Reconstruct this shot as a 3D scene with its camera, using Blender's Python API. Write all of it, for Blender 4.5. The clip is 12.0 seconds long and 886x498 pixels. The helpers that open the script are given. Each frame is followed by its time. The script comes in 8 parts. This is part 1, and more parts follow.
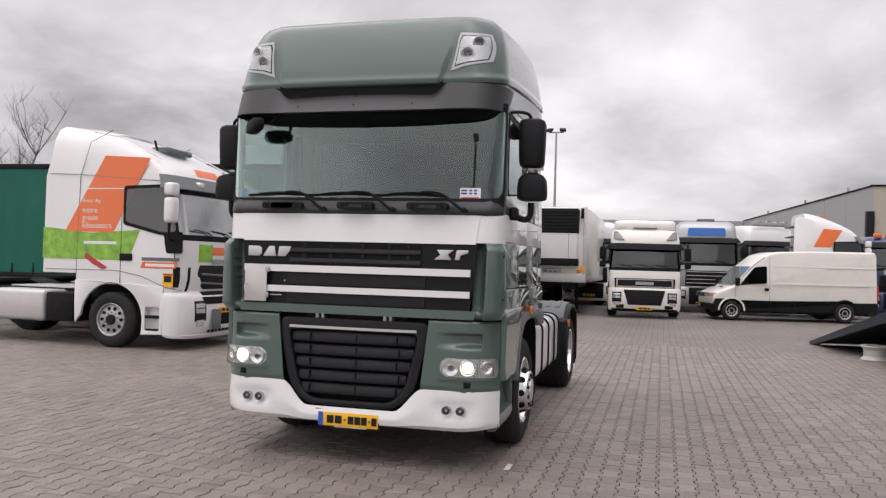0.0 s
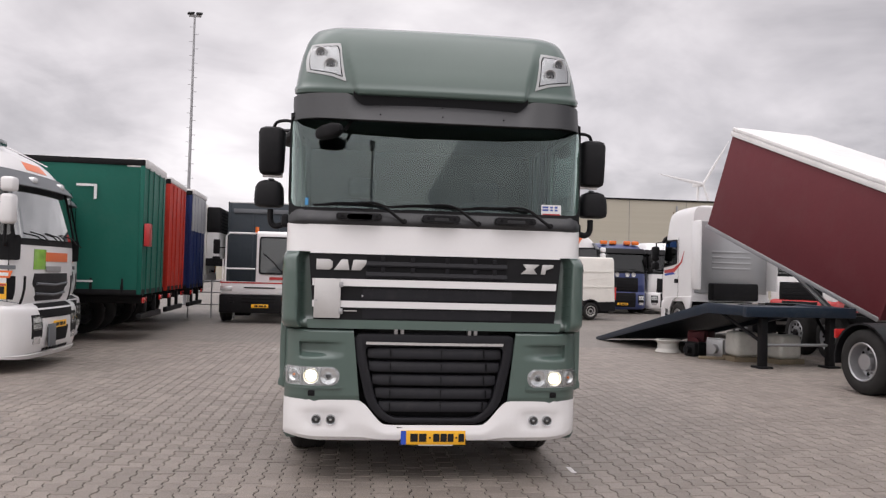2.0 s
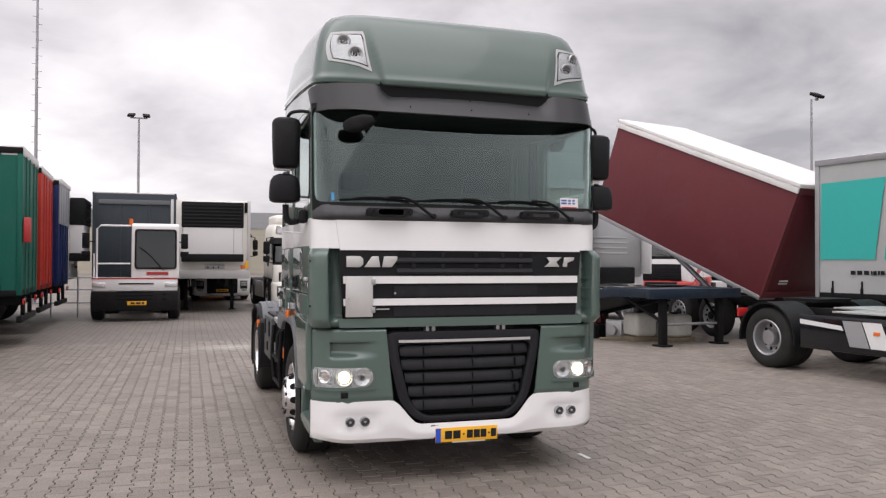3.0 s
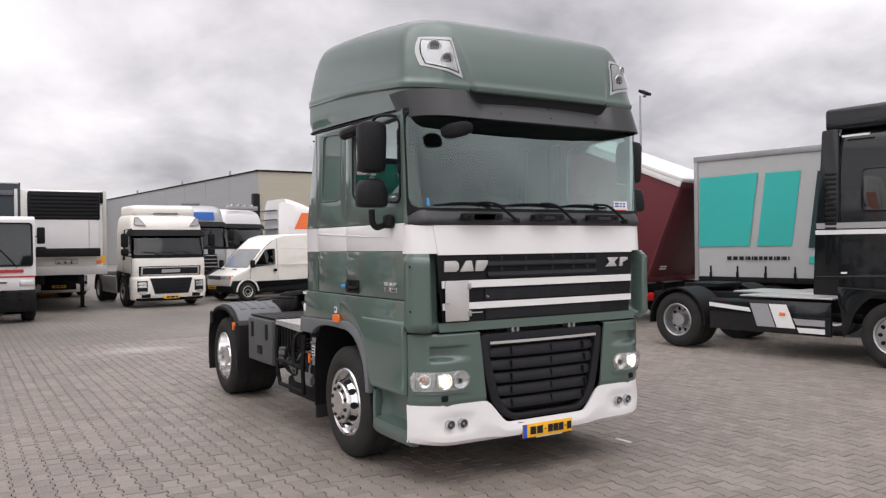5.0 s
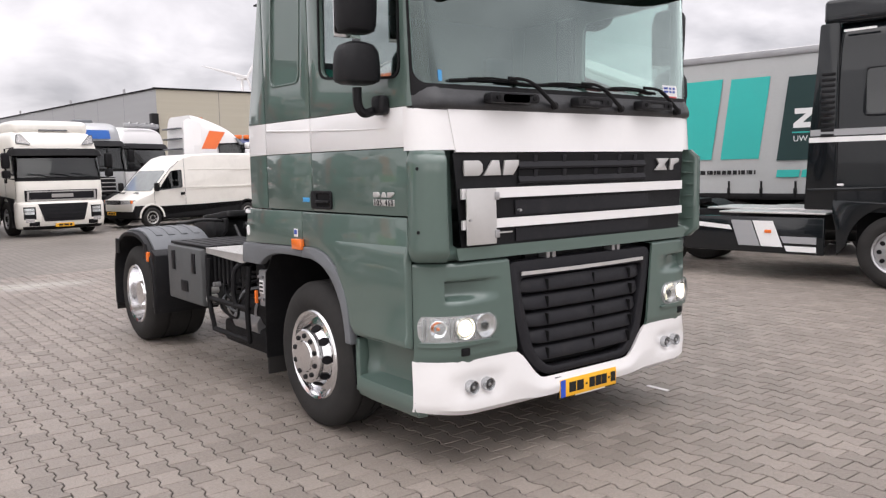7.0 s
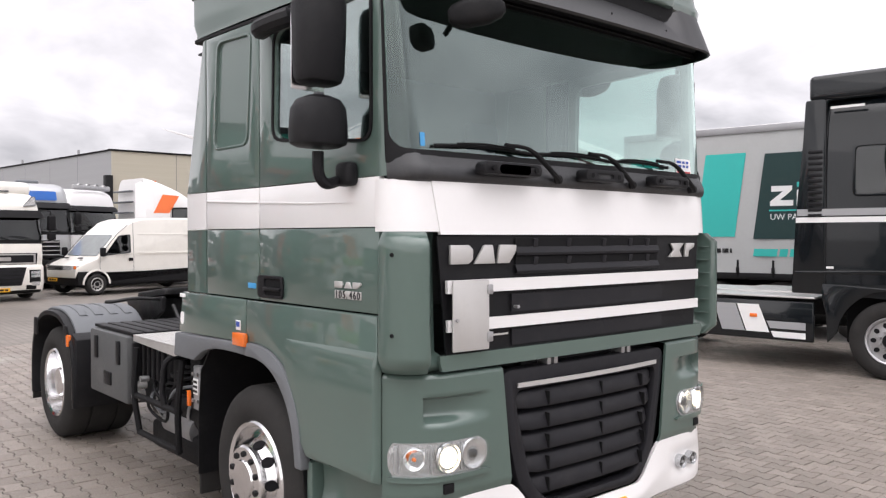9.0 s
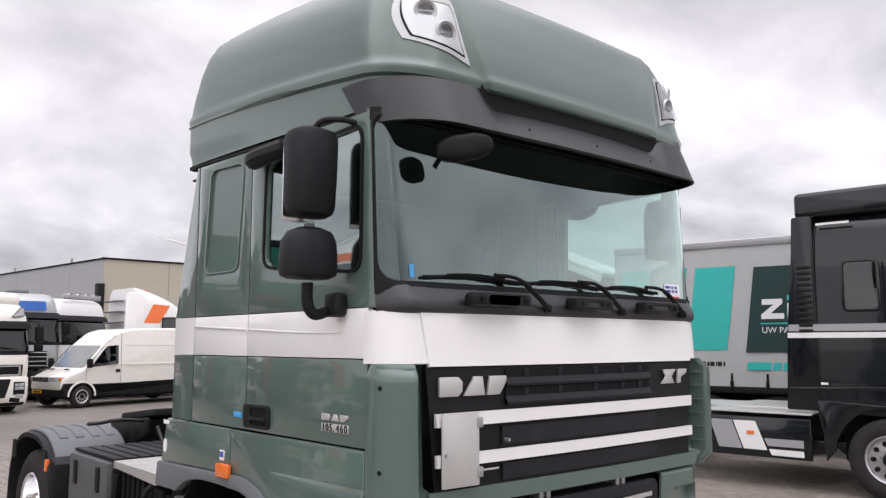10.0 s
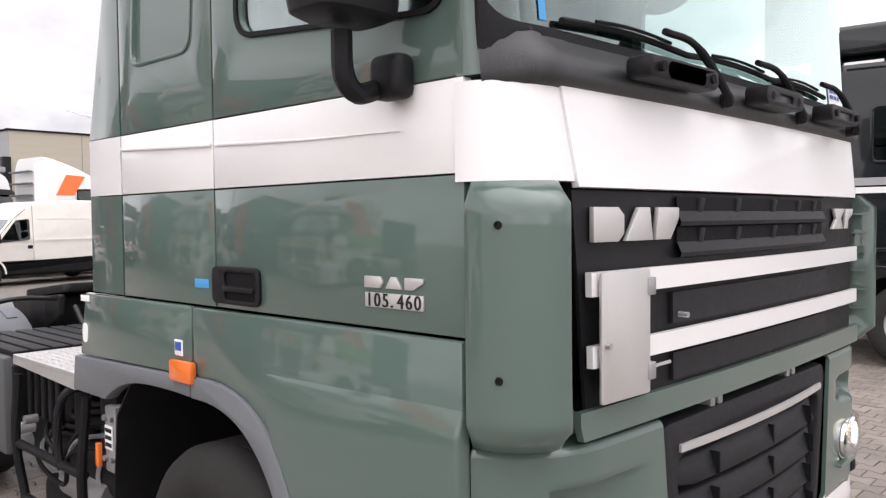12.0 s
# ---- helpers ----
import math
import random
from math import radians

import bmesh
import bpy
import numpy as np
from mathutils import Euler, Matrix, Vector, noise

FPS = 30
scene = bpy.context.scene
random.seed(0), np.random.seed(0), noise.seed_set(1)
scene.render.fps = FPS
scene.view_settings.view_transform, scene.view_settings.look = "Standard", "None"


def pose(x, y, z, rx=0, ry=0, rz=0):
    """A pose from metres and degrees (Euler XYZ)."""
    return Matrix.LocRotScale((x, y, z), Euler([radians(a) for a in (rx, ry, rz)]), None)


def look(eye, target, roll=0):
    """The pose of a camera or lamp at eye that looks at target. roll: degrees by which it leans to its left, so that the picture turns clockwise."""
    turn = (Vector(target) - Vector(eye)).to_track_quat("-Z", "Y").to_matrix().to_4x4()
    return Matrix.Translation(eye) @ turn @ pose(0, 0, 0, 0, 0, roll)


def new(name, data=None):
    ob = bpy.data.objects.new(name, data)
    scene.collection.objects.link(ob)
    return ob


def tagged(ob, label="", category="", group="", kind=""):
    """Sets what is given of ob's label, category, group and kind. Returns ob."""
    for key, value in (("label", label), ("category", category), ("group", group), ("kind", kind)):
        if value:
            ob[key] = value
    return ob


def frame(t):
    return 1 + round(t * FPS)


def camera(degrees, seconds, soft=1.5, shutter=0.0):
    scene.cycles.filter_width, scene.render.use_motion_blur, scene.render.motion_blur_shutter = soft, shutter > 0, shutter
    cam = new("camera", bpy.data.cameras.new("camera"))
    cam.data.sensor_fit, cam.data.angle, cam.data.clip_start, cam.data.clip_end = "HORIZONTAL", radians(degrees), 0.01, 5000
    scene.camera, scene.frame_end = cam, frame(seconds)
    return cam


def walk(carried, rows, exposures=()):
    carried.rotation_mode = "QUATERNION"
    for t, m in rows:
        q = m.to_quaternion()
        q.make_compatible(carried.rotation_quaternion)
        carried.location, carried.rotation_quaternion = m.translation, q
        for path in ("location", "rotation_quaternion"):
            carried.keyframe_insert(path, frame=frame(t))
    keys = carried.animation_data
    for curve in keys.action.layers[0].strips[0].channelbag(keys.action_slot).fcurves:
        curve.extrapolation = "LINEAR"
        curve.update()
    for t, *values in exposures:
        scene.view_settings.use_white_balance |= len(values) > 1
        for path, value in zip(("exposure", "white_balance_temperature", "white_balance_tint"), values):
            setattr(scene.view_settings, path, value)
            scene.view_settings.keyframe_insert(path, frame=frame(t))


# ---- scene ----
cam = camera(58.0, 12.0, 1.3)
PATH = [
    (0, (0.075, -0.276, 1.673), (-0.455, 1.652, 1.71), 1.6),
    (0.5, (-0.692, -0.473, 1.679), (-1.043, 1.495, 1.721), 1.9),
    (1, (-1.517, -0.561, 1.663), (-1.675, 1.432, 1.719), 2.1),
    (1.5, (-2.342, -0.595, 1.66), (-2.308, 1.403, 1.724), 2.0),
    (2, (-3.05, -0.573, 1.7), (-2.833, 1.414, 1.759), 1.5),
    (2.5, (-3.817, -0.451, 1.736), (-3.405, 1.505, 1.781), 0.8),
    (2.7, (-4.109, -0.328, 1.735), (-3.612, 1.608, 1.776), 0.5),
    (4.3, (-6.044, 0.157, 1.865), (-5.132, 1.937, 1.862), -0.1),
    (4.5, (-6.246, 0.266, 1.883), (-5.291, 2.024, 1.884), -0.3),
    (5, (-6.602, 0.604, 1.902), (-5.562, 2.313, 1.895), -0.7),
    (5.5, (-6.728, 1.023, 1.87), (-5.621, 2.689, 1.833), -1.2),
    (6, (-6.643, 1.599, 1.814), (-5.479, 3.223, 1.722), -1.4),
    (6.5, (-6.413, 2.11, 1.774), (-5.213, 3.701, 1.611), -1.3),
    (6.7, (-6.312, 2.263, 1.739), (-5.104, 3.847, 1.557), -1.2),
    (8.3, (-5.748, 3.23, 1.767), (-4.468, 4.752, 1.548), -0.2),
    (8.5, (-5.707, 3.253, 1.772), (-4.42, 4.777, 1.617), -0.2),
    (9, (-5.681, 3.278, 1.823), (-4.373, 4.791, 1.792), 0.0),
    (9.5, (-5.673, 3.274, 1.87), (-4.357, 4.776, 1.974), 0.0),
    (10, (-5.668, 3.271, 1.93), (-4.355, 4.761, 2.166), -0.0),
    (10.5, (-5.607, 3.37, 1.933), (-4.31, 4.861, 2.241), -0.0),
    (11, (-5.476, 3.746, 1.845), (-4.183, 5.255, 2.072), -0.3),
    (11.5, (-5.272, 4.272, 1.79), (-3.935, 5.759, 1.842), -0.4),
    (12, (-4.983, 4.867, 1.759), (-3.532, 6.242, 1.685), -0.6),
]
EXPOSURES = [(0, 0.0, 6500, 12), (2.5, 0.1, 6500, 12), (4.5, 0.17, 6450, 11), (5.5, 0.15, 6450, 11), (6.5, 0.36, 6450, 11), (8.5, 0.56, 6450, 11), (9.5, 0.54, 6400, 11), (10.0, 0.32, 6350, 12), (10.5, 0.18, 6200, 10), (11.0, 0.27, 6250, 10), (12, 0.66, 6450, 12)]
walk(cam, [(t, look(eye, target, roll)) for t, eye, target, roll in PATH], EXPOSURES)

# ---- world and light ----
world = bpy.data.worlds.new("overcast_sky")
scene.world = world
world.use_nodes = True
wn, wl = world.node_tree.nodes, world.node_tree.links
wn.clear()
w_out, w_bg = wn.new("ShaderNodeOutputWorld"), wn.new("ShaderNodeBackground")
w_co, w_sep = wn.new("ShaderNodeTexCoord"), wn.new("ShaderNodeSeparateXYZ")
wl.new(w_co.outputs["Generated"], w_sep.inputs[0])


def wmath(op, a, b=None):
    n = wn.new("ShaderNodeMath")
    n.operation = op
    for i, v in enumerate((a, b)):
        if v is None:
            continue
        if isinstance(v, (int, float)):
            n.inputs[i].default_value = v
        else:
            wl.new(v, n.inputs[i])
    return n.outputs[0]


# clouds lie on a flat layer: project the direction on it
up = wmath("ADD", wmath("MAXIMUM", w_sep.outputs[2], 0.0), 0.3)
w_cmb = wn.new("ShaderNodeCombineXYZ")
wl.new(wmath("DIVIDE", w_sep.outputs[0], up), w_cmb.inputs[0])
wl.new(wmath("DIVIDE", w_sep.outputs[1], up), w_cmb.inputs[1])


def wnoise(scale, detail, rough, distort):
    n = wn.new("ShaderNodeTexNoise")
    n.inputs["Scale"].default_value, n.inputs["Detail"].default_value = scale, detail
    n.inputs["Roughness"].default_value, n.inputs["Distortion"].default_value = rough, distort
    wl.new(w_cmb.outputs[0], n.inputs["Vector"])
    return n.outputs["Fac"]


cloud = wmath("ADD", wmath("MULTIPLY", wnoise(0.8, 6, 0.5, 0.4), 0.75), wmath("MULTIPLY", wnoise(2.6, 6, 0.55, 0.4), 0.25))
w_ramp = wn.new("ShaderNodeValToRGB")
wl.new(cloud, w_ramp.inputs[0])
e = w_ramp.color_ramp.elements
e[0].position, e[0].color = 0.37, (0.4, 0.385, 0.405, 1)
e[1].position, e[1].color = 0.6, (1.1, 1.06, 1.07, 1)
m = w_ramp.color_ramp.elements.new(0.49)
m.color = (0.77, 0.735, 0.755, 1)
# an overcast sky: thick grey layers half-way up, brighter overhead
high = wmath("MULTIPLY", wmath("MAXIMUM", wmath("SUBTRACT", w_sep.outputs[2], 0.5), 0.0), 5.4)
thick = wmath("MULTIPLY", wmath("MAXIMUM", wmath("SUBTRACT", w_sep.outputs[2], 0.22), 0.0), -1.1)
zen = wmath("ADD", 0.95, wmath("ADD", high, thick))
w_sky = wn.new("ShaderNodeTexSky")
w_sky.sky_type, w_sky.sun_disc = "NISHITA", False
w_sky.sun_elevation, w_sky.sun_rotation = radians(45), radians(231)
w_mul = wn.new("ShaderNodeVectorMath")
w_mul.operation = "SCALE"
wl.new(w_ramp.outputs[0], w_mul.inputs[0])
wl.new(zen, w_mul.inputs["Scale"])
w_blue = wn.new("ShaderNodeVectorMath")
w_blue.operation = "SCALE"
w_blue.inputs["Scale"].default_value = 0.006
wl.new(w_sky.outputs[0], w_blue.inputs[0])
w_add = wn.new("ShaderNodeVectorMath")
wl.new(w_mul.outputs[0], w_add.inputs[0])
wl.new(w_blue.outputs[0], w_add.inputs[1])
wl.new(w_add.outputs[0], w_bg.inputs[0])
w_bg.inputs[1].default_value = 1.0
wl.new(w_bg.outputs[0], w_out.inputs[0])
sun = new("sun", bpy.data.lights.new("sun", "SUN"))
sun.data.energy, sun.data.angle, sun.data.color = 1.25, radians(110), (1.0, 0.95, 0.92)
sun.matrix_world = look((-22, -18, 28), (0, 0, 0))

# ---- materials ----
MATS = {}


def surface(name, col, rough=0.5, metal=0.0, var=0.12, scale=3.0, bump=0.0, bscale=60.0, coat=0.0, dirt=0.0, each=0.0, aniso=(1, 1, 1), speck=0.0):
    """A material with coarse and fine variation, dust and relief, in object space."""
    if name in MATS:
        return MATS[name]
    m = MATS[name] = bpy.data.materials.new(name)
    m.use_nodes = True
    n, l = m.node_tree.nodes, m.node_tree.links
    b = n["Principled BSDF"]
    b.inputs["Metallic"].default_value = metal
    b.inputs["Coat Weight"].default_value = coat
    if rough >= 0.48 and not metal:
        b.inputs["Specular IOR Level"].default_value = 0.2
    b.inputs["Coat Roughness"].default_value = 0.04
    co = n.new("ShaderNodeTexCoord")
    mp = n.new("ShaderNodeMapping")
    mp.inputs["Scale"].default_value = aniso
    l.new(co.outputs["Object"], mp.inputs[0])

    def nz(s, d=4, r=0.55):
        t = n.new("ShaderNodeTexNoise")
        t.inputs["Scale"].default_value, t.inputs["Detail"].default_value, t.inputs["Roughness"].default_value = s, d, r
        l.new(mp.outputs[0], t.inputs["Vector"])
        return t.outputs["Fac"]

    def mth(op, a, c):
        t = n.new("ShaderNodeMath")
        t.operation = op
        for i, v in enumerate((a, c)):
            if isinstance(v, (int, float)):
                t.inputs[i].default_value = v
            else:
                l.new(v, t.inputs[i])
        return t.outputs[0]

    coarse, fine = nz(scale), nz(scale * 17, 3)
    f = mth("ADD", mth("MULTIPLY", mth("SUBTRACT", coarse, 0.5), var * 2), mth("MULTIPLY", mth("SUBTRACT", fine, 0.5), var))
    f = mth("ADD", f, 1.0)
    if speck:
        f = mth("ADD", f, mth("MULTIPLY", mth("SUBTRACT", nz(230, 2, 0.6), 0.5), speck))
        f = mth("ADD", f, mth("MULTIPLY", mth("SUBTRACT", nz(60, 3, 0.6), 0.5), speck * 0.8))
    if each:
        oi, geo = n.new("ShaderNodeObjectInfo"), n.new("ShaderNodeNewGeometry")
        r = mth("FRACT", mth("ADD", oi.outputs["Random"], geo.outputs["Random Per Island"]), 0)
        f = mth("MULTIPLY", f, mth("ADD", mth("MULTIPLY", r, 2 * each), 1 - each))
    sc = n.new("ShaderNodeVectorMath")
    sc.operation = "SCALE"
    sc.inputs[0].default_value = col
    l.new(f, sc.inputs["Scale"])
    out = sc.outputs[0]
    if dirt:
        mx = n.new("ShaderNodeMix")
        mx.data_type = "RGBA"
        mx.inputs[7].default_value = (0.2, 0.185, 0.165, 1)
        l.new(out, mx.inputs[6])
        rp = n.new("ShaderNodeMapRange")
        rp.inputs[1].default_value, rp.inputs[2].default_value = 0.5, 0.85
        rp.inputs[4].default_value = dirt
        l.new(nz(scale * 1.7, 8, 0.7), rp.inputs[0])
        l.new(rp.outputs[0], mx.inputs[0])
        out = mx.outputs[2]
    l.new(out, b.inputs["Base Color"])
    l.new(mth("ADD", rough, mth("MULTIPLY", mth("SUBTRACT", fine, 0.5), 0.05 if coat else min(0.25, rough))), b.inputs["Roughness"])
    if bump:
        bp = n.new("ShaderNodeBump")
        bp.inputs["Distance"].default_value = bump
        l.new(nz(bscale, 5, 0.6), bp.inputs["Height"])
        l.new(bp.outputs[0], b.inputs["Normal"])
    return m


def glass(name, tint, gloss=0.95, f0=0.05, power=4.0):
    """A pane: tinted and clear, with the sky on it, more so at a slant."""
    m = MATS[name] = bpy.data.materials.new(name)
    m.use_nodes = True
    n, l = m.node_tree.nodes, m.node_tree.links
    n.clear()
    out, mx, tr, gl, lw, pw, ma = (n.new("ShaderNode" + k) for k in ("OutputMaterial", "MixShader", "BsdfTransparent", "BsdfGlossy", "LayerWeight", "Math", "Math"))
    tr.inputs[0].default_value = (*tint, 1)
    gl.inputs["Color"].default_value = (*gloss, 1) if isinstance(gloss, tuple) else (gloss, gloss, gloss, 1)
    gl.inputs["Roughness"].default_value = 0.012
    lw.inputs[0].default_value = 0.5
    pw.operation, pw.inputs[1].default_value = "POWER", power
    l.new(lw.outputs["Facing"], pw.inputs[0])
    ma.operation, ma.inputs[1].default_value, ma.inputs[2].default_value = "MULTIPLY_ADD", 1 - f0, f0
    l.new(pw.outputs[0], ma.inputs[0])
    l.new(ma.outputs[0], mx.inputs[0])
    l.new(tr.outputs[0], mx.inputs[1])
    l.new(gl.outputs[0], mx.inputs[2])
    l.new(mx.outputs[0], out.inputs[0])
    return m


def ground_patch(m, x, y, rx, ry, col, strength):
    """A patch of another colour on the ground with a ragged edge."""
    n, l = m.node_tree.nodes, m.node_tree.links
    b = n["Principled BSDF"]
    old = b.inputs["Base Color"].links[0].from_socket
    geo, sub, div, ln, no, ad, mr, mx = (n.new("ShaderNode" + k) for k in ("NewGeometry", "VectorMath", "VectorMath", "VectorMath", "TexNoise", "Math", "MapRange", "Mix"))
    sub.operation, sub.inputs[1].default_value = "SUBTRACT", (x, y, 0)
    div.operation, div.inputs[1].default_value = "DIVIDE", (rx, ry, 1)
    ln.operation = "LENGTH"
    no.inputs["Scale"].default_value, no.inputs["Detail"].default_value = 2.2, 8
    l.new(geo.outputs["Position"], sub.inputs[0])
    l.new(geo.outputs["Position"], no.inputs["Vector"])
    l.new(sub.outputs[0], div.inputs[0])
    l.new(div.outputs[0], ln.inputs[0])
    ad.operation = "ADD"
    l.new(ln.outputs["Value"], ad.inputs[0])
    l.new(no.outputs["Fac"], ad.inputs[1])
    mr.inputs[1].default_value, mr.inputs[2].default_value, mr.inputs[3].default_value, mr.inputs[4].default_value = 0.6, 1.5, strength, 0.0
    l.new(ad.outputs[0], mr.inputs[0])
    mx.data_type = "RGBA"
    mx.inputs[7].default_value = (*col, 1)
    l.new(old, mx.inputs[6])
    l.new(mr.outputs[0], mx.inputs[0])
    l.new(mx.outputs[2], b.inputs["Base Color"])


def glow(name, col, strength):
    m = MATS[name] = bpy.data.materials.new(name)
    m.use_nodes = True
    b = m.node_tree.nodes["Principled BSDF"]
    b.inputs["Base Color"].default_value = (*col, 1)
    b.inputs["Emission Color"].default_value = (*col, 1)
    b.inputs["Emission Strength"].default_value = strength
    return m


GREEN = surface("green_paint", (0.081, 0.12, 0.105), 0.4, 0, 0.05, 1.2, 0, 500, 1.0, 0.0)
GREEN.node_tree.nodes["Principled BSDF"].inputs["Coat IOR"].default_value = 1.52
GREEN.node_tree.nodes["Principled BSDF"].inputs["Coat Roughness"].default_value = 0.035
GREEN.node_tree.nodes["Principled BSDF"].inputs["Specular IOR Level"].default_value = 0.2
WHITE = surface("white_paint", (0.75, 0.74, 0.74), 0.3, 0, 0.03, 2, 0, 60, 0.5, 0)
CREAM = surface("cream_paint", (0.8, 0.775, 0.72), 0.32, 0, 0.06, 1.5, 0, 60, 0.5, 0.15)
SILVERP = surface("silver_paint", (0.42, 0.43, 0.44), 0.3, 0.5, 0.06, 2, 0, 60, 0.5, 0.12)
BLACKP = surface("black_paint", (0.005, 0.007, 0.009), 0.2, 0, 0.2, 2, 0, 60, 0.5, 0.02)
BLACKP.node_tree.nodes["Principled BSDF"].inputs["Specular IOR Level"].default_value = 0.25
NAVY = surface("navy_paint", (0.02, 0.035, 0.13), 0.3, 0, 0.1, 2, 0, 60, 0.5, 0.12)
BLUEP = surface("blue_visor_paint", (0.04, 0.16, 0.55), 0.3, 0, 0.1, 2, 0, 60, 0.5, 0.1)
REDP = surface("red_paint", (0.45, 0.03, 0.03), 0.4, 0, 0.1, 2, 0, 60, 0.2, 0.15)
ORANGE = surface("orange_film", (0.78, 0.16, 0.035), 0.4, 0, 0.06, 3, 0, 60, 0.3, 0.05)
GRASSY = surface("green_meadow_film", (0.2, 0.42, 0.03), 0.4, 0, 0.95, 5, 0, 60, 0.3, 0.1)
GREYP = surface("grey_arch_plastic", (0.14, 0.148, 0.158), 0.5, 0, 0.08, 3, 0.0006, 300, 0, 0.1)
PLASTIC = surface("black_plastic", (0.009, 0.009, 0.0105), 0.5, 0, 0.15, 4, 0.0008, 400, 0, 0.05)
MATTE = surface("matte_black", (0.006, 0.006, 0.007), 0.65, 0, 0.2, 4, 0.001, 200, 0, 0.05)
GRILLE = surface("grille_plastic", (0.015, 0.015, 0.018), 0.5, 0, 0.12, 4, 0.0006, 400, 0, 0.07)
# near-black that paints in the shade inside slots, gaps and openings
GAPSHADE = surface("recess_shade", (0.006, 0.006, 0.007), 0.8, 0, 0.2, 4)
RUBBER = surface("tyre_rubber", (0.026, 0.025, 0.0245), 0.85, 0, 0.25, 5, 0.002, 90, 0, 0.05)
COWL = surface("weathered_black_cowl", (0.022, 0.023, 0.026), 0.42, 0, 0.3, 9, 0.001, 220, 0.12, 0.12)
VISOR = surface("dark_smoked_visor", (0.009, 0.0095, 0.0115), 0.42, 0, 0.25, 6, 0.0005, 160, 0.06, 0.03)
CHROME = surface("polished_alloy", (0.78, 0.78, 0.79), 0.14, 1.0, 0.06, 6, 0.0003, 200, 0, 0.06)
STEEL = surface("dull_steel_rim", (0.42, 0.42, 0.43), 0.42, 0.8, 0.18, 5, 0.0008, 150, 0, 0.3)
ALU = surface("brushed_aluminium", (0.55, 0.54, 0.53), 0.45, 0.55, 0.08, 4, 0.0005, 250, 0, 0.12)
CHECKER = surface("chequer_plate", (0.62, 0.61, 0.6), 0.4, 0.7, 0.12, 9, 0.004, 55, 0, 0.2)
DARKSTEEL = surface("chassis_steel", (0.007, 0.007, 0.008), 0.55, 0.0, 0.3, 5, 0.001, 90, 0, 0.07)
INTERIOR = surface("cab_trim", (0.05, 0.052, 0.053), 0.8, 0, 0.15, 5, 0.001, 200)
SEAT = surface("seat_cloth", (0.03, 0.035, 0.045), 0.9, 0, 0.2, 8, 0.002, 300)
AMBER = surface("amber_lens", (0.75, 0.16, 0.02), 0.2, 0, 0.1, 20, 0, 60, 0.5)
REDLENS = surface("red_lens", (0.5, 0.02, 0.02), 0.2, 0, 0.1, 20, 0, 60, 0.5)
LAMPTRIM = surface("silver_lamp_trim", (0.42, 0.43, 0.43), 0.35, 0.2, 0.08, 8, 0, 60, 0.3)
LAMPBOWL = surface("bright_lamp_bowl", (0.5, 0.51, 0.52), 0.24, 0.8, 0.12, 14, 0.003, 45)
SMOKED = surface("dark_lamp_glass", (0.02, 0.021, 0.023), 0.12, 0, 0.2, 14, 0, 60, 0.8)
REFLECTOR = surface("lamp_reflector", (0.72, 0.72, 0.72), 0.25, 0.6, 0.15, 14, 0.002, 40)
PLATEY = surface("yellow_plate", (0.85, 0.44, 0.02), 0.45, 0, 0.05, 10)
PLATEB = surface("blue_plate_end", (0.02, 0.08, 0.5), 0.45, 0, 0.05, 10)
INK = surface("black_ink", (0.015, 0.015, 0.016), 0.5, 0, 0.1, 10)
PAPER = surface("white_print", (0.75, 0.75, 0.75), 0.5, 0, 0.05, 10)
BLUEINK = surface("blue_print", (0.05, 0.09, 0.35), 0.5, 0, 0.05, 10)
SKYBLUE = surface("light_blue_sticker", (0.06, 0.3, 0.6), 0.4, 0, 0.05, 10)
TEAL = surface("teal_print", (0.045, 0.44, 0.40), 0.5, 0, 0.06, 1.2, 0.002, 8, 0, 0.06)
DGREEN = surface("dark_green_print", (0.02, 0.045, 0.045), 0.5, 0, 0.1, 1.2, 0.002, 8, 0, 0.05)
TARPGREY = surface("light_grey_tarpaulin", (0.42, 0.43, 0.43), 0.5, 0, 0.07, 1.2, 0.004, 7, 0, 0.12)
TARPGREEN = surface("green_tarpaulin", (0.012, 0.115, 0.085), 0.5, 0, 0.12, 0.8, 0.006, 4, 0, 0.06)
TARPRED = surface("red_tarpaulin", (0.42, 0.03, 0.018), 0.5, 0, 0.15, 0.8, 0.01, 4, 0, 0.1)
TARPBLUE = surface("blue_tarpaulin", (0.012, 0.022, 0.09), 0.5, 0, 0.15, 0.8, 0.01, 4, 0, 0.1)
TARPDARK = surface("slate_tarpaulin", (0.045, 0.055, 0.065), 0.5, 0, 0.15, 0.8, 0.01, 4, 0, 0.1)
MAROON = surface("maroon_tarpaulin", (0.125, 0.028, 0.034), 0.5, 0, 0.12, 0.7, 0.006, 3, 0, 0.08)
ROOFWHITE = surface("white_roof_sheet", (0.72, 0.71, 0.7), 0.5, 0, 0.1, 1.0, 0.004, 6, 0, 0.2)
DECKBLUE = surface("blue_black_ramp_steel", (0.018, 0.03, 0.05), 0.4, 0.3, 0.25, 2, 0.001, 60, 0, 0.2)
BEIGEWALL = surface("beige_cladding", (0.43, 0.4, 0.33), 0.6, 0, 0.09, 0.5, 0.0, 60, 0, 0.04, 0, (0.05, 0.05, 5))
GREYWALL = surface("grey_cladding", (0.32, 0.325, 0.335), 0.5, 0, 0.08, 0.5, 0, 60, 0, 0.04, 0, (0.05, 0.05, 5))
GALV = surface("galvanised_steel", (0.32, 0.32, 0.33), 0.5, 0.6, 0.15, 3)
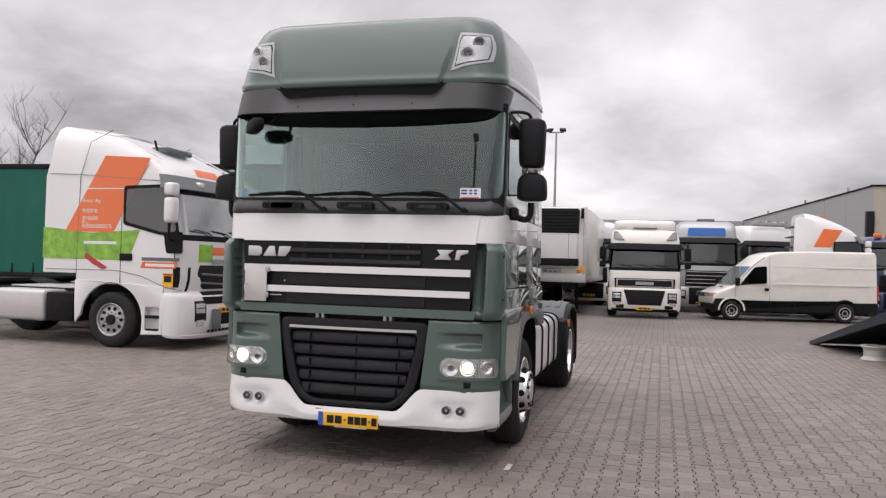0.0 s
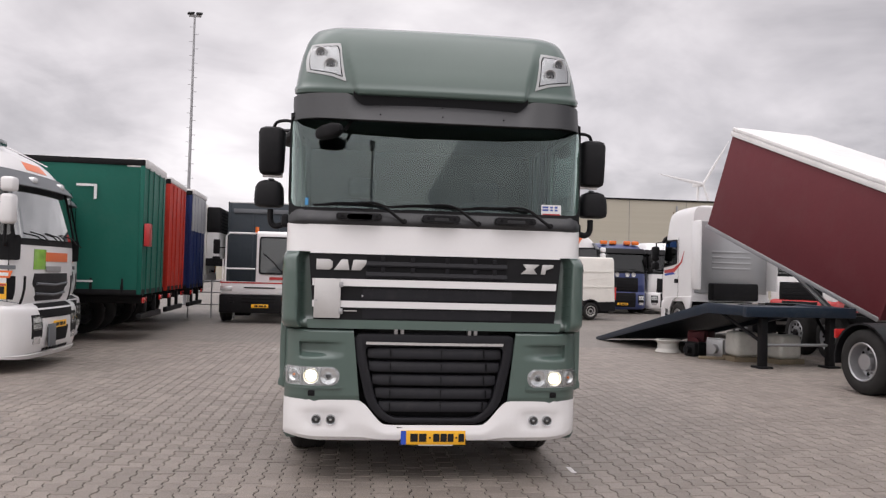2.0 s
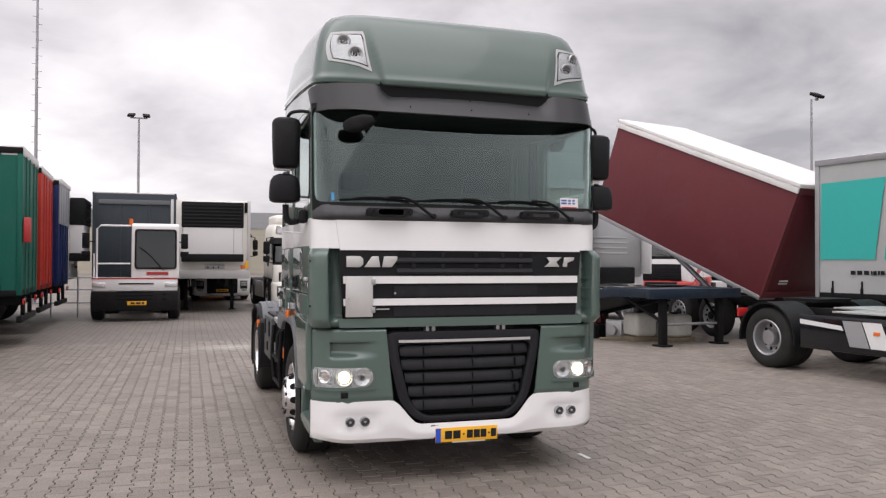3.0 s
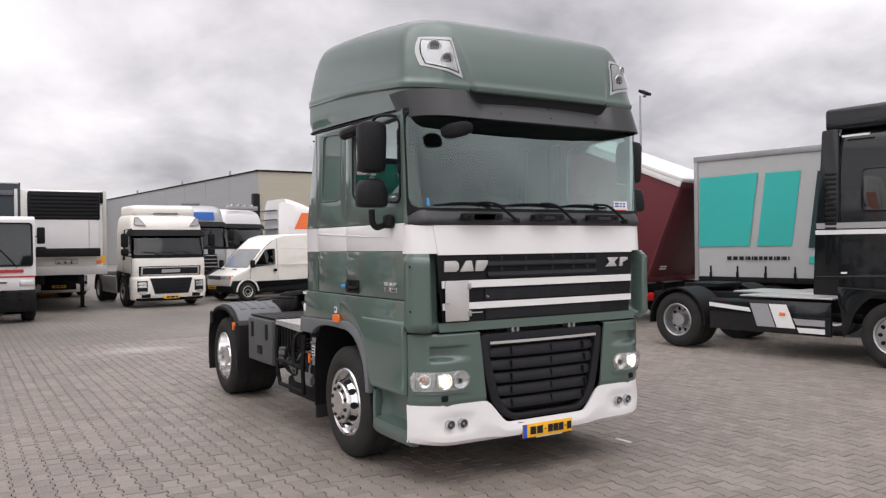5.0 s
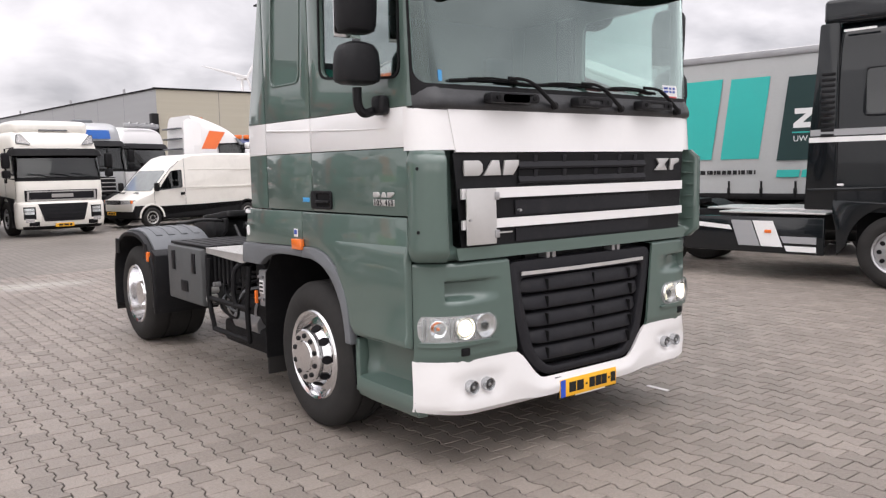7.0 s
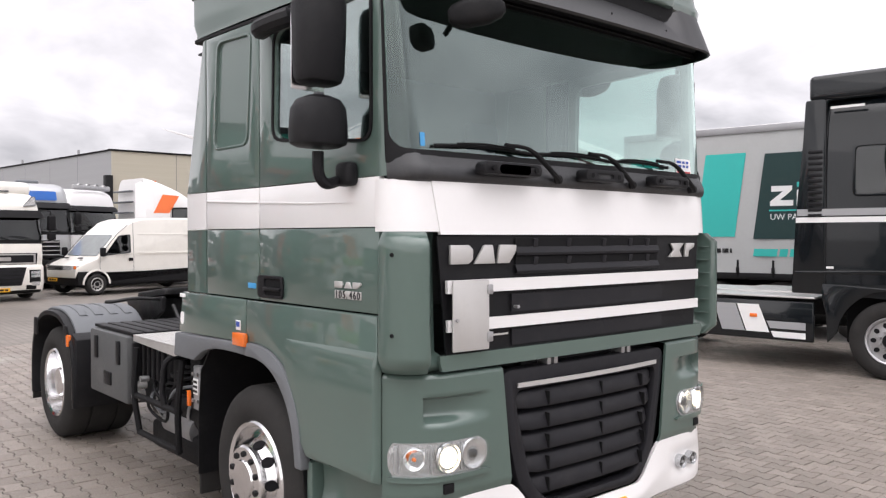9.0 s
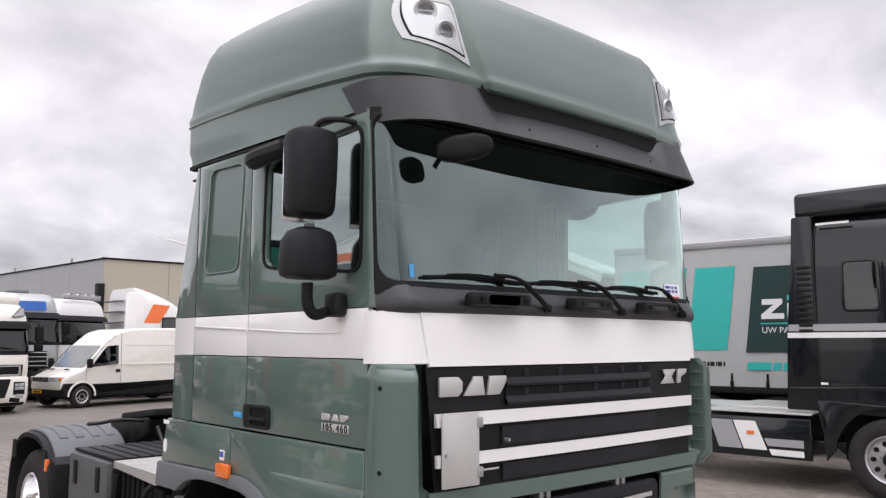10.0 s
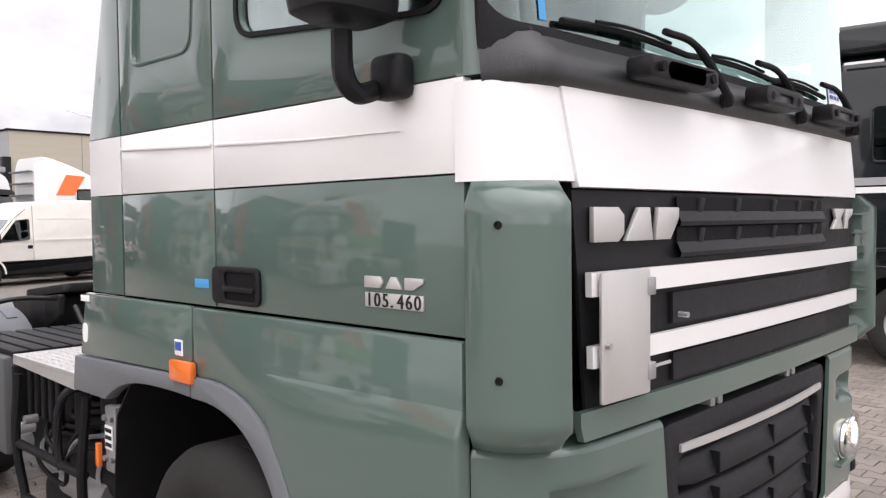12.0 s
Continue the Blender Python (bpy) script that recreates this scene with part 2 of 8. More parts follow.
TANKW = surface("worn_white_plastic", (0.55, 0.54, 0.5), 0.6, 0, 0.15, 3, 0.001, 60, 0, 0.4)
WOOD = surface("weathered_timber", (0.2, 0.16, 0.11), 0.8, 0, 0.3, 6, 0.003, 40, 0, 0.2, 0, (1, 6, 1))
# opaque screen; its grey base paints in the sky's reflection
VANSCREEN = surface("van_screen_sky_grey", (0.2, 0.22, 0.22), 0.06, 0, 0.3, 2.5, 0, 60, 1.0)
BARK = surface("bare_bark", (0.07, 0.055, 0.045), 0.9, 0, 0.3, 8, 0.004, 30)
ORANGEBOX = surface("orange_container_paint", (0.7, 0.27, 0.02), 0.5, 0, 0.1, 2, 0, 60, 0, 0.15)
PAVER = surface("concrete_paver", (0.212, 0.183, 0.16), 0.56, 0, 0.2, 0.55, 0.003, 130, 0, 0.0, 0.17, (1, 1, 1), 1.1)
PAVER.node_tree.nodes["Principled BSDF"].inputs["Specular IOR Level"].default_value = 0.6
SAND = surface("dark_joint_sand", (0.03, 0.027, 0.023), 0.95, 0, 0.3, 5, 0.004, 200)
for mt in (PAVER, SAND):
    # two dried pale spills, then a long patch of darker colour
    ground_patch(mt, -3.65, 16.6, 1.3, 0.75, (0.42, 0.4, 0.37), 0.75)
    ground_patch(mt, -1.22, 12.08, 0.1, 0.06, (0.6, 0.58, 0.55), 0.9)
    ground_patch(mt, 0.6, 9.5, 1.6, 3.2, (0.05, 0.045, 0.04), 0.25)
PAINTMARK = surface("white_chalk_mark", (0.7, 0.68, 0.68), 0.8, 0, 0.2, 12)
WINDSCREEN = glass("green_tinted_glass", (0.8, 1.0, 0.94), (0.74, 0.88, 0.85), 0.1, 1.25)
SIDEGLASS = glass("side_window_glass", (0.9, 0.99, 0.97), (0.6, 0.66, 0.65), 0.1, 1.2)
DARKGLASS = glass("dark_cab_glass", (0.25, 0.3, 0.3), 0.9, 0.08)
SKYGLASS = glass("cab_windscreen_glass", (0.5, 0.56, 0.54), 0.95, 0.38)
CLEAR = glass("clear_lens", (0.97, 0.98, 0.98), 0.9, 0.04)
HEADBULB = glow("lit_headlamp", (1.0, 0.88, 0.62), 3.2)
SIDEBULB = glow("lit_side_bulb", (1.0, 0.6, 0.15), 3.0)

# ---- mesh helpers ----


def finish(name, bm, mat, parent=None, label="", m=None, smooth=True, sharp=35):
    bmesh.ops.recalc_face_normals(bm, faces=bm.faces)
    me = bpy.data.meshes.new(name)
    bm.to_mesh(me)
    bm.free()
    if mat:
        me.materials.append(mat)
    if smooth:
        for p in me.polygons:
            p.use_smooth = True
        me.set_sharp_from_angle(angle=radians(sharp))
    ob = new(name, me)
    if parent:
        ob.parent = parent
    if m is not None:
        ob.matrix_basis = m
    if label:
        ob["label"] = label
    return ob


def part(name, bm, mat, parent, label="", m=None, sharp=35):
    return finish(name, bm, mat, parent, label, m, True, sharp)


def thing(name, m, label, category, group="", kind=""):
    ob = new(name)
    ob.empty_display_size = 0.3
    ob.matrix_basis = m
    return tagged(ob, label, category, group, kind)


def add_box(bm, x0, x1, y0, y1, z0, z1, bev=0.0, seg=2, m=None):
    g = bmesh.ops.create_cube(bm, size=1, matrix=Matrix.LocRotScale(((x0 + x1) / 2, (y0 + y1) / 2, (z0 + z1) / 2), None, (abs(x1 - x0), abs(y1 - y0), abs(z1 - z0))))
    vs = g["verts"]
    if bev:
        es = list({e for v in vs for e in v.link_edges})
        r = bmesh.ops.bevel(bm, geom=es, offset=bev, segments=seg, affect="EDGES", profile=0.5)
        vs = list({v for f in r["faces"] for v in f.verts} | {v for v in vs if v.is_valid})
    if m is not None:
        bmesh.ops.transform(bm, matrix=m, verts=vs)
    return bm


def box(x0, x1, y0, y1, z0, z1, bev=0.01, seg=2, m=None):
    return add_box(bmesh.new(), x0, x1, y0, y1, z0, z1, bev, seg, m)


def loop_edges(bm, pts):
    vs = [bm.verts.new(p) for p in pts]
    return [bm.edges.new((vs[i], vs[(i + 1) % len(vs)])) for i in range(len(vs))]


def plate(outer, holes, to3d, depth, bev=0.0):
    """A flat sheet with holes, drawn in two axes, given thickness along depth (a vector)."""
    bm = bmesh.new()
    es = loop_edges(bm, [to3d(*p) for p in outer])
    for h in holes:
        es += loop_edges(bm, [to3d(*p) for p in h])
    bmesh.ops.triangle_fill(bm, use_beauty=True, use_dissolve=True, edges=es)
    fs = list(bm.faces)
    r = bmesh.ops.extrude_face_region(bm, geom=fs)
    bmesh.ops.translate(bm, vec=depth, verts=[v for v in r["geom"] if isinstance(v, bmesh.types.BMVert)])
    if bev:
        bmesh.ops.recalc_face_normals(bm, faces=bm.faces)
        sharp = [e for e in bm.edges if len(e.link_faces) == 2 and e.calc_face_angle(0) > 0.9]
        bmesh.ops.bevel(bm, geom=sharp, offset=bev, segments=2, affect="EDGES", profile=0.5, clamp_overlap=True)
    return bm


def rrect(x0, x1, y0, y1, r, n=4):
    out = []
    for cx, cy, a0 in ((x1 - r, y1 - r, 0), (x0 + r, y1 - r, 90), (x0 + r, y0 + r, 180), (x1 - r, y0 + r, 270)):
        for i in range(n + 1):
            a = radians(a0 + 90 * i / n)
            out.append((cx + r * math.cos(a), cy + r * math.sin(a)))
    return out


def rounded(poly, r, n=4):
    """A polygon with its corners rounded."""
    out = []
    k = len(poly)
    for i, p in enumerate(poly):
        p, a, c = Vector(p), Vector(poly[i - 1]), Vector(poly[(i + 1) % k])
        d = min(r, (a - p).length * 0.45, (c - p).length * 0.45)
        p0, p1 = p + (a - p).normalized() * d, p + (c - p).normalized() * d
        for j in range(n + 1):
            t = j / n
            out.append(tuple(p0 * (1 - t) ** 2 + p * 2 * t * (1 - t) + p1 * t * t))
    return out


def side(x):
    return lambda y, z: (x, y, z)


def fronty(y):
    return lambda x, z: (x, y, z)


def topz(z):
    return lambda x, y: (x, y, z)


def grid(rows, closed=False):
    """A sheet through rows of points."""
    bm = bmesh.new()
    vv = [[bm.verts.new(p) for p in r] for r in rows]
    for a, b in zip(vv, vv[1:]):
        n = len(a)
        for i in range(n if closed else n - 1):
            j = (i + 1) % n
            bm.faces.new((a[i], a[j], b[j], b[i]))
    return bm


def thicken(bm, d):
    bmesh.ops.recalc_face_normals(bm, faces=bm.faces)
    bmesh.ops.solidify(bm, geom=list(bm.faces), thickness=d)
    return bm


def lathe(profile, n=32, bm=None, m=None):
    """Turn (radius, x) round the x axis."""
    bm = bm or bmesh.new()
    rows = []
    for i in range(n):
        a = 2 * math.pi * i / n
        rows.append([bm.verts.new((x, r * math.cos(a), r * math.sin(a))) for r, x in profile])
    for i in range(n):
        a, b = rows[i], rows[(i + 1) % n]
        for j in range(len(profile) - 1):
            bm.faces.new((a[j], a[j + 1], b[j + 1], b[j]))
    if m is not None:
        bmesh.ops.transform(bm, matrix=m, verts=[v for r in rows for v in r])
    return bm


def rod(pts, r, n=8, bm=None):
    """A tube along points."""
    bm = bm or bmesh.new()
    pts = [Vector(p) for p in pts]
    rings = []
    for i, p in enumerate(pts):
        d = (pts[min(i + 1, len(pts) - 1)] - pts[max(i - 1, 0)]).normalized()
        u = d.cross(Vector((0.31, 0.17, 0.93))).normalized()
        v = d.cross(u)
        rr = r[i] if isinstance(r, (list, tuple)) else r
        rings.append([bm.verts.new(p + (u * math.cos(2 * math.pi * k / n) + v * math.sin(2 * math.pi * k / n)) * rr) for k in range(n)])
    for a, b in zip(rings, rings[1:]):
        for k in range(n):
            bm.faces.new((a[k], a[(k + 1) % n], b[(k + 1) % n], b[k]))
    bm.faces.new(rings[0])
    bm.faces.new(rings[-1])
    return bm


def curve_pts(ctrl, n=6):
    """Points of a smooth line through the given ones."""
    c = [Vector(p) for p in ctrl]
    c = [2 * c[0] - c[1]] + c + [2 * c[-1] - c[-2]]
    out = []
    for i in range(1, len(c) - 2):
        for j in range(n):
            t = j / n
            a, b, d, f = c[i - 1], c[i], c[i + 1], c[i + 2]
            out.append(0.5 * (2 * b + (d - a) * t + (2 * a - 5 * b + 4 * d - f) * t * t + (3 * b - a - 3 * d + f) * t ** 3))
    return out + [c[-2]]


def lettering(name, text, size, mat, parent, m, depth=0.002, align="LEFT"):
    cu = bpy.data.curves.new(name, "FONT")
    cu.body, cu.size, cu.extrude, cu.align_x = text, size, depth, align
    tmp = bpy.data.objects.new(name, cu)
    scene.collection.objects.link(tmp)
    bpy.context.view_layer.update()
    me = bpy.data.meshes.new_from_object(tmp.evaluated_get(bpy.context.evaluated_depsgraph_get()))
    bpy.data.objects.remove(tmp)
    me.materials.append(mat)
    ob = new(name, me)
    ob.parent, ob.matrix_basis = parent, m
    return ob


LEFTSIDE = lambda x, y, z: Matrix.Translation((x, y, z)) @ Euler((radians(90), 0, radians(-90))).to_matrix().to_4x4()
RIGHTSIDE = lambda x, y, z: Matrix.Translation((x, y, z)) @ Euler((radians(90), 0, radians(90))).to_matrix().to_4x4()
FRONT = lambda x, y, z: Matrix.Translation((x, y, z)) @ Euler((radians(90), 0, 0)).to_matrix().to_4x4()


def heading(x, y, h):
    """A vehicle's pose: its front centre on the ground and the way it faces."""
    return pose(x, y, 0, 0, 0, h + 90)


# ---- wheels ----
def wheel_meshes(R, w, rim_r, kind):
    """Tyre, rim and hub as mesh data, axis along x, outer face at x = 0."""
    o = w / 2
    tyre = lathe([(rim_r, 0.02), (rim_r + 0.03, 0.0), (rim_r + (R - rim_r) * 0.5, -0.012), (R - 0.05, 0.008), (R - 0.015, 0.03), (R, 0.06),
                  (R, w * 0.3), (R - 0.012, w * 0.305), (R - 0.012, w * 0.33), (R, w * 0.335), (R, w * 0.665), (R - 0.012, w * 0.67), (R - 0.012, w * 0.695), (R, w * 0.7),
                  (R, w - 0.06), (R - 0.015, w - 0.03), (R - 0.05, w - 0.008), (rim_r + 0.03, w), (rim_r, w - 0.02)], 48)
    if kind == "steer":
        prof = [(rim_r + 0.012, 0.012), (rim_r, 0.0), (rim_r - 0.02, 0.012), (rim_r - 0.035, 0.05), (rim_r - 0.09, 0.03), (rim_r - 0.115, -0.03), (rim_r - 0.125, -0.035)]
    elif kind == "drive":
        prof = [(rim_r + 0.012, 0.012), (rim_r, 0.0), (rim_r - 0.02, 0.012), (rim_r - 0.03, 0.1), (rim_r - 0.05, 0.17), (rim_r - 0.13, 0.18), (0.0, 0.18)]
    else:
        prof = [(rim_r + 0.012, 0.012), (rim_r, 0.0), (rim_r - 0.02, 0.012), (rim_r - 0.03, 0.045), (rim_r - 0.09, 0.05), (rim_r * 0.5, 0.03), (0.0, 0.03)]
    if kind == "steer":
        prof += [(0.0, -0.035)]
    rim = lathe(prof, 40)
    nh = 10
    hr = rim_r - 0.07 if kind == "steer" else rim_r * 0.7
    hx = 0.032 if kind == "steer" else (0.175 if kind == "drive" else 0.038)
    hole, lean = bmesh.new(), (math.atan2(0.06, 0.025) if kind == "steer" else 0.0)
    if kind == "steer":
        hr, hx = rim_r - 0.102, 0.0
    bmesh.ops.create_cone(hole, cap_ends=True, segments=14, radius1=0.03, radius2=0.03, depth=0.012,
                          matrix=Matrix.Rotation(-lean, 4, "Z") @ Matrix.Rotation(radians(90), 4, "Y") @ Matrix.Diagonal((1.0, 1.15, 1.0, 1.0)))
    hub = bmesh.new()
    if kind == "steer":
        lathe([(0.19, -0.02), (0.184, -0.048), (0.174, -0.058), (0.108, -0.06), (0.102, -0.07), (0.0, -0.072)], 36, hub)
        nr, nx, dep = 0.14, -0.062, 0.016
    elif kind == "drive":
        lathe([(0.13, 0.19), (0.13, 0.06), (0.12, 0.04), (0.0, 0.035)], 24, hub)
        nr, nx, dep = 0.165, 0.165, 0.04
    else:
        lathe([(rim_r * 0.32, 0.04), (rim_r * 0.32, 0.0), (rim_r * 0.27, -0.015), (0.0, -0.018)], 24, hub)
        nr, nx, dep = rim_r * 0.45, 0.018, 0.03
    nut = bmesh.new()
    bmesh.ops.create_cone(nut, cap_ends=True, segments=8, radius1=0.02, radius2=0.015, depth=dep, matrix=Matrix.Rotation(radians(-90), 4, "Y"))
    out = []
    for bm, sh in ((tyre, 40), (rim, 30), (hub, 30), (hole, 30), (nut, 30)):
        bmesh.ops.recalc_face_normals(bm, faces=bm.faces)
        me = bpy.data.meshes.new("wheel_piece")
        bm.to_mesh(me)
        bm.free()
        for p in me.polygons:
            p.use_smooth = True
        me.set_sharp_from_angle(angle=radians(sh))
        out.append(me)
    return out, (hx, hr), (nx, nr)


WHEELS = {}


def wheel(parent, x, y, out, kind="plain", R=0.5, w=0.32, rim_r=0.29, rim_mat=None):
    """A wheel whose outer face is at x; out is -1 where that face looks towards -x."""
    rim_mat = rim_mat or STEEL
    key = (kind, R, w, rim_r, rim_mat.name)
    if key not in WHEELS:
        WHEELS[key] = wheel_meshes(R, w, rim_r, kind)
        for me, mt in zip(WHEELS[key][0], (RUBBER, rim_mat, rim_mat if kind != "plain" else DARKSTEEL, GAPSHADE, rim_mat if kind != "steer" else DARKSTEEL)):
            me.materials.append(mt)
    mm, hole_at, nut_at = WHEELS[key]
    rot = Matrix.Identity(4) if out < 0 else Matrix.Rotation(radians(180), 4, "Z")
    t = new("wheel", mm[0])
    t.parent, t.matrix_basis = parent, Matrix.Translation((x, y, R)) @ rot
    rim, hub = new("rim", mm[1]), new("hub", mm[2])
    rim.parent = hub.parent = t
    for i in range(10):
        for nm, me, (ox, r), a, over in (("vent_hole", mm[3], hole_at, 36 * i, rim), ("wheel_nut", mm[4], nut_at, 36 * i + 18, hub)):
            o = new(nm, me)
            o.parent = over
            o.matrix_basis = Matrix.Rotation(radians(a), 4, "X") @ Matrix.Translation((ox, r, 0))
    return t


# ---- setting ----
g = bmesh.new()
bmesh.ops.create_grid(g, x_segments=2, y_segments=2, size=900)
ground_mat = MATS["far_paving"] = bpy.data.materials.new("far_paving")
ground_mat.use_nodes = True
gn, gl = ground_mat.node_tree.nodes, ground_mat.node_tree.links
gb = gn["Principled BSDF"]
gb.inputs["Roughness"].default_value = 0.58
gco = gn.new("ShaderNodeTexCoord")
gmap = gn.new("ShaderNodeMapping")
gmap.inputs["Rotation"].default_value = (0, 0, radians(90))
gl.new(gco.outputs["Object"], gmap.inputs[0])
gbr = gn.new("ShaderNodeTexBrick")
gl.new(gmap.outputs[0], gbr.inputs["Vector"])
gbr.inputs["Color1"].default_value, gbr.inputs["Color2"].default_value = (0.21, 0.188, 0.168, 1), (0.165, 0.148, 0.131, 1)
gbr.inputs["Mortar"].default_value = (0.06, 0.053, 0.046, 1)
for k, v in (("Scale", 1.0), ("Mortar Size", 0.006), ("Brick Width", 0.2), ("Row Height", 0.145)):
    gbr.inputs[k].default_value = v
gno = gn.new("ShaderNodeTexNoise")
gno.inputs["Scale"].default_value, gno.inputs["Detail"].default_value = 0.35, 8
gl.new(gco.outputs["Object"], gno.inputs["Vector"])
gmr = gn.new("ShaderNodeMapRange")
gmr.inputs[1].default_value, gmr.inputs[2].default_value, gmr.inputs[3].default_value, gmr.inputs[4].default_value = 0.3, 0.7, 0.82, 1.18
gl.new(gno.outputs["Fac"], gmr.inputs[0])
gsc = gn.new("ShaderNodeVectorMath")
gsc.operation = "SCALE"
gl.new(gbr.outputs["Color"], gsc.inputs[0])
gl.new(gmr.outputs[0], gsc.inputs["Scale"])
gl.new(gsc.outputs[0], gb.inputs["Base Color"])
tagged(finish("ground", g, ground_mat, None, "", pose(0, 0, -0.009), False), "wide yard paved with brown-grey concrete blocks", "ground", "", "structure")


# ---- warehouse ----
def warehouse():
    w = thing("warehouse", pose(0, 0, 0), "long flat-roofed warehouse clad in beige and grey sheet", "building")
    H = 8.52
    c, b = Vector((15.57, 67.4)), Vector((10.5, 114.0))

    def wall(name, p, q, z0, z1, mat, seam=0.0):
        d = q - p
        m = pose(p.x, p.y, 0, 0, 0, math.degrees(math.atan2(d.y, d.x)))
        ob = part(name, box(0, d.length, 0, 0.3, z0, z1, 0), mat, w, "", m)
        for i in range(1, int(d.length / seam) if seam else 0):
            part("panel_seam", box(i * seam - 0.02, i * seam + 0.02, -0.004, 0.0, z0, z1, 0), GREYP, ob)
        return ob

    wall("wall", c, Vector((75.0, 67.4)), 0, H, BEIGEWALL, 5.2)
    wall("wall", b, c, 0, H, GREYWALL, 5.8)
    wall("wall", Vector((-85, 115.0)), b, 0, 6.3, BEIGEWALL)
    wall("parapet", Vector((-85, 114.9)), Vector((b.x, b.y - 0.1)), 6.3, H, GREYWALL)
    part("roof_trim", box(c.x - 0.2, 75, c.y - 0.12, c.y + 0.25, H, H + 0.14, 0.02), MATTE, w, "dark metal roof trim")
    d = b - c
    part("roof_trim", box(0, d.length, -0.3, 0.1, H, H + 0.13, 0.02), MATTE, w, "dark metal roof trim", pose(c.x, c.y, 0, 0, 0, math.degrees(math.atan2(d.y, d.x))))
    part("corner_post", box(c.x - 0.5, c.x + 0.05, c.y - 0.25, c.y + 0.4, 0, 6.6, 0.03), DARKSTEEL, w, "dark corner panel")
    part("roof", plate([(c.x, c.y + 0.3), (75, c.y + 0.3), (75, 160), (-85, 160), (-85, 115.2), (b.x + 0.2, b.y + 0.3)], [], topz(H - 0.3), (0, 0, 0.1)), GREYWALL, w)
    for f in (0.15, 0.42, 0.75):
        x, y = c.x + d.x * f + 0.4, c.y + d.y * f
        part("vent_pipe", rod([(x, y, H - 0.2), (x, y, H + 0.6)], 0.1), GALV, w)
    part("downpipe", rod([(c.x + 9.5, c.y - 0.1, 0), (c.x + 9.5, c.y - 0.1, H - 0.4)], 0.08), GALV, w)
    part("rust_streak", box(c.x + 9.2, c.x + 9.32, c.y - 0.006, c.y - 0.002, 5.2, 7.6, 0), WOOD, w, "brown streak down the cladding")


warehouse()


# ---- lamp masts, turbine ----
def mast(x, y, h, r, heads, k=1.0):
    t = thing("floodlight_mast", pose(x, y, 0), "tall galvanised floodlight mast with twin lamp heads", "lamp mast", "floodlight masts")
    part("pole", rod([(0, 0, 0), (0, 0, h * 0.5), (0, 0, h)], [r, r * 0.75, r * 0.5], 10), GALV, t)
    part("base_plate", box(-0.25, 0.25, -0.25, 0.25, 0, 0.04, 0.01), GALV, t)
    part("crossbar", box(min(heads) - 0.08, max(heads) + 0.08, -0.05, 0.05, h - 0.05, h + 0.05, 0.01), GALV, t)
    for s in heads:
        f = part("floodlight", box(-0.24 * k, 0.24 * k, -0.28 * k, 0.22 * k, -0.07 * k, 0.07 * k, 0.03 * k), MATTE, t, "dark floodlight head", pose(s, 0, h + 0.2 * k, 28, 0, 25 * s))
        part("lamp_glass", box(-0.2 * k, 0.2 * k, -0.24 * k, 0.18 * k, -0.085 * k, -0.072 * k, 0.002 * k), REFLECTOR, f)
    return t


m1 = mast(-10.45, 35.6, 12.8, 0.085, (-0.16, 0.2), 0.55)
for i in range(30):
    e = -1 if i % 2 else 1
    part("rung", box(e * 0.04, e * 0.19, -0.01, 0.01, 3 + i * 0.32, 3.018 + i * 0.32, 0), GALV, m1)
mast(-8.0, 61.0, 12.0, 0.13, (-0.5, 0.5))
mast(22.9, 29.8, 9.35, 0.09, (0.3,))
mast(-3.4, -7.5, 7.2, 0.07, (0.0,), 0.4)

turbine = thing("wind_turbine", pose(328, 748, -3, 0, 0, 20), "distant white wind turbine with three blades", "wind turbine")
part("tower", rod([(0, 0, 0), (0, 0, 96)], [2.4, 1.3], 16), WHITE, turbine)
nac = part("nacelle", box(-2, 2, -6, 6, 95, 99.5, 0.8), WHITE, turbine)
for a in (36, 156, 276):
    bl = rod([(0, 0, 0), (0, 0, 4), (0, 0, 14), (0, 0, 56)], [1.1, 1.3, 1.7, 0.3], 8)
    bmesh.ops.transform(bl, matrix=Matrix.Diagonal((1, 0.35, 1, 1)), verts=bl.verts)
    part("blade", bl, WHITE, turbine, "", Matrix.Translation((0, -7, 97)) @ Matrix.Rotation(radians(a), 4, "Y"))


# ---- bare trees ----
def bare_tree(x, y, h, seed):
    rnd = random.Random(seed)
    t = thing("bare_tree", pose(x, y, 0, 0, 0, rnd.uniform(0, 360)), "leafless winter tree with thin twigs behind the trailers", "tree", "bare trees")
    lvl = [bmesh.new(), bmesh.new()]

    def grow(p, d, ln, r, k):
        pts = [p]
        for i in range(4):
            d = (d + Vector((rnd.gauss(0, 0.09), rnd.gauss(0, 0.09), 0.05 + rnd.gauss(0, 0.04)))).normalized()
            pts.append(pts[-1] + d * ln / 4)
        rod(pts, [r, r * 0.85, r * 0.7, r * 0.55, r * 0.35], 6 if k < 2 else 4, lvl[min(k, 1)])
        if k < 4:
            for i in range(14 if k == 0 else 6 if k < 3 else 4):
                q = pts[1 + i % 4] if k else pts[1 + min(3, i // 3)]
                a = rnd.uniform(0, 6.28)
                s = Vector((math.cos(a), math.sin(a), rnd.uniform(0.7, 1.7))).normalized()
                grow(q, s, ln * rnd.uniform(0.3, 0.46), r * 0.4, k + 1)

    grow(Vector((0, 0, 0)), Vector((0, 0, 1)), h * 0.9, 0.055, 0)
    part("trunk", lvl[0], BARK, t)
    part("crown", lvl[1], BARK, t, "bare branches and fine twigs")


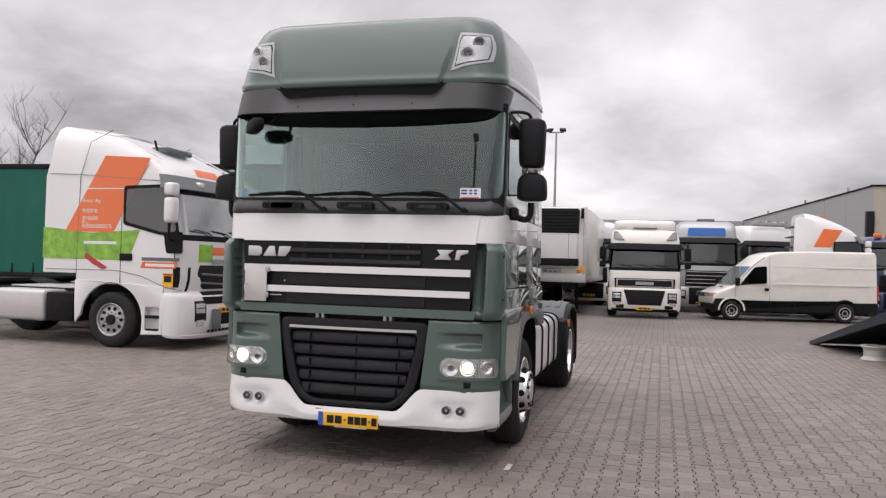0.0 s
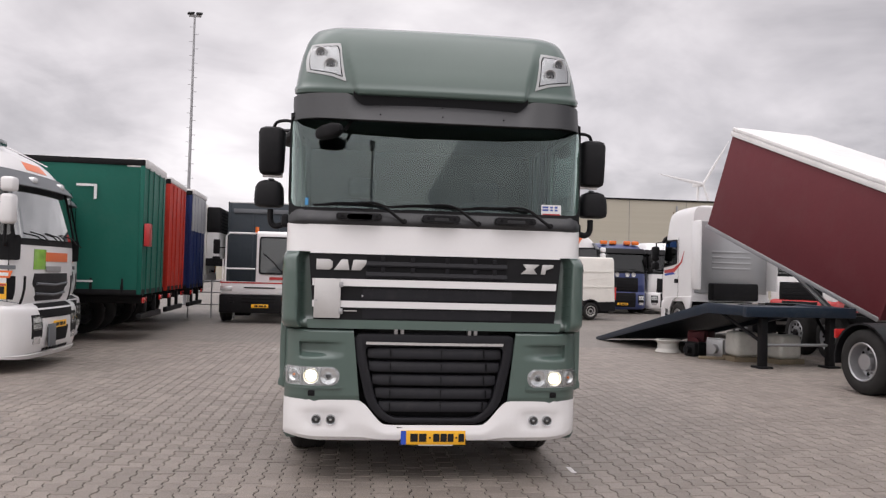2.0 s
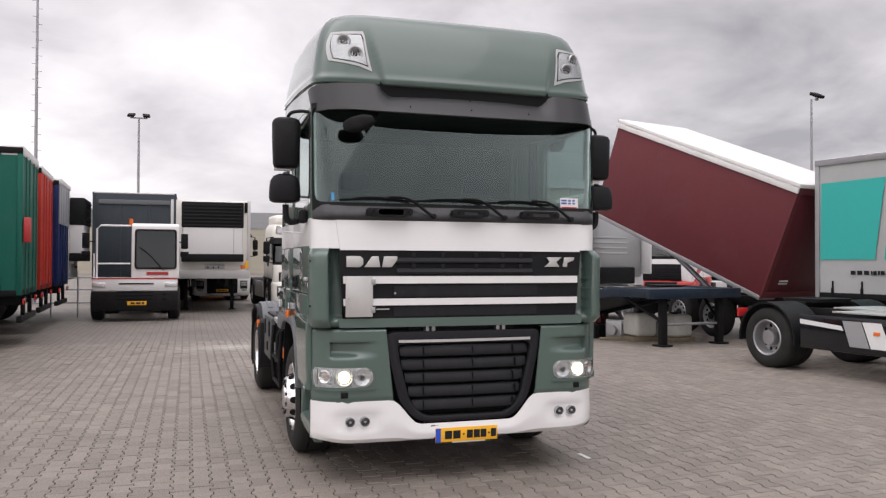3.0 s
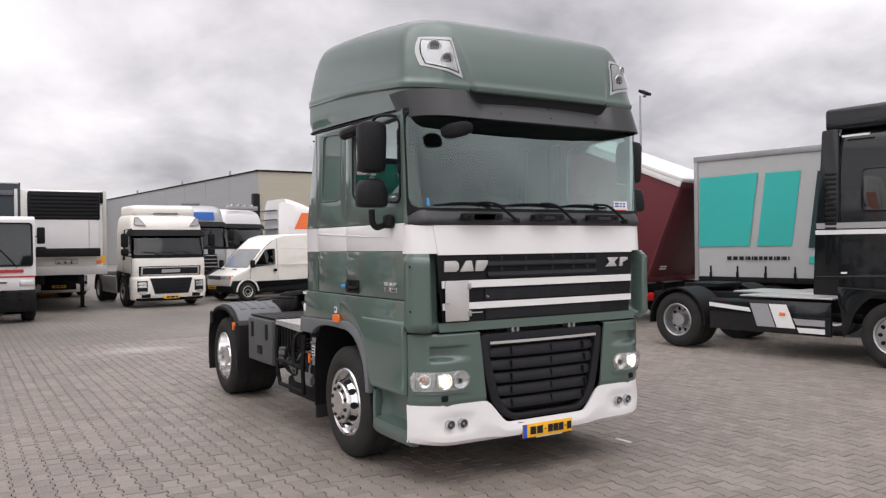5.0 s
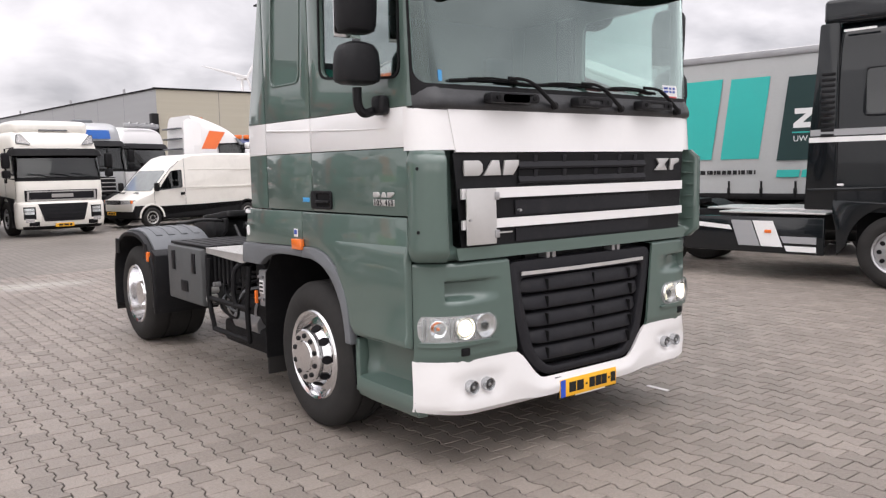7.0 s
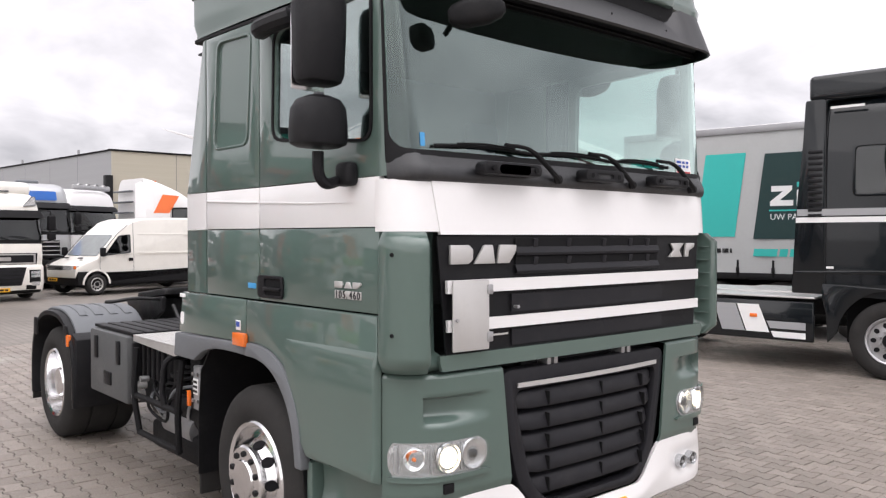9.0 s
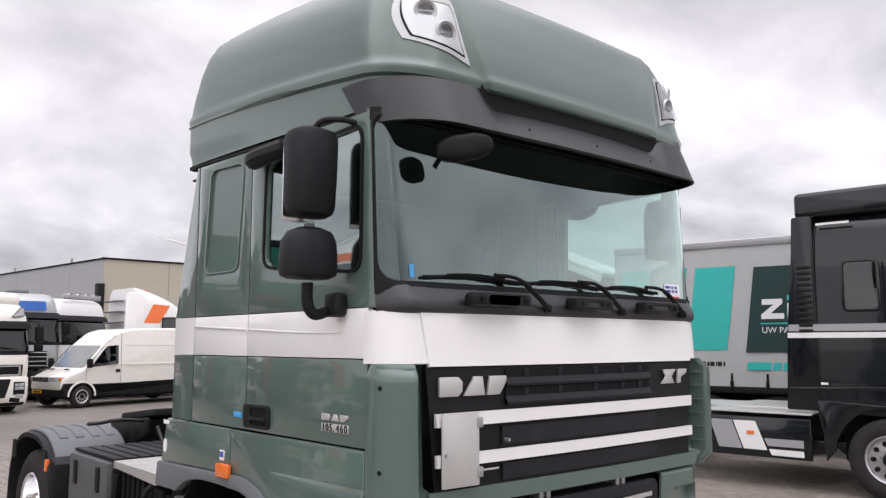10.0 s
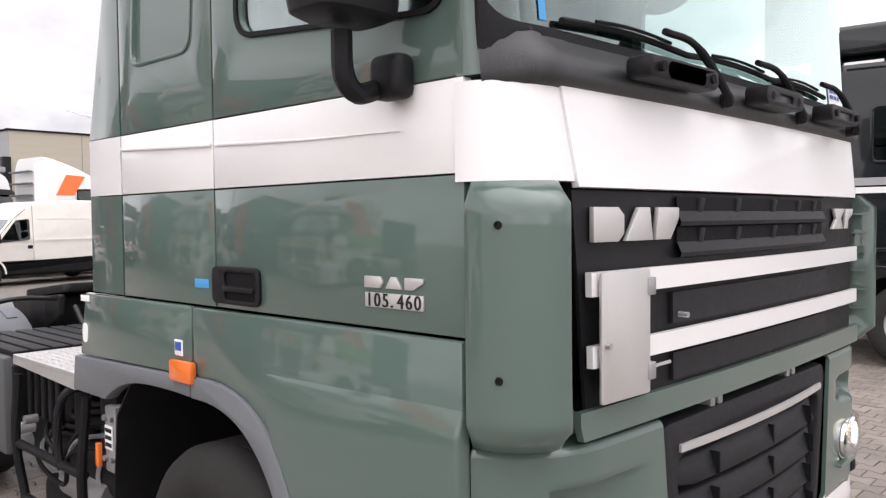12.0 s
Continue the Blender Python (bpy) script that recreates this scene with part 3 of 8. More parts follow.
for i, (x, y, h) in enumerate(((-26.5, 28.5, 6.6), (-29.5, 29, 5.6), (-33, 31, 5.6), (-25, 34, 5.4), (-38, 30, 5.4))):
    bare_tree(x, y, h, 3 + i)


# ---- trailers ----
def axles(t, ys, hw=1.25):
    for y in ys:
        for s in (-1, 1):
            wheel(t, s * hw, y, s, "plain", 0.5, 0.36, 0.29)
        part("axle", rod([(-hw + 0.1, y, 0.5), (hw - 0.1, y, 0.5)], 0.07), DARKSTEEL, t)


def chassis(t, y0, y1, z0=0.82, z1=1.08):
    for s in (-1, 1):
        part("chassis_rail", box(s * 0.55 - 0.07, s * 0.55 + 0.07, y0, y1, z0, z1, 0.01), DARKSTEEL, t)


def folds(x, y0, y1, z0, z1, amp, ny, nz=6, wave=0.5):
    """A hanging curtain on the plane x, with soft vertical folds that deepen downward."""
    rows = []
    for k in range(nz + 1):
        z = z0 + (z1 - z0) * k / nz
        s = 1 - 0.6 * k / nz
        rows.append([(x + amp * s * math.sin(i * wave * 2.1 + math.sin(i * 0.37) * 2) * (1 if 0 < i < ny else 0), y0 + (y1 - y0) * i / ny, z) for i in range(ny + 1)])
    return grid(rows)


def curtain_trailer(m, label, curtain, length=13.6, H=4.0, floor=1.05, front=None, rail=None, amp=0.012, group=""):
    """Local: front at y = 0, body back along +y."""
    t = thing("curtain_trailer", m, label, "trailer", group)
    front, rail = front or GREYWALL, rail or MATTE
    part("floor", box(-1.25, 1.25, 0.02, length, floor, floor + 0.12, 0.01), DARKSTEEL, t)
    part("roof", box(-1.26, 1.26, 0, length, H - 0.05, H, 0.02), ROOFWHITE, t)
    part("front_wall", box(-1.25, 1.25, 0, 0.06, floor, H - 0.05, 0.01), front, t)
    rear = part("rear_wall", box(-1.24, 1.24, length - 0.06, length, floor, H - 0.1, 0.01), front, t)
    for x in (-0.9, -0.35, 0.35, 0.9):
        part("locking_bar", rod([(x, length + 0.02, floor), (x, length + 0.02, H - 0.15)], 0.014), front, rear)
    for s in (-1, 1):
        part("top_rail", box(s * 1.27 - 0.025, s * 1.27 + 0.025, 0, length, H - 0.14, H - 0.01, 0.01), rail, t)
        part("side_rail", box(s * 1.26 - 0.02, s * 1.26 + 0.02, 0, length, floor - 0.02, floor + 0.1, 0.008), DARKSTEEL, t)
        part("side_curtain", thicken(folds(s * 1.262, 0.06, length - 0.06, floor + 0.06, H - 0.12, amp, 90), 0.004), curtain, t)
        for y in (0.03, length - 0.05):
            part("corner_post", box(s * 1.25 - 0.04, s * 1.25 + 0.04, y - 0.05, y + 0.05, floor, H - 0.05, 0.012), front, t)
        n = int(length / 0.62)
        for i in range(n):
            y = 0.4 + i * (length - 0.8) / (n - 1)
            b = part("strap", box(s * 1.278 - 0.004, s * 1.278 + 0.004, y - 0.02, y + 0.02, floor + 0.02, floor + 0.34, 0.002), MATTE, t)
            part("buckle", box(s * 1.286 - 0.008, s * 1.286 + 0.008, y - 0.03, y + 0.03, floor + 0.1, floor + 0.2, 0.004), DARKSTEEL, b)
        part("landing_leg", box(s * 0.7 - 0.06, s * 0.7 + 0.06, 2.5, 2.62, 0, 1.0, 0.01), DARKSTEEL, t)
        part("under_guard", box(s * 1.2 - 0.015, s * 1.2 + 0.015, 3.4, length - 5.2, 0.55, 0.63, 0.005), GALV, t)
        part("under_guard", box(s * 1.2 - 0.015, s * 1.2 + 0.015, 3.4, length - 5.2, 0.78, 0.86, 0.005), GALV, t)
        for y in (3.7, length - 5.5):
            part("guard_post", box(s * 1.18 - 0.015, s * 1.18 + 0.015, y, y + 0.05, 0.55, floor, 0.005), DARKSTEEL, t)
    chassis(t, 0.4, length - 0.1)
    axles(t, (length - 4.4, length - 3.1, length - 1.8))
    part("rear_bumper", box(-1.2, 1.2, length - 0.1, length, 0.5, 0.62, 0.01), DARKSTEEL, t)
    for s in (-1, 1):
        part("tail_lamp", box(s * 1.0 - 0.2, s * 1.0 + 0.2, length, length + 0.03, 0.86, 0.98, 0.01), REDLENS, t)
        part("bumper_bracket", box(s * 0.55 - 0.05, s * 0.55 + 0.05, length - 0.1, length - 0.02, 0.6, 1.0, 0.005), DARKSTEEL, t)
    return t


green_t = curtain_trailer(heading(-21.32, 17.95, 183.3), "long green curtain-side trailer, its end by the lane", TARPGREEN, front=TARPGREEN, group="row of parked trailers")
part("white_corner_cap", box(-1.28, 1.28, 13.2, 13.62, 3.82, 4.03, 0.04), ROOFWHITE, green_t, "crumpled white roof end")
part("marker_sign", plate([(12.2, 3.42), (12.62, 3.42), (12.62, 3.1), (12.56, 3.1), (12.56, 3.37), (12.2, 3.37)], [], side(1.3), (0.004, 0, 0)), PAPER, green_t, "pale corner marking")
part("marker_strip", box(1.288, 1.292, 10.6, 12.6, 1.3, 1.34, 0), PAPER, green_t, "pale reflective strip")
for y in (10.8, 12.0):
    part("marker_strip", box(1.288, 1.292, y, y + 0.05, 1.14, 1.3, 0), PAPER, green_t)
red_t = curtain_trailer(heading(-21.5, 21.26, 183), "red curtain-side trailer parked in a row", TARPRED, front=TARPRED, amp=0.035, group="row of parked trailers", H=3.95)
part("flap", box(1.0, 1.3, 13.62, 13.74, 2.1, 2.6, 0.02), REDP, green_t, "red box on the end post")
blue_t = curtain_trailer(heading(-21.55, 24.6, 182), "dark blue curtain-side trailer parked in a row", TARPBLUE, front=TARPBLUE, amp=0.035, group="row of parked trailers", H=3.95)
part("upper_panel", box(-1.26, 1.26, 13.6, 13.63, 2.75, 3.92, 0.01), GREYWALL, blue_t, "pale grey upper end panel")
part("white_corner_cap", box(-1.28, 1.28, 13.3, 13.66, 3.84, 3.99, 0.03), ROOFWHITE, blue_t)
part("white_corner_cap", box(-1.28, 1.28, 13.3, 13.62, 3.84, 3.99, 0.03), ROOFWHITE, red_t)
fence = thing("yard_barrier", pose(-7.75, 26.6, 0), "low grey tube barrier beside the parked trailers", "barrier")
for x in (-0.75, 0.0, 0.75):
    part("post", rod([(x, 0, 0), (x, 0, 1.25)], 0.025, 8), GALV, fence)
for z in (0.45, 0.85, 1.22):
    part("rail", rod([(-0.75, 0, z), (0.75, 0, z)], 0.02, 8), GALV, fence)
slate_t = curtain_trailer(heading(-6.22, 28.0, -90), "slate-grey trailer coupled behind the yard tractor", TARPDARK, front=TARPDARK, rail=MATTE)
for x in (-0.45, 0.45):
    part("front_rib", box(x - 0.04, x + 0.04, -0.03, 0.01, 1.1, 3.7, 0.01), TARPDARK, slate_t)
part("front_rib", box(-1.1, 1.1, -0.05, 0.01, 3.6, 3.75, 0.01), GREYP, slate_t)


def reefer(m, label):
    t = thing("refrigerated_trailer", m, label, "trailer", "refrigerated trailers")
    L, H = 13.4, 3.8
    body = part("body", box(-1.29, 1.29, 0, L, 1.15, H, 0.03), CREAM, t)
    for s in (-1, 1):
        part("edge_post", box(s * 1.24 - 0.06, s * 1.24 + 0.06, -0.015, 0.06, 1.15, H, 0.01), ALU, t)
        part("lower_rail", box(s * 1.295 - 0.01, s * 1.295 + 0.01, 0, L, 1.15, 1.35, 0.005), ALU, t)
    part("lower_sill", box(-1.28, 1.28, -0.03, 0.0, 1.15, 1.42, 0.01), ALU, t)
    u = part("cooling_unit", box(-0.92, 1.02, -0.42, 0.0, 1.9, 3.74, 0.06), WHITE, t, "white cooling unit with a black grille top")
    part("unit_grille", box(-0.95, 1.05, -0.45, 0.0, 2.85, 3.72, 0.05), MATTE, u, "black louvred grille")
    for i in range(7):
        part("louvre", box(-0.9, 1.0, -0.47, -0.44, 2.9 + i * 0.112, 2.955 + i * 0.112, 0.008), PLASTIC, u)
    part("unit_base", box(-0.95, 1.05, -0.44, 0.0, 1.72, 1.98, 0.02), MATTE, u, "black lower panel")
    part("unit_seam", box(0.72, 0.73, -0.425, -0.4, 2.0, 2.84, 0), GAPSHADE, u)
    part("coupling_panel", box(-0.2, 0.45, -0.06, 0.0, 1.48, 1.62, 0.01), STEEL, t, "air and cable couplings")
    for x in (-0.1, 0.08, 0.25):
        part("coupling", rod([(x, -0.05, 1.55), (x, -0.12, 1.52)], 0.025), DARKSTEEL, t)
    part("marker_lamp", box(0.98, 1.12, -0.03, 0.0, 1.48, 1.6, 0.01), AMBER, t)
    part("hazard_sign", box(1.12, 1.24, -0.02, 0.0, 1.5, 1.75, 0.004), PLATEY, t)
    part("vent", box(1.1, 1.2, -0.05, 0, 3.4, 3.75, 0.01), MATTE, t)
    chassis(t, 0.3, L - 0.1, 0.85, 1.16)
    axles(t, (L - 4.4, L - 3.1, L - 1.8))
    for s in (-1, 1):
        part("landing_leg", box(s * 0.8 - 0.06, s * 0.8 + 0.06, 1.9, 2.02, 0, 1.15, 0.01), DARKSTEEL, t)
        part("leg_foot", box(s * 0.8 - 0.12, s * 0.8 + 0.12, 1.85, 2.07, 0, 0.03, 0.005), DARKSTEEL, t)
    return t


reefer(heading(-3.8, 28.0, -90), "white refrigerated trailer with a black-topped cooling unit")
reefer(heading(-8.1, 28.1, 1), "white refrigerated trailer at the end of the parked row")

# teal and grey curtain trailer
teal_t = curtain_trailer(heading(11.48, 0.09, -80), "light grey curtain-side trailer printed with teal panels", TARPGREY, rail=GALV, H=3.88)

tx = -1.277
for pts, mt, lb in (([(13.45, 3.38), (12.07, 3.4), (12.29, 1.82), (13.48, 1.82)], TEAL, "teal printed panel"), ([(11.9, 3.38), (11.14, 3.38), (11.34, 1.82), (12.1, 1.82)], TEAL, "teal printed panel"), ([(10.8, 3.34), (8.2, 3.34), (8.4, 1.78), (11.0, 1.78)], DGREEN, "dark green printed panel"),
                    ([(10.98, 1.6), (10.56, 1.6), (10.58, 1.46), (11.0, 1.46)], TEAL, ""), ([(10.52, 1.6), (10.38, 1.6), (10.4, 1.46), (10.54, 1.46)], TEAL, ""), ([(10.34, 1.6), (9.3, 1.6), (9.32, 1.46), (10.36, 1.46)], TEAL, "")):
    part("printed_panel", plate(pts, [], side(tx), (-0.004, 0, 0)), mt, teal_t, lb)
for pts in ([(10.68, 2.74), (10.32, 2.74), (10.32, 2.66), (10.53, 2.48), (10.3, 2.48), (10.3, 2.38), (10.7, 2.38), (10.7, 2.46), (10.48, 2.64), (10.68, 2.64)], [(10.24, 2.66), (10.13, 2.66), (10.13, 2.38), (10.24, 2.38)]):
    part("logo_shape", plate(pts, [], side(tx - 0.006), (-0.003, 0, 0)), PAPER, teal_t)
part("logo_shape", plate([(10.24, 2.8), (10.13, 2.8), (10.13, 2.71), (10.24, 2.71)], [], side(tx - 0.006), (-0.003, 0, 0)), TEAL, teal_t)
part("logo_line", plate([(10.72, 2.31), (9.0, 2.31), (9.0, 2.285), (10.72, 2.285)], [], side(tx - 0.006), (-0.003, 0, 0)), TEAL, teal_t)
lettering("lettering", "UW PAR", 0.15, PAPER, teal_t, LEFTSIDE(tx - 0.008, 10.7, 2.13), 0.001)
yb = 12.8
for w in (0.13, 0.13, 0.13, 0.04, 0.09, 0.05, 0.1, 0.1, 0.1, 0.1, 0.05, 0.1, 0.03, 0.1, 0.04):
    part("print_bar", plate([(yb, 1.6), (yb - w * 0.8, 1.6), (yb - w * 0.8, 1.52), (yb, 1.52)], [], side(tx), (-0.004, 0, 0)), INK, teal_t)
    yb -= w * 1.1

# ---- other vehicles ----
def number_plate(t, x, y, z, facing=-1):
    p = part("number_plate", box(x - 0.26, x + 0.26, y - 0.006, y + 0.006, z - 0.055, z + 0.055, 0.004), PLATEY, t, "yellow number plate")
    for i, (a, b) in enumerate(((-0.17, -0.06), (-0.03, 0.1), (0.13, 0.2))):
        part("plate_bar", box(x + a, x + b, y - 0.009, y - 0.006, z - 0.028, z + 0.028, 0), INK, p)
    return p


def body_profile(profile, hw, bev, seg=4):
    """A cab or body: a side outline drawn in (y, z), run across the width, with rounded edges."""
    bm = plate(profile, [], side(-hw), (2 * hw, 0, 0))
    bmesh.ops.recalc_face_normals(bm, faces=bm.faces)
    es = [e for e in bm.edges if len(e.link_faces) == 2 and e.calc_face_angle(0) > 1.2 and (abs(abs(e.verts[0].co.x) - hw) < 1e-4 and abs(e.verts[0].co.x - e.verts[1].co.x) < 1e-4)]
    bmesh.ops.bevel(bm, geom=es, offset=bev, segments=seg, affect="EDGES", profile=0.5, clamp_overlap=True)
    return bm


def shell(levels, nf=5, nc=6, ns=4):
    """A lofted body: levels of (z front, z rear, y front, y rear, half width, corner across, corner deep, bow)."""
    n = len(levels) - 1

    def at(k):
        k = max(0.0, min(n - 1e-6, k))
        i = int(k)
        f = k - i
        p = [levels[max(0, min(n, j))] for j in (i - 1, i, i + 1, i + 2)]
        out = []
        for a, b, c, d in zip(*p):
            m1, m2 = (c - a) / 2, (d - b) / 2
            lim = 3 * abs(c - b)
            m1, m2 = max(-lim, min(lim, m1)), max(-lim, min(lim, m2))
            out.append(b + m1 * f + (3 * (c - b) - 2 * m1 - m2) * f * f + (2 * (b - c) + m1 + m2) * f ** 3)
        return out

    def level(z):
        for i in range(n):
            if levels[i][0] <= z <= levels[i + 1][0]:
                return i + (z - levels[i][0]) / max(1e-6, levels[i + 1][0] - levels[i][0])
        return 0.0 if z < levels[0][0] else float(n)

    def pt(k, s, off=0.0):
        zf, zr, yf, yr, hw, rx, ry, bow = at(k)
        a, sg = abs(s), (1 if s >= 0 else -1)
        th = radians(90 * min(1, max(0, a - 1)))
        if a <= 1:
            x = a * (hw - rx)
            y = yf + bow * a * a
        elif a <= 2:
            x, y = hw - rx + rx * math.sin(th), yf + bow + ry * (1 - math.cos(th))
        else:
            x, y = hw, yf + bow + ry + (a - 2) * (yr - yf - bow - ry)
        u = max(0, min(1, (y - yf) / (yr - yf)))
        z = zf + (zr - zf) * (1 - (1 - u) ** 1.6)
        return (sg * (x + off * math.sin(th)), y - off * math.cos(th), z)

    ss = [i / nf for i in range(nf)] + [1 + i / nc for i in range(nc)] + [2 + i / ns for i in range(ns + 1)]
    ss = [-v for v in ss[:0:-1]] + ss

    def build(steps=3):
        bm = bmesh.new()
        rows = [[bm.verts.new(pt(k / steps, s)) for s in ss] for k in range(n * steps + 1)]
        m = len(ss)
        for a, b in zip(rows, rows[1:]):
            for i in range(m - 1):
                bm.faces.new((a[i], a[i + 1], b[i + 1], b[i]))
            bm.faces.new((a[m - 1], a[0], b[0], b[m - 1]))
        for r in (rows[0], rows[-1]):
            for i in range(m // 2):
                q = (r[i], r[i + 1], r[m - 2 - i], r[m - 1 - i])
                bm.faces.new(q if i + 1 != m - 2 - i else q[:2] + q[3:])
        bmesh.ops.recalc_face_normals(bm, faces=bm.faces)
        return bm

    def patch(z0, z1, s0, s1, off=0.01, thick=0.01, nz=5, nx=20, lean=0.0):
        """A pane or panel that follows the body between two heights; lean narrows its upper end."""
        rows = []
        for j in range(nz + 1):
            f = j / nz
            a, b = s0 * (1 - lean * f), s1 * (1 - lean * f)
            rows.append([pt(level(z0 + (z1 - z0) * f), a + (b - a) * i / nx, off) for i in range(nx + 1)])
        return thicken(grid(rows), thick)

    return build, pt, patch, level


def tractor(name, m, label, paint, roof=3.75, roof_kind="high", lower=None, visor=None, rear=5.9, rear_axle=5.15, skirts=None, group="", bumper=None, cab_rear=2.25, sill=2.0, head=2.86, face="slats", spoiler=0.0, pane=None):
    """A parked tractor unit. Local: front at y = 0, back along +y, x across."""
    t = thing(name, m, label, "truck", group)
    lower, bumper, pane = lower or paint, bumper or paint, pane or DARKGLASS
    hw, stream = 1.2, roof_kind == "stream"
    cr = cab_rear
    if stream:
        lv = [(1.0, 1.2, 0.12, cr, 1.19, 0.2, 0.16, 0.04), (1.3, 1.36, 0.04, cr, 1.2, 0.22, 0.18, 0.05), (1.9, 1.9, 0.04, cr, 1.2, 0.24, 0.2, 0.06), (2.5, 2.5, 0.14, cr, 1.2, 0.24, 0.2, 0.07), (3.0, 3.02, 0.26, cr, 1.19, 0.24, 0.22, 0.08),
              (3.2, 3.42, 0.36, cr, 1.17, 0.3, 0.28, 0.1), (3.36, 3.7, 0.52, cr, 1.1, 0.4, 0.4, 0.12), (3.46, 3.9, 0.74, cr, 0.98, 0.45, 0.5, 0.14), (3.54, 4.0, 1.0, cr, 0.8, 0.45, 0.5, 0.12)]
    else:
        lv = [(0.95, 1.05, 0.1, cr, 1.19, 0.18, 0.14, 0.03), (1.3, 1.3, 0.03, cr, 1.2, 0.2, 0.16, 0.05), (sill - 0.05, sill - 0.05, 0.07, cr, 1.2, 0.22, 0.18, 0.06), (head, head, 0.25, cr, 1.19, 0.22, 0.2, 0.07), (head + 0.2, head + 0.2, 0.25, cr, 1.18, 0.24, 0.22, 0.08),
              (roof - 0.3, roof - 0.25, 0.32, cr, 1.15, 0.28, 0.3, 0.08), (roof - 0.12, roof - 0.08, 0.45, cr, 1.08, 0.35, 0.35, 0.08), (roof - 0.02, roof, 0.68, cr - 0.03, 0.95, 0.4, 0.4, 0.08), (roof, roof + 0.02, 0.9, cr - 0.1, 0.8, 0.4, 0.4, 0.05)]
    build, pt, patch, level = shell(lv)
    part("cab", build(), paint, t)
    z0, z1 = (2.06, 2.9) if stream else (sill, head)
    part("screen_border", patch(z0 - 0.1, z1 + 0.05, -1.85, 1.85, 0.004, 0.01), MATTE, t)
    part("windscreen", patch(z0, z1, -1.62, 1.62, 0.02, 0.008), pane, t)
    for x in (-0.5, 0.1, 0.7):
        q = pt(level(z0), 0, 0.05)
        part("wiper", rod([(x + 0.25, q[1], z0 - 0.04), (x, q[1] + 0.01, z0 + 0.06), (x - 0.4, q[1] + 0.04, z0 + 0.1)], 0.012, 5), MATTE, t)
    vrow = []
    vz, vh = z1 - 0.05, 0.24 if stream else 0.22
    for j in range(4):
        f = j / 3
        vrow.append([pt(level(vz + vh * f), -1.9 + 3.8 * i / 24, 0.17 - 0.13 * f) for i in range(25)])
    part("sun_visor", thicken(grid(vrow), 0.02), visor or PLASTIC, t)
    # bumper, a wrapped shell of its own
    bl = [(0.2, 0.24, 0.1, 0.42, 1.16, 0.35, 0.26, 0.03), (0.27, 0.27, -0.02, 0.42, 1.21, 0.38, 0.28, 0.04), (0.55, 0.55, -0.09, 0.42, 1.235, 0.4, 0.3, 0.05), (0.9, 0.9, -0.07, 0.42, 1.235, 0.4, 0.3, 0.05), (1.0, 1.0, -0.03, 0.42, 1.22, 0.38, 0.28, 0.05), (1.05, 1.05, 0.06, 0.42, 1.16, 0.35, 0.28, 0.05)]
    bbuild, bpt, bpatch, blev = shell(bl, 5, 6, 2)
    part("bumper", bbuild(2), bumper, t)
    lx = 0.62
    if stream:
        gb = grid([[(x * w, pt(level(z), 0, 0.02)[1] - 0.0 + 0.06 * (x * w / 0.9) ** 2, z) for x in [i / 8 for i in range(-8, 9)]] for z, w in ((1.08, 0.5), (1.16, 0.62), (1.36, 0.72), (1.52, 0.66))])
        part("grille", thicken(gb, 0.02), GRILLE, t, "black hexagon grille")
        for z, w in ((1.2, 0.58), (1.36, 0.62)):
            part("grille_slat", rod([(x * w, pt(level(z), 0, 0.05)[1] + 0.05 * x * x, z - 0.03 * (1 - abs(x))) for x in (-1, -0.7, -0.3, 0, 0.3, 0.7, 1)], 0.022, 6), GREYP, t)
        part("nose_film", patch(1.6, 1.9, -0.72, -0.3, 0.006, 0.004), GRASSY, t, "green meadow picture")
        part("nose_film", patch(1.72, 1.86, -0.32, 0.7, 0.009, 0.004), ORANGE, t, "orange film")
        part("maker_bar", patch(1.57, 1.65, -0.32, 0.32, 0.014, 0.008), STEEL, t)
        part("brow_film", patch(3.16, 3.3, -0.45, 0.45, 0.006, 0.004), ORANGE, t)
        part("upper_slot", bpatch(0.97, 1.04, -0.8, 0.8, 0.006, 0.006), GAPSHADE, t)
        part("intake_slot", bpatch(0.8, 0.93, -0.72, 0.72, 0.006, 0.006, lean=-0.15), GAPSHADE, t)
        part("intake_slot", bpatch(0.44, 0.66, -0.45, 0.45, 0.006, 0.006, lean=-0.15), GAPSHADE, t)
        for i in range(-4, 5):
            part("lip_slot", bpatch(0.31, 0.36, i * 0.14 - 0.05, i * 0.14 + 0.05, 0.006, 0.006, 1, 2), GAPSHADE, t)
        part("spoiler_lip", thicken(grid([[bpt(blev(z), -1.9 + 3.8 * i / 20, o) for i in range(21)] for z, o in ((0.2, 0.11), (0.27, 0.035))]), 0.02), bumper, t)
        for s in (-1, 1):
            part("cab_corner", patch(1.15, 1.5, s * 1.5, s * 1.9, 0.006, 0.006, 4, 6), MATTE, t)
            part("visor_lamp", box(s * 0.55 - 0.08, s * 0.55 + 0.08, pt(level(3.0), 0, 0.13)[1], pt(level(3.0), 0, 0)[1], 2.93, 3.04, 0.035, 3), REFLECTOR, t)
            part("lower_air_dam", patch(1.06, 1.5, s * 0.94, s * 1.02, 0.008, 0.006, 4, 3), GAPSHADE, t)
        number_plate(t, 0, bpt(blev(0.66), 0, 0.02)[1], 0.7)
    elif face == "cream":
        part("grille", patch(1.0, 1.36, -0.98, 0.98, 0.012, 0.015, lean=-0.08), GRILLE, t, "black trapezoid grille")
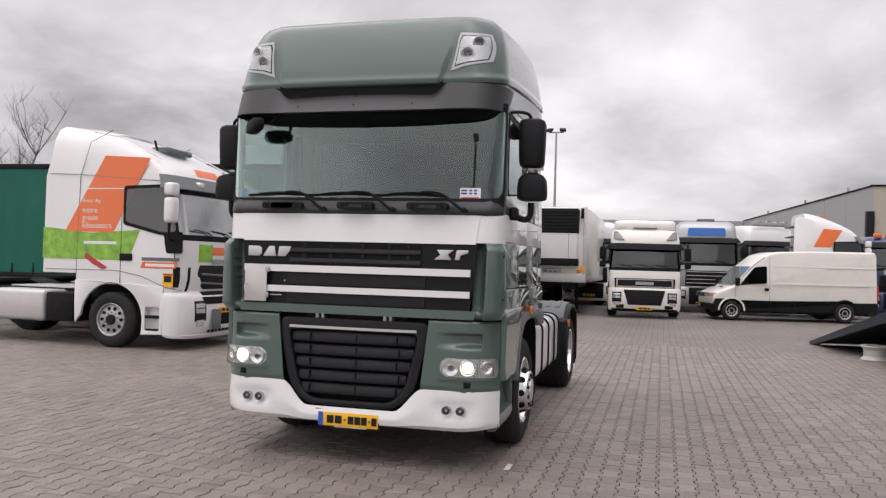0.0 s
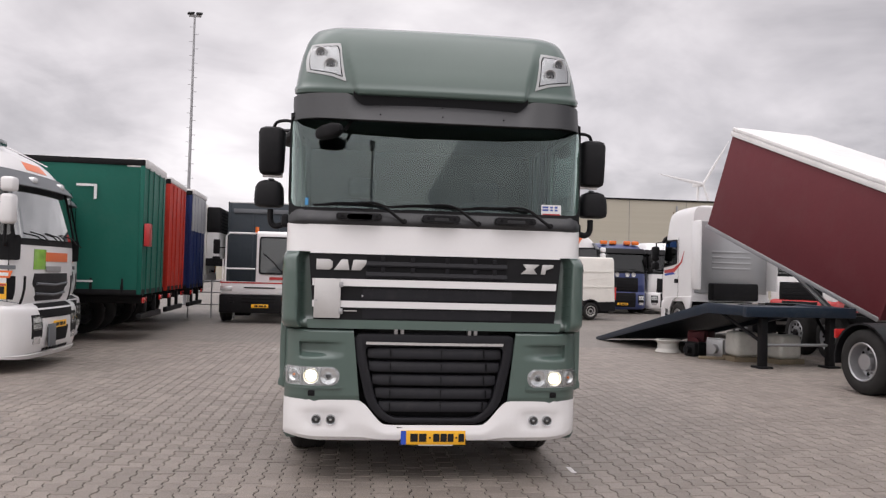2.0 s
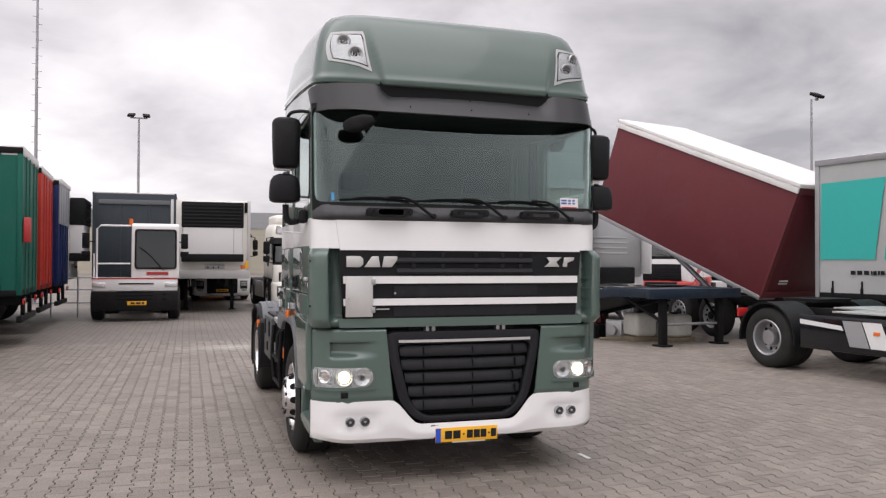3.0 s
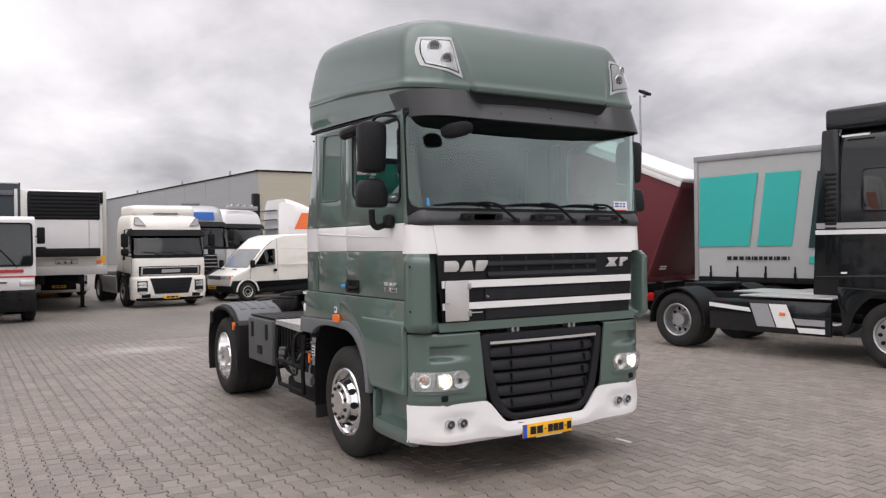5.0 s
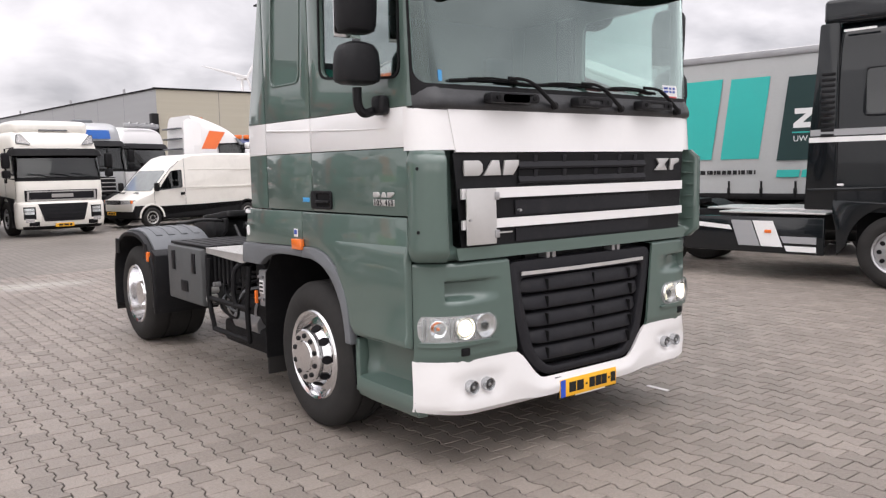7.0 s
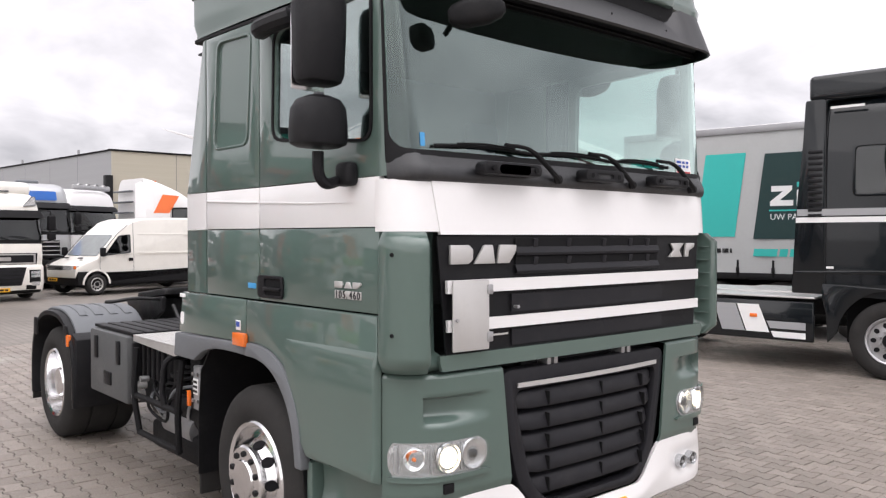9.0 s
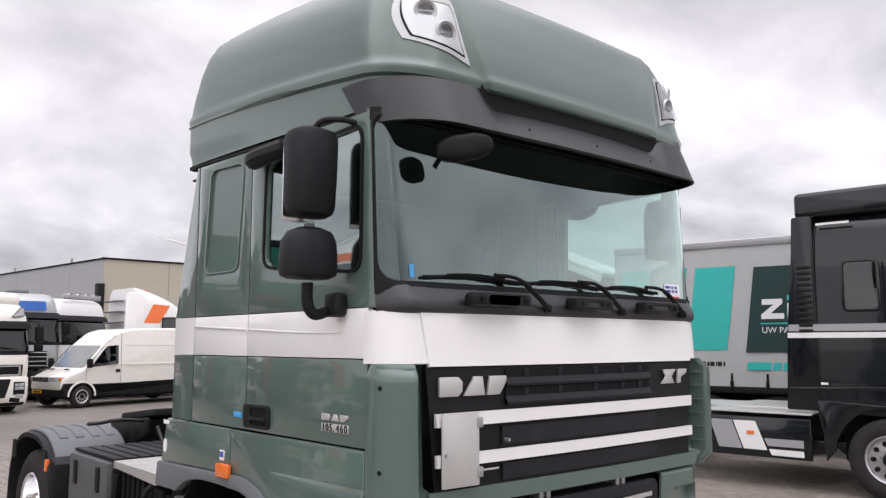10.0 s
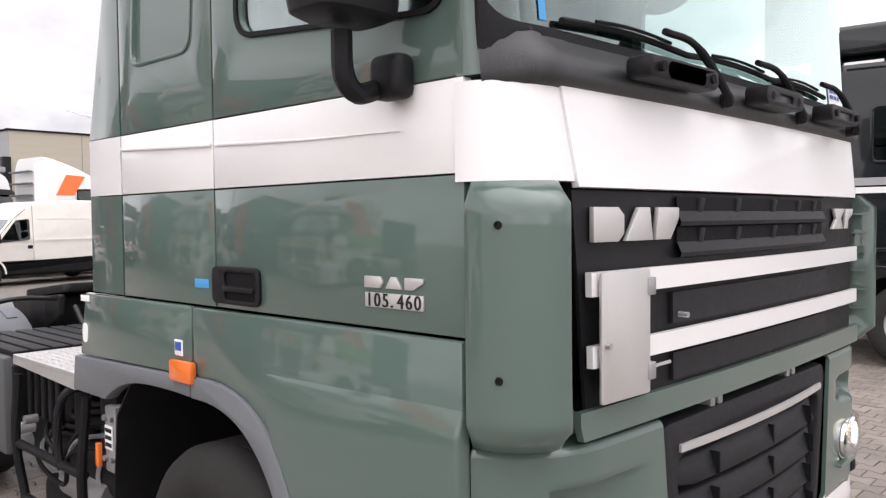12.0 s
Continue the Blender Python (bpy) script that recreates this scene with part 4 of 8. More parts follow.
        for z in (1.08, 1.3):
            part("grille_bar", patch(z, z + 0.035, -0.92, 0.92, 0.035, 0.02, 1, lean=-0.02), ALU, t, "bright metal grille bar")
        for q in (-1, 1):
            part("grille_bar", patch(1.08, 1.33, q * 0.9, q * 0.95, 0.035, 0.02, 2, 2), ALU, t)
        part("maker_bar", patch(1.16, 1.25, -0.3, 0.3, 0.04, 0.01), ALU, t)
        part("grille", bpatch(0.46, 1.04, -0.66, 0.66, 0.014, 0.02, lean=-0.32), GRILLE, t)
        for i in range(5):
            w = 0.6 + 0.045 * i
            part("grille_slat", bpatch(0.52 + 0.095 * i, 0.555 + 0.095 * i, -w, w, 0.03, 0.015, 1), PLASTIC, t)
        for q in (-1, 1):
            part("corner_slot", bpatch(0.34, 0.46, q * 0.82, q * 1.2, 0.008, 0.008, 2, 6), MATTE, t)
        number_plate(t, 0, bpt(blev(0.33), 0, 0.02)[1], 0.33)
        part("spoiler_lip", bpatch(0.22, 0.32, -1.5, 1.5, 0.012, 0.01), MATTE, t)
    else:
        part("grille", patch(1.0, 1.72, -0.8, 0.8, 0.012, 0.015), GRILLE, t)
        for i in range(6):
            part("grille_slat", patch(1.03 + 0.115 * i, 1.085 + 0.115 * i, -0.76, 0.76, 0.04, 0.02, 1), PLASTIC, t)
        part("lower_intake", bpatch(0.34, 0.98, -0.78, 0.78, 0.008, 0.01), MATTE, t)
        for i in range(3):
            part("grille_slat", bpatch(0.62 + 0.11 * i, 0.67 + 0.11 * i, -0.74, 0.74, 0.03, 0.015, 1), PLASTIC, t)
        number_plate(t, 0, bpt(blev(0.48), 0, 0.02)[1], 0.46)
    for s in (-1, 1):
        a, b = (s * 0.92, s * 1.42) if not stream else (s * 0.72, s * 1.12)
        a, b = min(a, b), max(a, b)
        part("lamp_surround", bpatch(0.52, 0.87, a, b, 0.006, 0.01), MATTE, t)
        h = part("headlamp", bpatch(0.64, 0.84, a + 0.03, b - 0.03, 0.03, 0.008), CLEAR, t)
        part("reflector", bpatch(0.66, 0.82, a + 0.05, b - 0.05, 0.012, 0.008), REFLECTOR, h)
        part("lamp_shade", bpatch(0.73, 0.745, a + 0.05, b - 0.05, 0.022, 0.006, 1), DARKSTEEL, h)
        part("fog_lamp", bpatch(0.44, 0.54, a + 0.08, b - 0.06, 0.012, 0.012), REFLECTOR, t)
        WIN = [(0.2, 2.1), (0.5, 2.1), (1.26, 2.27), (1.26, 2.86), (0.36, 2.9)] if stream else [(0.34, sill + 0.08), (1.22, sill + 0.2), (1.22, head - 0.02), (0.5, head - 0.02)]
        SEAL = [(0.13, 2.04), (0.52, 2.04), (1.31, 2.22), (1.31, 2.92), (0.32, 2.95)] if stream else [(0.29, sill + 0.03), (1.27, sill + 0.15), (1.27, head + 0.03), (0.46, head + 0.03)]
        part("side_window", plate(rounded(WIN, 0.06), [], side(s * (hw + 0.004)), (s * 0.006, 0, 0)), DARKGLASS, t)
        part("window_backing", plate(rounded(WIN, 0.06), [], side(s * hw), (s * 0.003, 0, 0)), MATTE, t)
        part("window_seal", plate(rounded(SEAL, 0.07), [rounded(WIN, 0.06)], side(s * hw), (s * 0.012, 0, 0)), MATTE, t)
        for y in (0.22, 1.34):
            part("door_gap", box(s * (hw + 0.002) - 0.002, s * (hw + 0.002) + 0.002, y, y + 0.012, 1.1, head + 0.1, 0), GAPSHADE, t)
        part("door_handle", box(s * (hw + 0.01) - 0.015, s * (hw + 0.01) + 0.015, 1.1, 1.36, 1.57, 1.7, 0.012), MATTE, t)
        mz = sill + 0.25
        if stream and s > 0:
            mz = None
        if mz:
            mi = part("mirror", box(s * 1.43 - 0.11, s * 1.43 + 0.11, 0.06, 0.26, mz, mz + 0.45, 0.06, 3), paint if stream else MATTE, t)
            part("lower_mirror", box(s * 1.43 - 0.11, s * 1.43 + 0.11, 0.06, 0.26, mz + (0.48 if stream else -0.27), mz + (0.7 if stream else -0.05), 0.05, 3), paint if stream else MATTE, mi)
            part("mirror_arm", rod([(s * 1.16, 0.32, mz + 0.6), (s * 1.42, 0.2, mz + 0.56), (s * 1.42, 0.2, mz - 0.28), (s * 1.16, 0.3, mz - 0.3)], 0.025, 6), MATTE, mi)
        # steps and wheel arch
        wy, ar = (1.5, 0.66) if stream else (1.38, 0.63)
        arch = [(0.42, 1.12), (0.42, 0.28), (wy - ar + 0.02, 0.26)] + [(wy - ar * math.cos(radians(a)), 0.5 + ar * math.sin(radians(a))) for a in range(-6, 181, 12)] + [(wy + ar + 0.12, 0.42), (wy + ar + 0.14, 0.8), (cr, 1.0), (cr, 1.2)]
        part("wheel_arch", plate(arch, [rrect(0.48, wy - ar - 0.06, 0.34, 0.76, 0.04)], side(s * 1.17), (s * 0.06, 0, 0), 0.012), lower, t)
        part("step_well", box(s * 1.02 - 0.1, s * 1.02 + 0.1, 0.44, wy - ar, 0.3, 0.8, 0.01), lower if stream else MATTE, t)
        for z in (0.32, 0.56):
            part("step", box(s * 1.16 - 0.06, s * 1.16 + 0.06, 0.46, wy - ar - 0.04, z, z + 0.05, 0.01), MATTE, t)
        part("wheel_housing", box(s * 0.7 - 0.15, s * 0.7 + 0.15, wy - 0.62, wy + 0.62, 0.4, 1.1, 0.02), GAPSHADE, t)
        wheel(t, s * 1.23, wy, s, "plain", 0.5, 0.33, 0.29)
        wheel(t, s * 1.235, rear_axle, s, "drive", 0.5, 0.6, 0.29)
        fen = [(rear_axle + (0.6) * math.cos(radians(a)), 0.5 + 0.6 * math.sin(radians(a))) for a in range(-8, 189, 14)] + [(rear_axle + (0.57) * math.cos(radians(a)), 0.5 + 0.57 * math.sin(radians(a))) for a in range(188, -9, -14)]
        part("mudguard", plate(fen, [], side(s * 0.62), (s * 0.63, 0, 0)), PLASTIC, t)
        y0 = cr + 0.1
        if skirts:
            part("side_skirt", box(s * 1.2 - 0.03, s * 1.2 + 0.03, y0, rear_axle - 0.68, 0.4, 0.94 if skirts is BLACKP else 1.0, 0.02), skirts, t)
        else:
            part("battery_box", box(s * 0.95 - 0.25, s * 0.95 + 0.25, y0 - 0.05, y0 + 0.55, 0.42, 0.95, 0.03), MATTE, t)
            part("fuel_tank", box(s * 0.85 - 0.33, s * 0.85 + 0.33, y0 + 0.62, rear_axle - 0.75, 0.4, 0.98, 0.08, 3), ALU, t)
        part("chassis_rail", box(s * 0.42 - 0.05, s * 0.42 + 0.05, 0.5, rear, 0.72, 1.0, 0.01), DARKSTEEL, t)
        part("tail_lamp", box(s * 0.85 - 0.2, s * 0.85 + 0.2, rear, rear + 0.05, 0.8, 0.95, 0.01), REDLENS, t)
    if spoiler:
        sl = [(roof - 0.12, roof - 0.1, 0.62, cr - 0.05, 1.0, 0.2, 0.2, 0.05), (roof, roof, 0.55, cr, 1.04, 0.22, 0.22, 0.05), (roof + spoiler * 0.6, roof + spoiler * 0.7, 0.56, cr, 1.04, 0.25, 0.25, 0.05), (roof + spoiler * 0.95, roof + spoiler, 0.68, cr - 0.05, 0.98, 0.3, 0.3, 0.05), (roof + spoiler, roof + spoiler * 1.05, 0.85, cr - 0.12, 0.85, 0.3, 0.3, 0.04)]
        part("roof_spoiler", shell(sl)[0](), paint, t)
    part("axle", rod([(-1.0, 1.38, 0.5), (1.0, 1.38, 0.5)], 0.07), DARKSTEEL, t)
    part("axle", rod([(-1.0, rear_axle, 0.5), (1.0, rear_axle, 0.5)], 0.1), DARKSTEEL, t)
    part("deck_plate", box(-0.5, 0.5, 2.4, rear_axle - 0.7, 1.0, 1.03, 0.005), CHECKER, t)
    part("fifth_wheel", plate(rrect(-0.45, 0.45, rear_axle - 0.35, rear_axle + 0.45, 0.15), [rrect(-0.06, 0.06, rear_axle - 0.1, rear_axle + 0.3, 0.05)], topz(1.08), (0, 0, 0.06)), DARKSTEEL, t)
    part("fifth_wheel_base", box(-0.48, 0.48, rear_axle - 0.12, rear_axle + 0.2, 0.98, 1.09, 0.02), DARKSTEEL, t)
    part("cross_member", box(-0.85, 0.85, rear - 0.08, rear, 0.72, 0.98, 0.01), DARKSTEEL, t)
    return t


def haulier_graphics(t, s):
    """Orange slash, meadow band and lettering on one side of the streamlined white tractor."""
    x = s * 1.203
    d = (s * 0.002, 0, 0)
    rows = []
    for u in range(9):
        y, f = 2.302 + 0.74 * u / 8, u / 8
        sec = [(1.195, 1.32), (1.196, 2.4), (1.188 + 0.004 * f, 3.1), (1.168 + 0.012 * f, 3.42 + 0.06 * f), (1.1 + 0.02 * f, 3.7 + 0.09 * f), (0.98 + 0.02 * f, 3.9 + 0.1 * f), (0.84, 3.985 + 0.1 * f), (0.7, 4.0 + 0.1 * f)]
        rows.append([(s * x, y - (0.1 * f if z > 3.3 else 0.0), z) for x, z in sec])
    part("side_fairing", thicken(grid(rows), 0.02), WHITE, t, "white air deflector behind the cab")
    part("orange_slash", plate([(1.74, 3.47), (0.78, 3.42), (1.52, 2.07), (2.57, 2.09)], [], side(x), d), ORANGE, t, "slanted orange film with white words")
    part("white_line", box(s * 1.206 - 0.001, s * 1.206 + 0.001, 1.28, 2.1, 2.86, 2.88, 0), PAPER, t)
    part("meadow_band", plate([(3.06, 2.16), (2.0, 2.06), (0.95, 2.13), (1.19, 1.57), (3.06, 1.58)], [], side(s * 1.2015), d), GRASSY, t, "green meadow picture")
    part("black_panel", plate(rounded([(0.47, 2.12), (0.06, 2.1), (0.06, 1.72), (0.4, 1.72)], 0.05), [], side(s * 1.2015), d), MATTE, t, "black panel below the mirror")
    for pts in ([(2.3, 1.3), (2.27, 3.1), (2.07, 3.72), (1.6, 3.93)], [(2.94, 3.15), (2.27, 3.13), (0.9, 3.03), (0.25, 2.99)], [(3.0, 1.38), (1.42, 1.39), (0.9, 1.3), (0.4, 1.12), (0.05, 1.07)]):
        part("panel_gap", rod([(s * 1.201, y, z) for y, z in pts], 0.006, 5), GREYP, t)
    place = RIGHTSIDE if s > 0 else LEFTSIDE
    for i, (txt, z, sz) in enumerate((("Every day", 2.62, 0.1), ("more", 2.43, 0.15), ("green", 2.29, 0.15), ("kilometers", 2.15, 0.15))):
        lettering("lettering", txt, sz, PAPER, t, place(s * 1.207, 2.2 if s < 0 else 1.5, z), 0.001)
    part("phone_bar", box(s * 1.206 - 0.001, s * 1.206 + 0.001, 1.45, 2.15, 1.86, 1.91, 0), PAPER, t)
    part("red_flag_print", plate([(1.62, 1.44), (2.1, 1.7), (2.12, 1.62), (1.95, 1.5), (1.72, 1.4)], [], side(s * 1.206), d), REDP, t)
    part("grey_bar", box(s * 1.203 - 0.002, s * 1.203 + 0.002, 0.12, 0.9, 1.58, 1.64, 0), GREYP, t)
    part("orange_bar", plate([(0.16, 1.56), (0.88, 1.56), (0.92, 1.45), (0.2, 1.45)], [], side(x), d), ORANGE, t)
    part("bar_print", box(s * 1.206 - 0.001, s * 1.206 + 0.001, 0.22, 0.82, 1.48, 1.53, 0), PAPER, t)
    part("hazard_sticker", box(s * 1.203 - 0.002, s * 1.203 + 0.002, 0.24, 0.45, 1.13, 1.37, 0), PLATEY, t)
    part("sticker_mark", box(s * 1.206 - 0.001, s * 1.206 + 0.001, 0.27, 0.42, 1.21, 1.32, 0), INK, t)
    part("sticker_mark", box(s * 1.206 - 0.001, s * 1.206 + 0.001, 0.25, 0.44, 1.33, 1.36, 0), REDP, t)
    part("roof_edge_line", rod([(s * 1.1, 0.62, 3.4), (s * 1.0, 1.5, 3.82), (s * 0.98, 2.2, 3.95)], 0.012, 5), WHITE, t)


IV = dict(roof_kind="stream", visor=GREYP, bumper=WHITE, group="haulier tractor units", cab_rear=2.3, pane=SKYGLASS)
iveco = tractor("tractor_unit", heading(-7.97, 13.25, -1), "white streamlined tractor unit with orange slash and meadow film", WHITE, **IV)
haulier_graphics(iveco, -1)
haulier_graphics(iveco, 1)
part("roof_spoiler", thicken(grid([[(x, y, z - 0.12 * (abs(x) / 1.1) ** 3) for x in [i * 0.075 for i in range(-10, 11)]] for y, z in ((1.85, 3.955), (2.15, 4.02), (2.5, 4.08), (2.8, 4.11))]), 0.03), WHITE, iveco)
part("antenna", rod([(-0.75, 0.98, 3.62), (-0.75, 1.04, 3.8)], 0.02, 6), MATTE, iveco)
part("roof_hatch", box(-0.4, 0.4, 1.0, 1.5, 3.62, 3.74, 0.04), DARKGLASS, iveco)
for p in ((-0.46, 0.42),):
    part("loose_panel", box(p[0], p[0] + 0.26, -0.13, -0.1, 0.36, 0.72, 0.005), GREYP, iveco)
iveco2 = tractor("tractor_unit", heading(-8.75, 15.9, 0), "white streamlined tractor unit parked beside its twin", WHITE, **IV)
iveco3 = tractor("tractor_unit", heading(7.5, 34.1, 5), "white streamlined tractor unit with an orange slash behind the van", WHITE, **IV)
part("orange_slash", plate([(1.0, 3.36), (1.66, 3.4), (2.02, 2.7), (1.4, 2.7)], [], side(-1.203), (-0.002, 0, 0)), ORANGE, iveco3)
part("side_fairing", plate(rounded([(2.0, 1.3), (2.0, 3.7), (2.5, 3.85), (2.7, 3.75), (2.75, 1.3)], 0.05), [], side(-1.195), (0.04, 0, 0), 0.01), WHITE, iveco3)
part("beacon", rod([(0, 1.4, 3.6), (0, 1.4, 3.98)], 0.07), AMBER, iveco3)
for z in (2.3, 2.7, 3.1, 3.5):
    part("rear_step", box(-0.3, 1.1, 2.35, 2.55, z, z + 0.06, 0.02), GREYP, iveco3)

cf = tractor("tractor_unit", heading(-0.5, 28.1, -86.5), "cream tractor unit with a high roof and black visor", CREAM, roof=3.13, skirts=ALU, sill=1.74, head=2.4, face="cream", spoiler=0.28, lower=PLASTIC, visor=MATTE)
for s in (-1, 1):
    part("roof_lamp", plate(rounded([(s * 0.72, 2.7), (s * 1.06, 2.74), (s * 1.04, 2.96), (s * 0.96, 2.96)], 0.03), [], lambda x, z: (x, 0.235 + 0.1 * (abs(x) / 1.0) ** 4, z), (0, 0.05, 0)), REFLECTOR, cf)
    part("lamp_bezel", plate(rounded([(s * 0.7, 2.68), (s * 1.08, 2.72), (s * 1.06, 2.98), (s * 0.945, 2.98)], 0.03), [rounded([(s * 0.72, 2.7), (s * 1.06, 2.74), (s * 1.04, 2.96), (s * 0.96, 2.96)], 0.03)], lambda x, z: (x, 0.23 + 0.1 * (abs(x) / 1.0) ** 4, z), (0, 0.05, 0)), GREYP, cf)
part("roof_slot", box(-0.4, 0.4, 0.5, 0.62, 3.1, 3.14, 0.01), GREYP, cf)
cf2 = tractor("tractor_unit", heading(-3.1, 36.3, -88), "white tractor unit parked behind the cream one", WHITE, roof=3.8)
visor_t = tractor("tractor_unit", heading(1.78, 33.5, -89), "silver-grey tractor unit with a blue roof band", SILVERP, roof=3.72, lower=PLASTIC)
part("roof_band", plate(rounded([(-0.75, 3.1), (0.75, 3.1), (0.7, 3.42), (-0.7, 3.42)], 0.04), [], fronty(0.2), (0, 0.06, 0)), BLUEP, visor_t, "blue roof panel")
part("roof_hatch", box(-0.35, 0.35, 0.9, 1.4, 3.68, 3.84, 0.07, 3), GREYP, visor_t)
for i in range(5):
    part("bright_slat", box(-0.76, 0.76, -0.05, -0.02, 1.02 + i * 0.15, 1.05 + i * 0.15, 0.005), ALU, visor_t)
w3 = tractor("tractor_unit", heading(4.75, 36.2, -65), "white tractor unit with a lamp bar on its roof", WHITE, roof=3.7)
part("lamp_bar", box(-0.9, 0.9, 0.35, 0.5, 3.66, 3.86, 0.04), STEEL, w3)
for x in (-0.6, -0.2, 0.2, 0.6):
    part("spot_lamp", lathe([(0.1, 0), (0.11, 0.08), (0.0, 0.1)], 14, None, Matrix.Translation((x, 0.34, 3.8)) @ Matrix.Rotation(radians(90), 4, "Z")), REFLECTOR, w3)
man = tractor("tractor_unit", heading(9.35, 35.6, -88), "dark blue tractor unit with amber roof beacons", NAVY, roof=3.3)
for x in (-0.75, -0.3, 0.4, 0.8):
    part("beacon", box(x - 0.16, x + 0.16, 0.45, 0.65, 3.24, 3.42, 0.04), AMBER, man)
for x in (-0.55, -0.25, 0.25, 0.55):
    part("spot_lamp", lathe([(0.1, 0), (0.11, 0.06), (0.0, 0.08)], 14, None, Matrix.Translation((x, -0.02, 1.82)) @ Matrix.Rotation(radians(90), 4, "Z")), REFLECTOR, man)
merc = tractor("tractor_unit", heading(11.95, 35.9, -88), "white tractor unit beside the dark blue one", WHITE, roof=3.4)

scan = tractor("tractor_unit", heading(7.81, 24.06, 92), "white high-roof tractor unit with red and blue side stripes", WHITE, roof=3.85)
for s in (-1, 1):
    part("side_stripe", plate([(0.35, 1.95), (1.0, 2.02), (1.5, 2.2), (1.75, 2.55), (1.6, 2.2), (1.1, 1.9), (0.35, 1.86)], [], side(s * 1.203), (s * 0.002, 0, 0)), REDP, scan, "red swoosh")
    part("side_stripe", plate([(0.35, 1.84), (1.0, 1.9), (1.15, 1.84), (0.4, 1.78)], [], side(s * 1.203), (s * 0.002, 0, 0)), BLUEINK, scan, "blue swoosh")
    part("side_fin", box(s * 1.17 - 0.03, s * 1.17 + 0.03, 2.2, 2.75, 1.4, 3.4, 0.03), WHITE, scan)
part("rear_panel", box(-1.12, 1.12, 2.25, 2.28, 1.3, 3.4, 0.02), SILVERP, scan, "ribbed grey back wall")
for i in range(4):
    part("rear_rib", box(-0.6, 0.6, 2.28, 2.305, 2.0 + i * 0.16, 2.06 + i * 0.16, 0.01), SILVERP, scan)
part("air_intake", box(-0.7, 0.7, 2.25, 2.6, 1.1, 1.6, 0.04), MATTE, scan)

red_w = tractor("tractor_unit", heading(13.2, 27.2, 215), "red and white tractor unit behind the tipped trailer", WHITE, roof=3.3, lower=REDP, bumper=REDP)
for s in (-1, 1):
    part("white_slash", plate([(0.5, 1.3), (1.0, 1.75), (2.2, 1.75), (2.2, 1.5), (1.2, 1.5), (0.8, 1.25)], [], side(s * 1.203), (s * 0.003, 0, 0)), REDP, red_w)

# black tractor unit with grey and white stripes
blk = tractor("tractor_unit", heading(6.5, 5.95, -83.6), "glossy black tractor unit with grey and white stripes", BLACKP, roof=3.66, skirts=BLACKP, rear=5.95, cab_rear=2.2)
part("roof_spoiler", box(-1.19, 1.19, 0.7, 2.4, 3.62, 3.97, 0.07, 4), BLACKP, blk)
for s in (-1, 1):
    x, d = s * 1.203, (s * 0.003, 0, 0)
    part("side_fin", plate(rounded([(2.17, 1.06), (2.17, 3.64), (2.43, 3.64), (2.46, 3.1), (2.55, 2.1), (2.6, 1.06)], 0.04), [], side(s * 1.205), (-s * 0.045, 0, 0), 0.01), BLACKP, blk)
    part("grey_stripe", box(s * 1.208 - 0.003, s * 1.208 + 0.003, 0.3, 2.53, 2.1, 2.19, 0), GREYWALL, blk)
    part("white_stripe", box(s * 1.208 - 0.003, s * 1.208 + 0.003, 0.3, 2.545, 2.01, 2.08, 0), PAPER, blk)
    for i in range(12):
        part("fin_louvre", box(s * 1.21 - 0.012, s * 1.21 + 0.012, 2.21, 2.39, 2.08 + i * 0.077, 2.125 + i * 0.077, 0.01), PLASTIC, blk)
    part("walkway", box(s * 0.85 - 0.33, s * 0.85 + 0.33, 2.3, 3.9, 0.985, 1.01, 0.004), CHECKER, blk, "bright chequer plate walkway")
    part("cab_ridge", plate(rounded([(0.3, 1.42), (2.55, 1.36), (2.55, 1.32), (0.3, 1.36)], 0.01), [], side(s * 1.2), (s * 0.025, 0, 0), 0.008), BLACKP, blk)
    part("corner_reflector", box(s * 1.21 - 0.004, s * 1.21 + 0.004, 2.06, 2.15, 1.4, 1.43, 0.002), PAPER, blk)
    part("skirt_stripe", plate([(2.4, 0.52), (2.86, 0.52), (2.82, 0.44), (2.4, 0.44)], [], side(s * 1.232), d), PAPER, blk)
    part("skirt_stripe", plate([(2.4, 0.66), (2.92, 0.66), (2.87, 0.56), (2.4, 0.56)], [], side(s * 1.232), d), GREYWALL, blk)
    part("skirt_patch", plate([(3.03, 0.88), (3.34, 0.88), (3.2, 0.5), (2.88, 0.5)], [], side(s * 1.234), d), PAPER, blk)
    part("skirt_patch", plate([(3.36, 0.88), (3.68, 0.88), (3.55, 0.5), (3.22, 0.5)], [], side(s * 1.234), d), GREYWALL, blk)
    part("skirt_stripe", plate([(3.7, 0.8), (4.46, 0.86), (4.46, 0.79), (3.66, 0.73)], [], side(s * 1.234), d), PAPER, blk)
    part("side_marker", box(s * 1.24 - 0.01, s * 1.24 + 0.01, 3.05, 3.15, 0.7, 0.75, 0.005), AMBER, blk)
    part("sleeper_window", plate(rrect(1.42, 1.8, 2.38, 2.98, 0.06), [], side(s * 1.201), (s * 0.006, 0, 0)), DARKGLASS, blk)
    part("window_rim", plate(rrect(1.38, 1.84, 2.34, 3.02, 0.08), [rrect(1.42, 1.8, 2.38, 2.98, 0.06)], side(s * 1.201), (s * 0.01, 0, 0), 0.003), BLACKP, blk)
    part("door_gap", box(s * 1.202 - 0.002, s * 1.202 + 0.002, 2.155, 2.167, 1.1, 3.6, 0), GAPSHADE, blk)
    part("white_trim", box(s * 1.21 - 0.01, s * 1.21 + 0.01, 1.7, 2.11, 3.5, 3.53, 0), PAPER, blk)


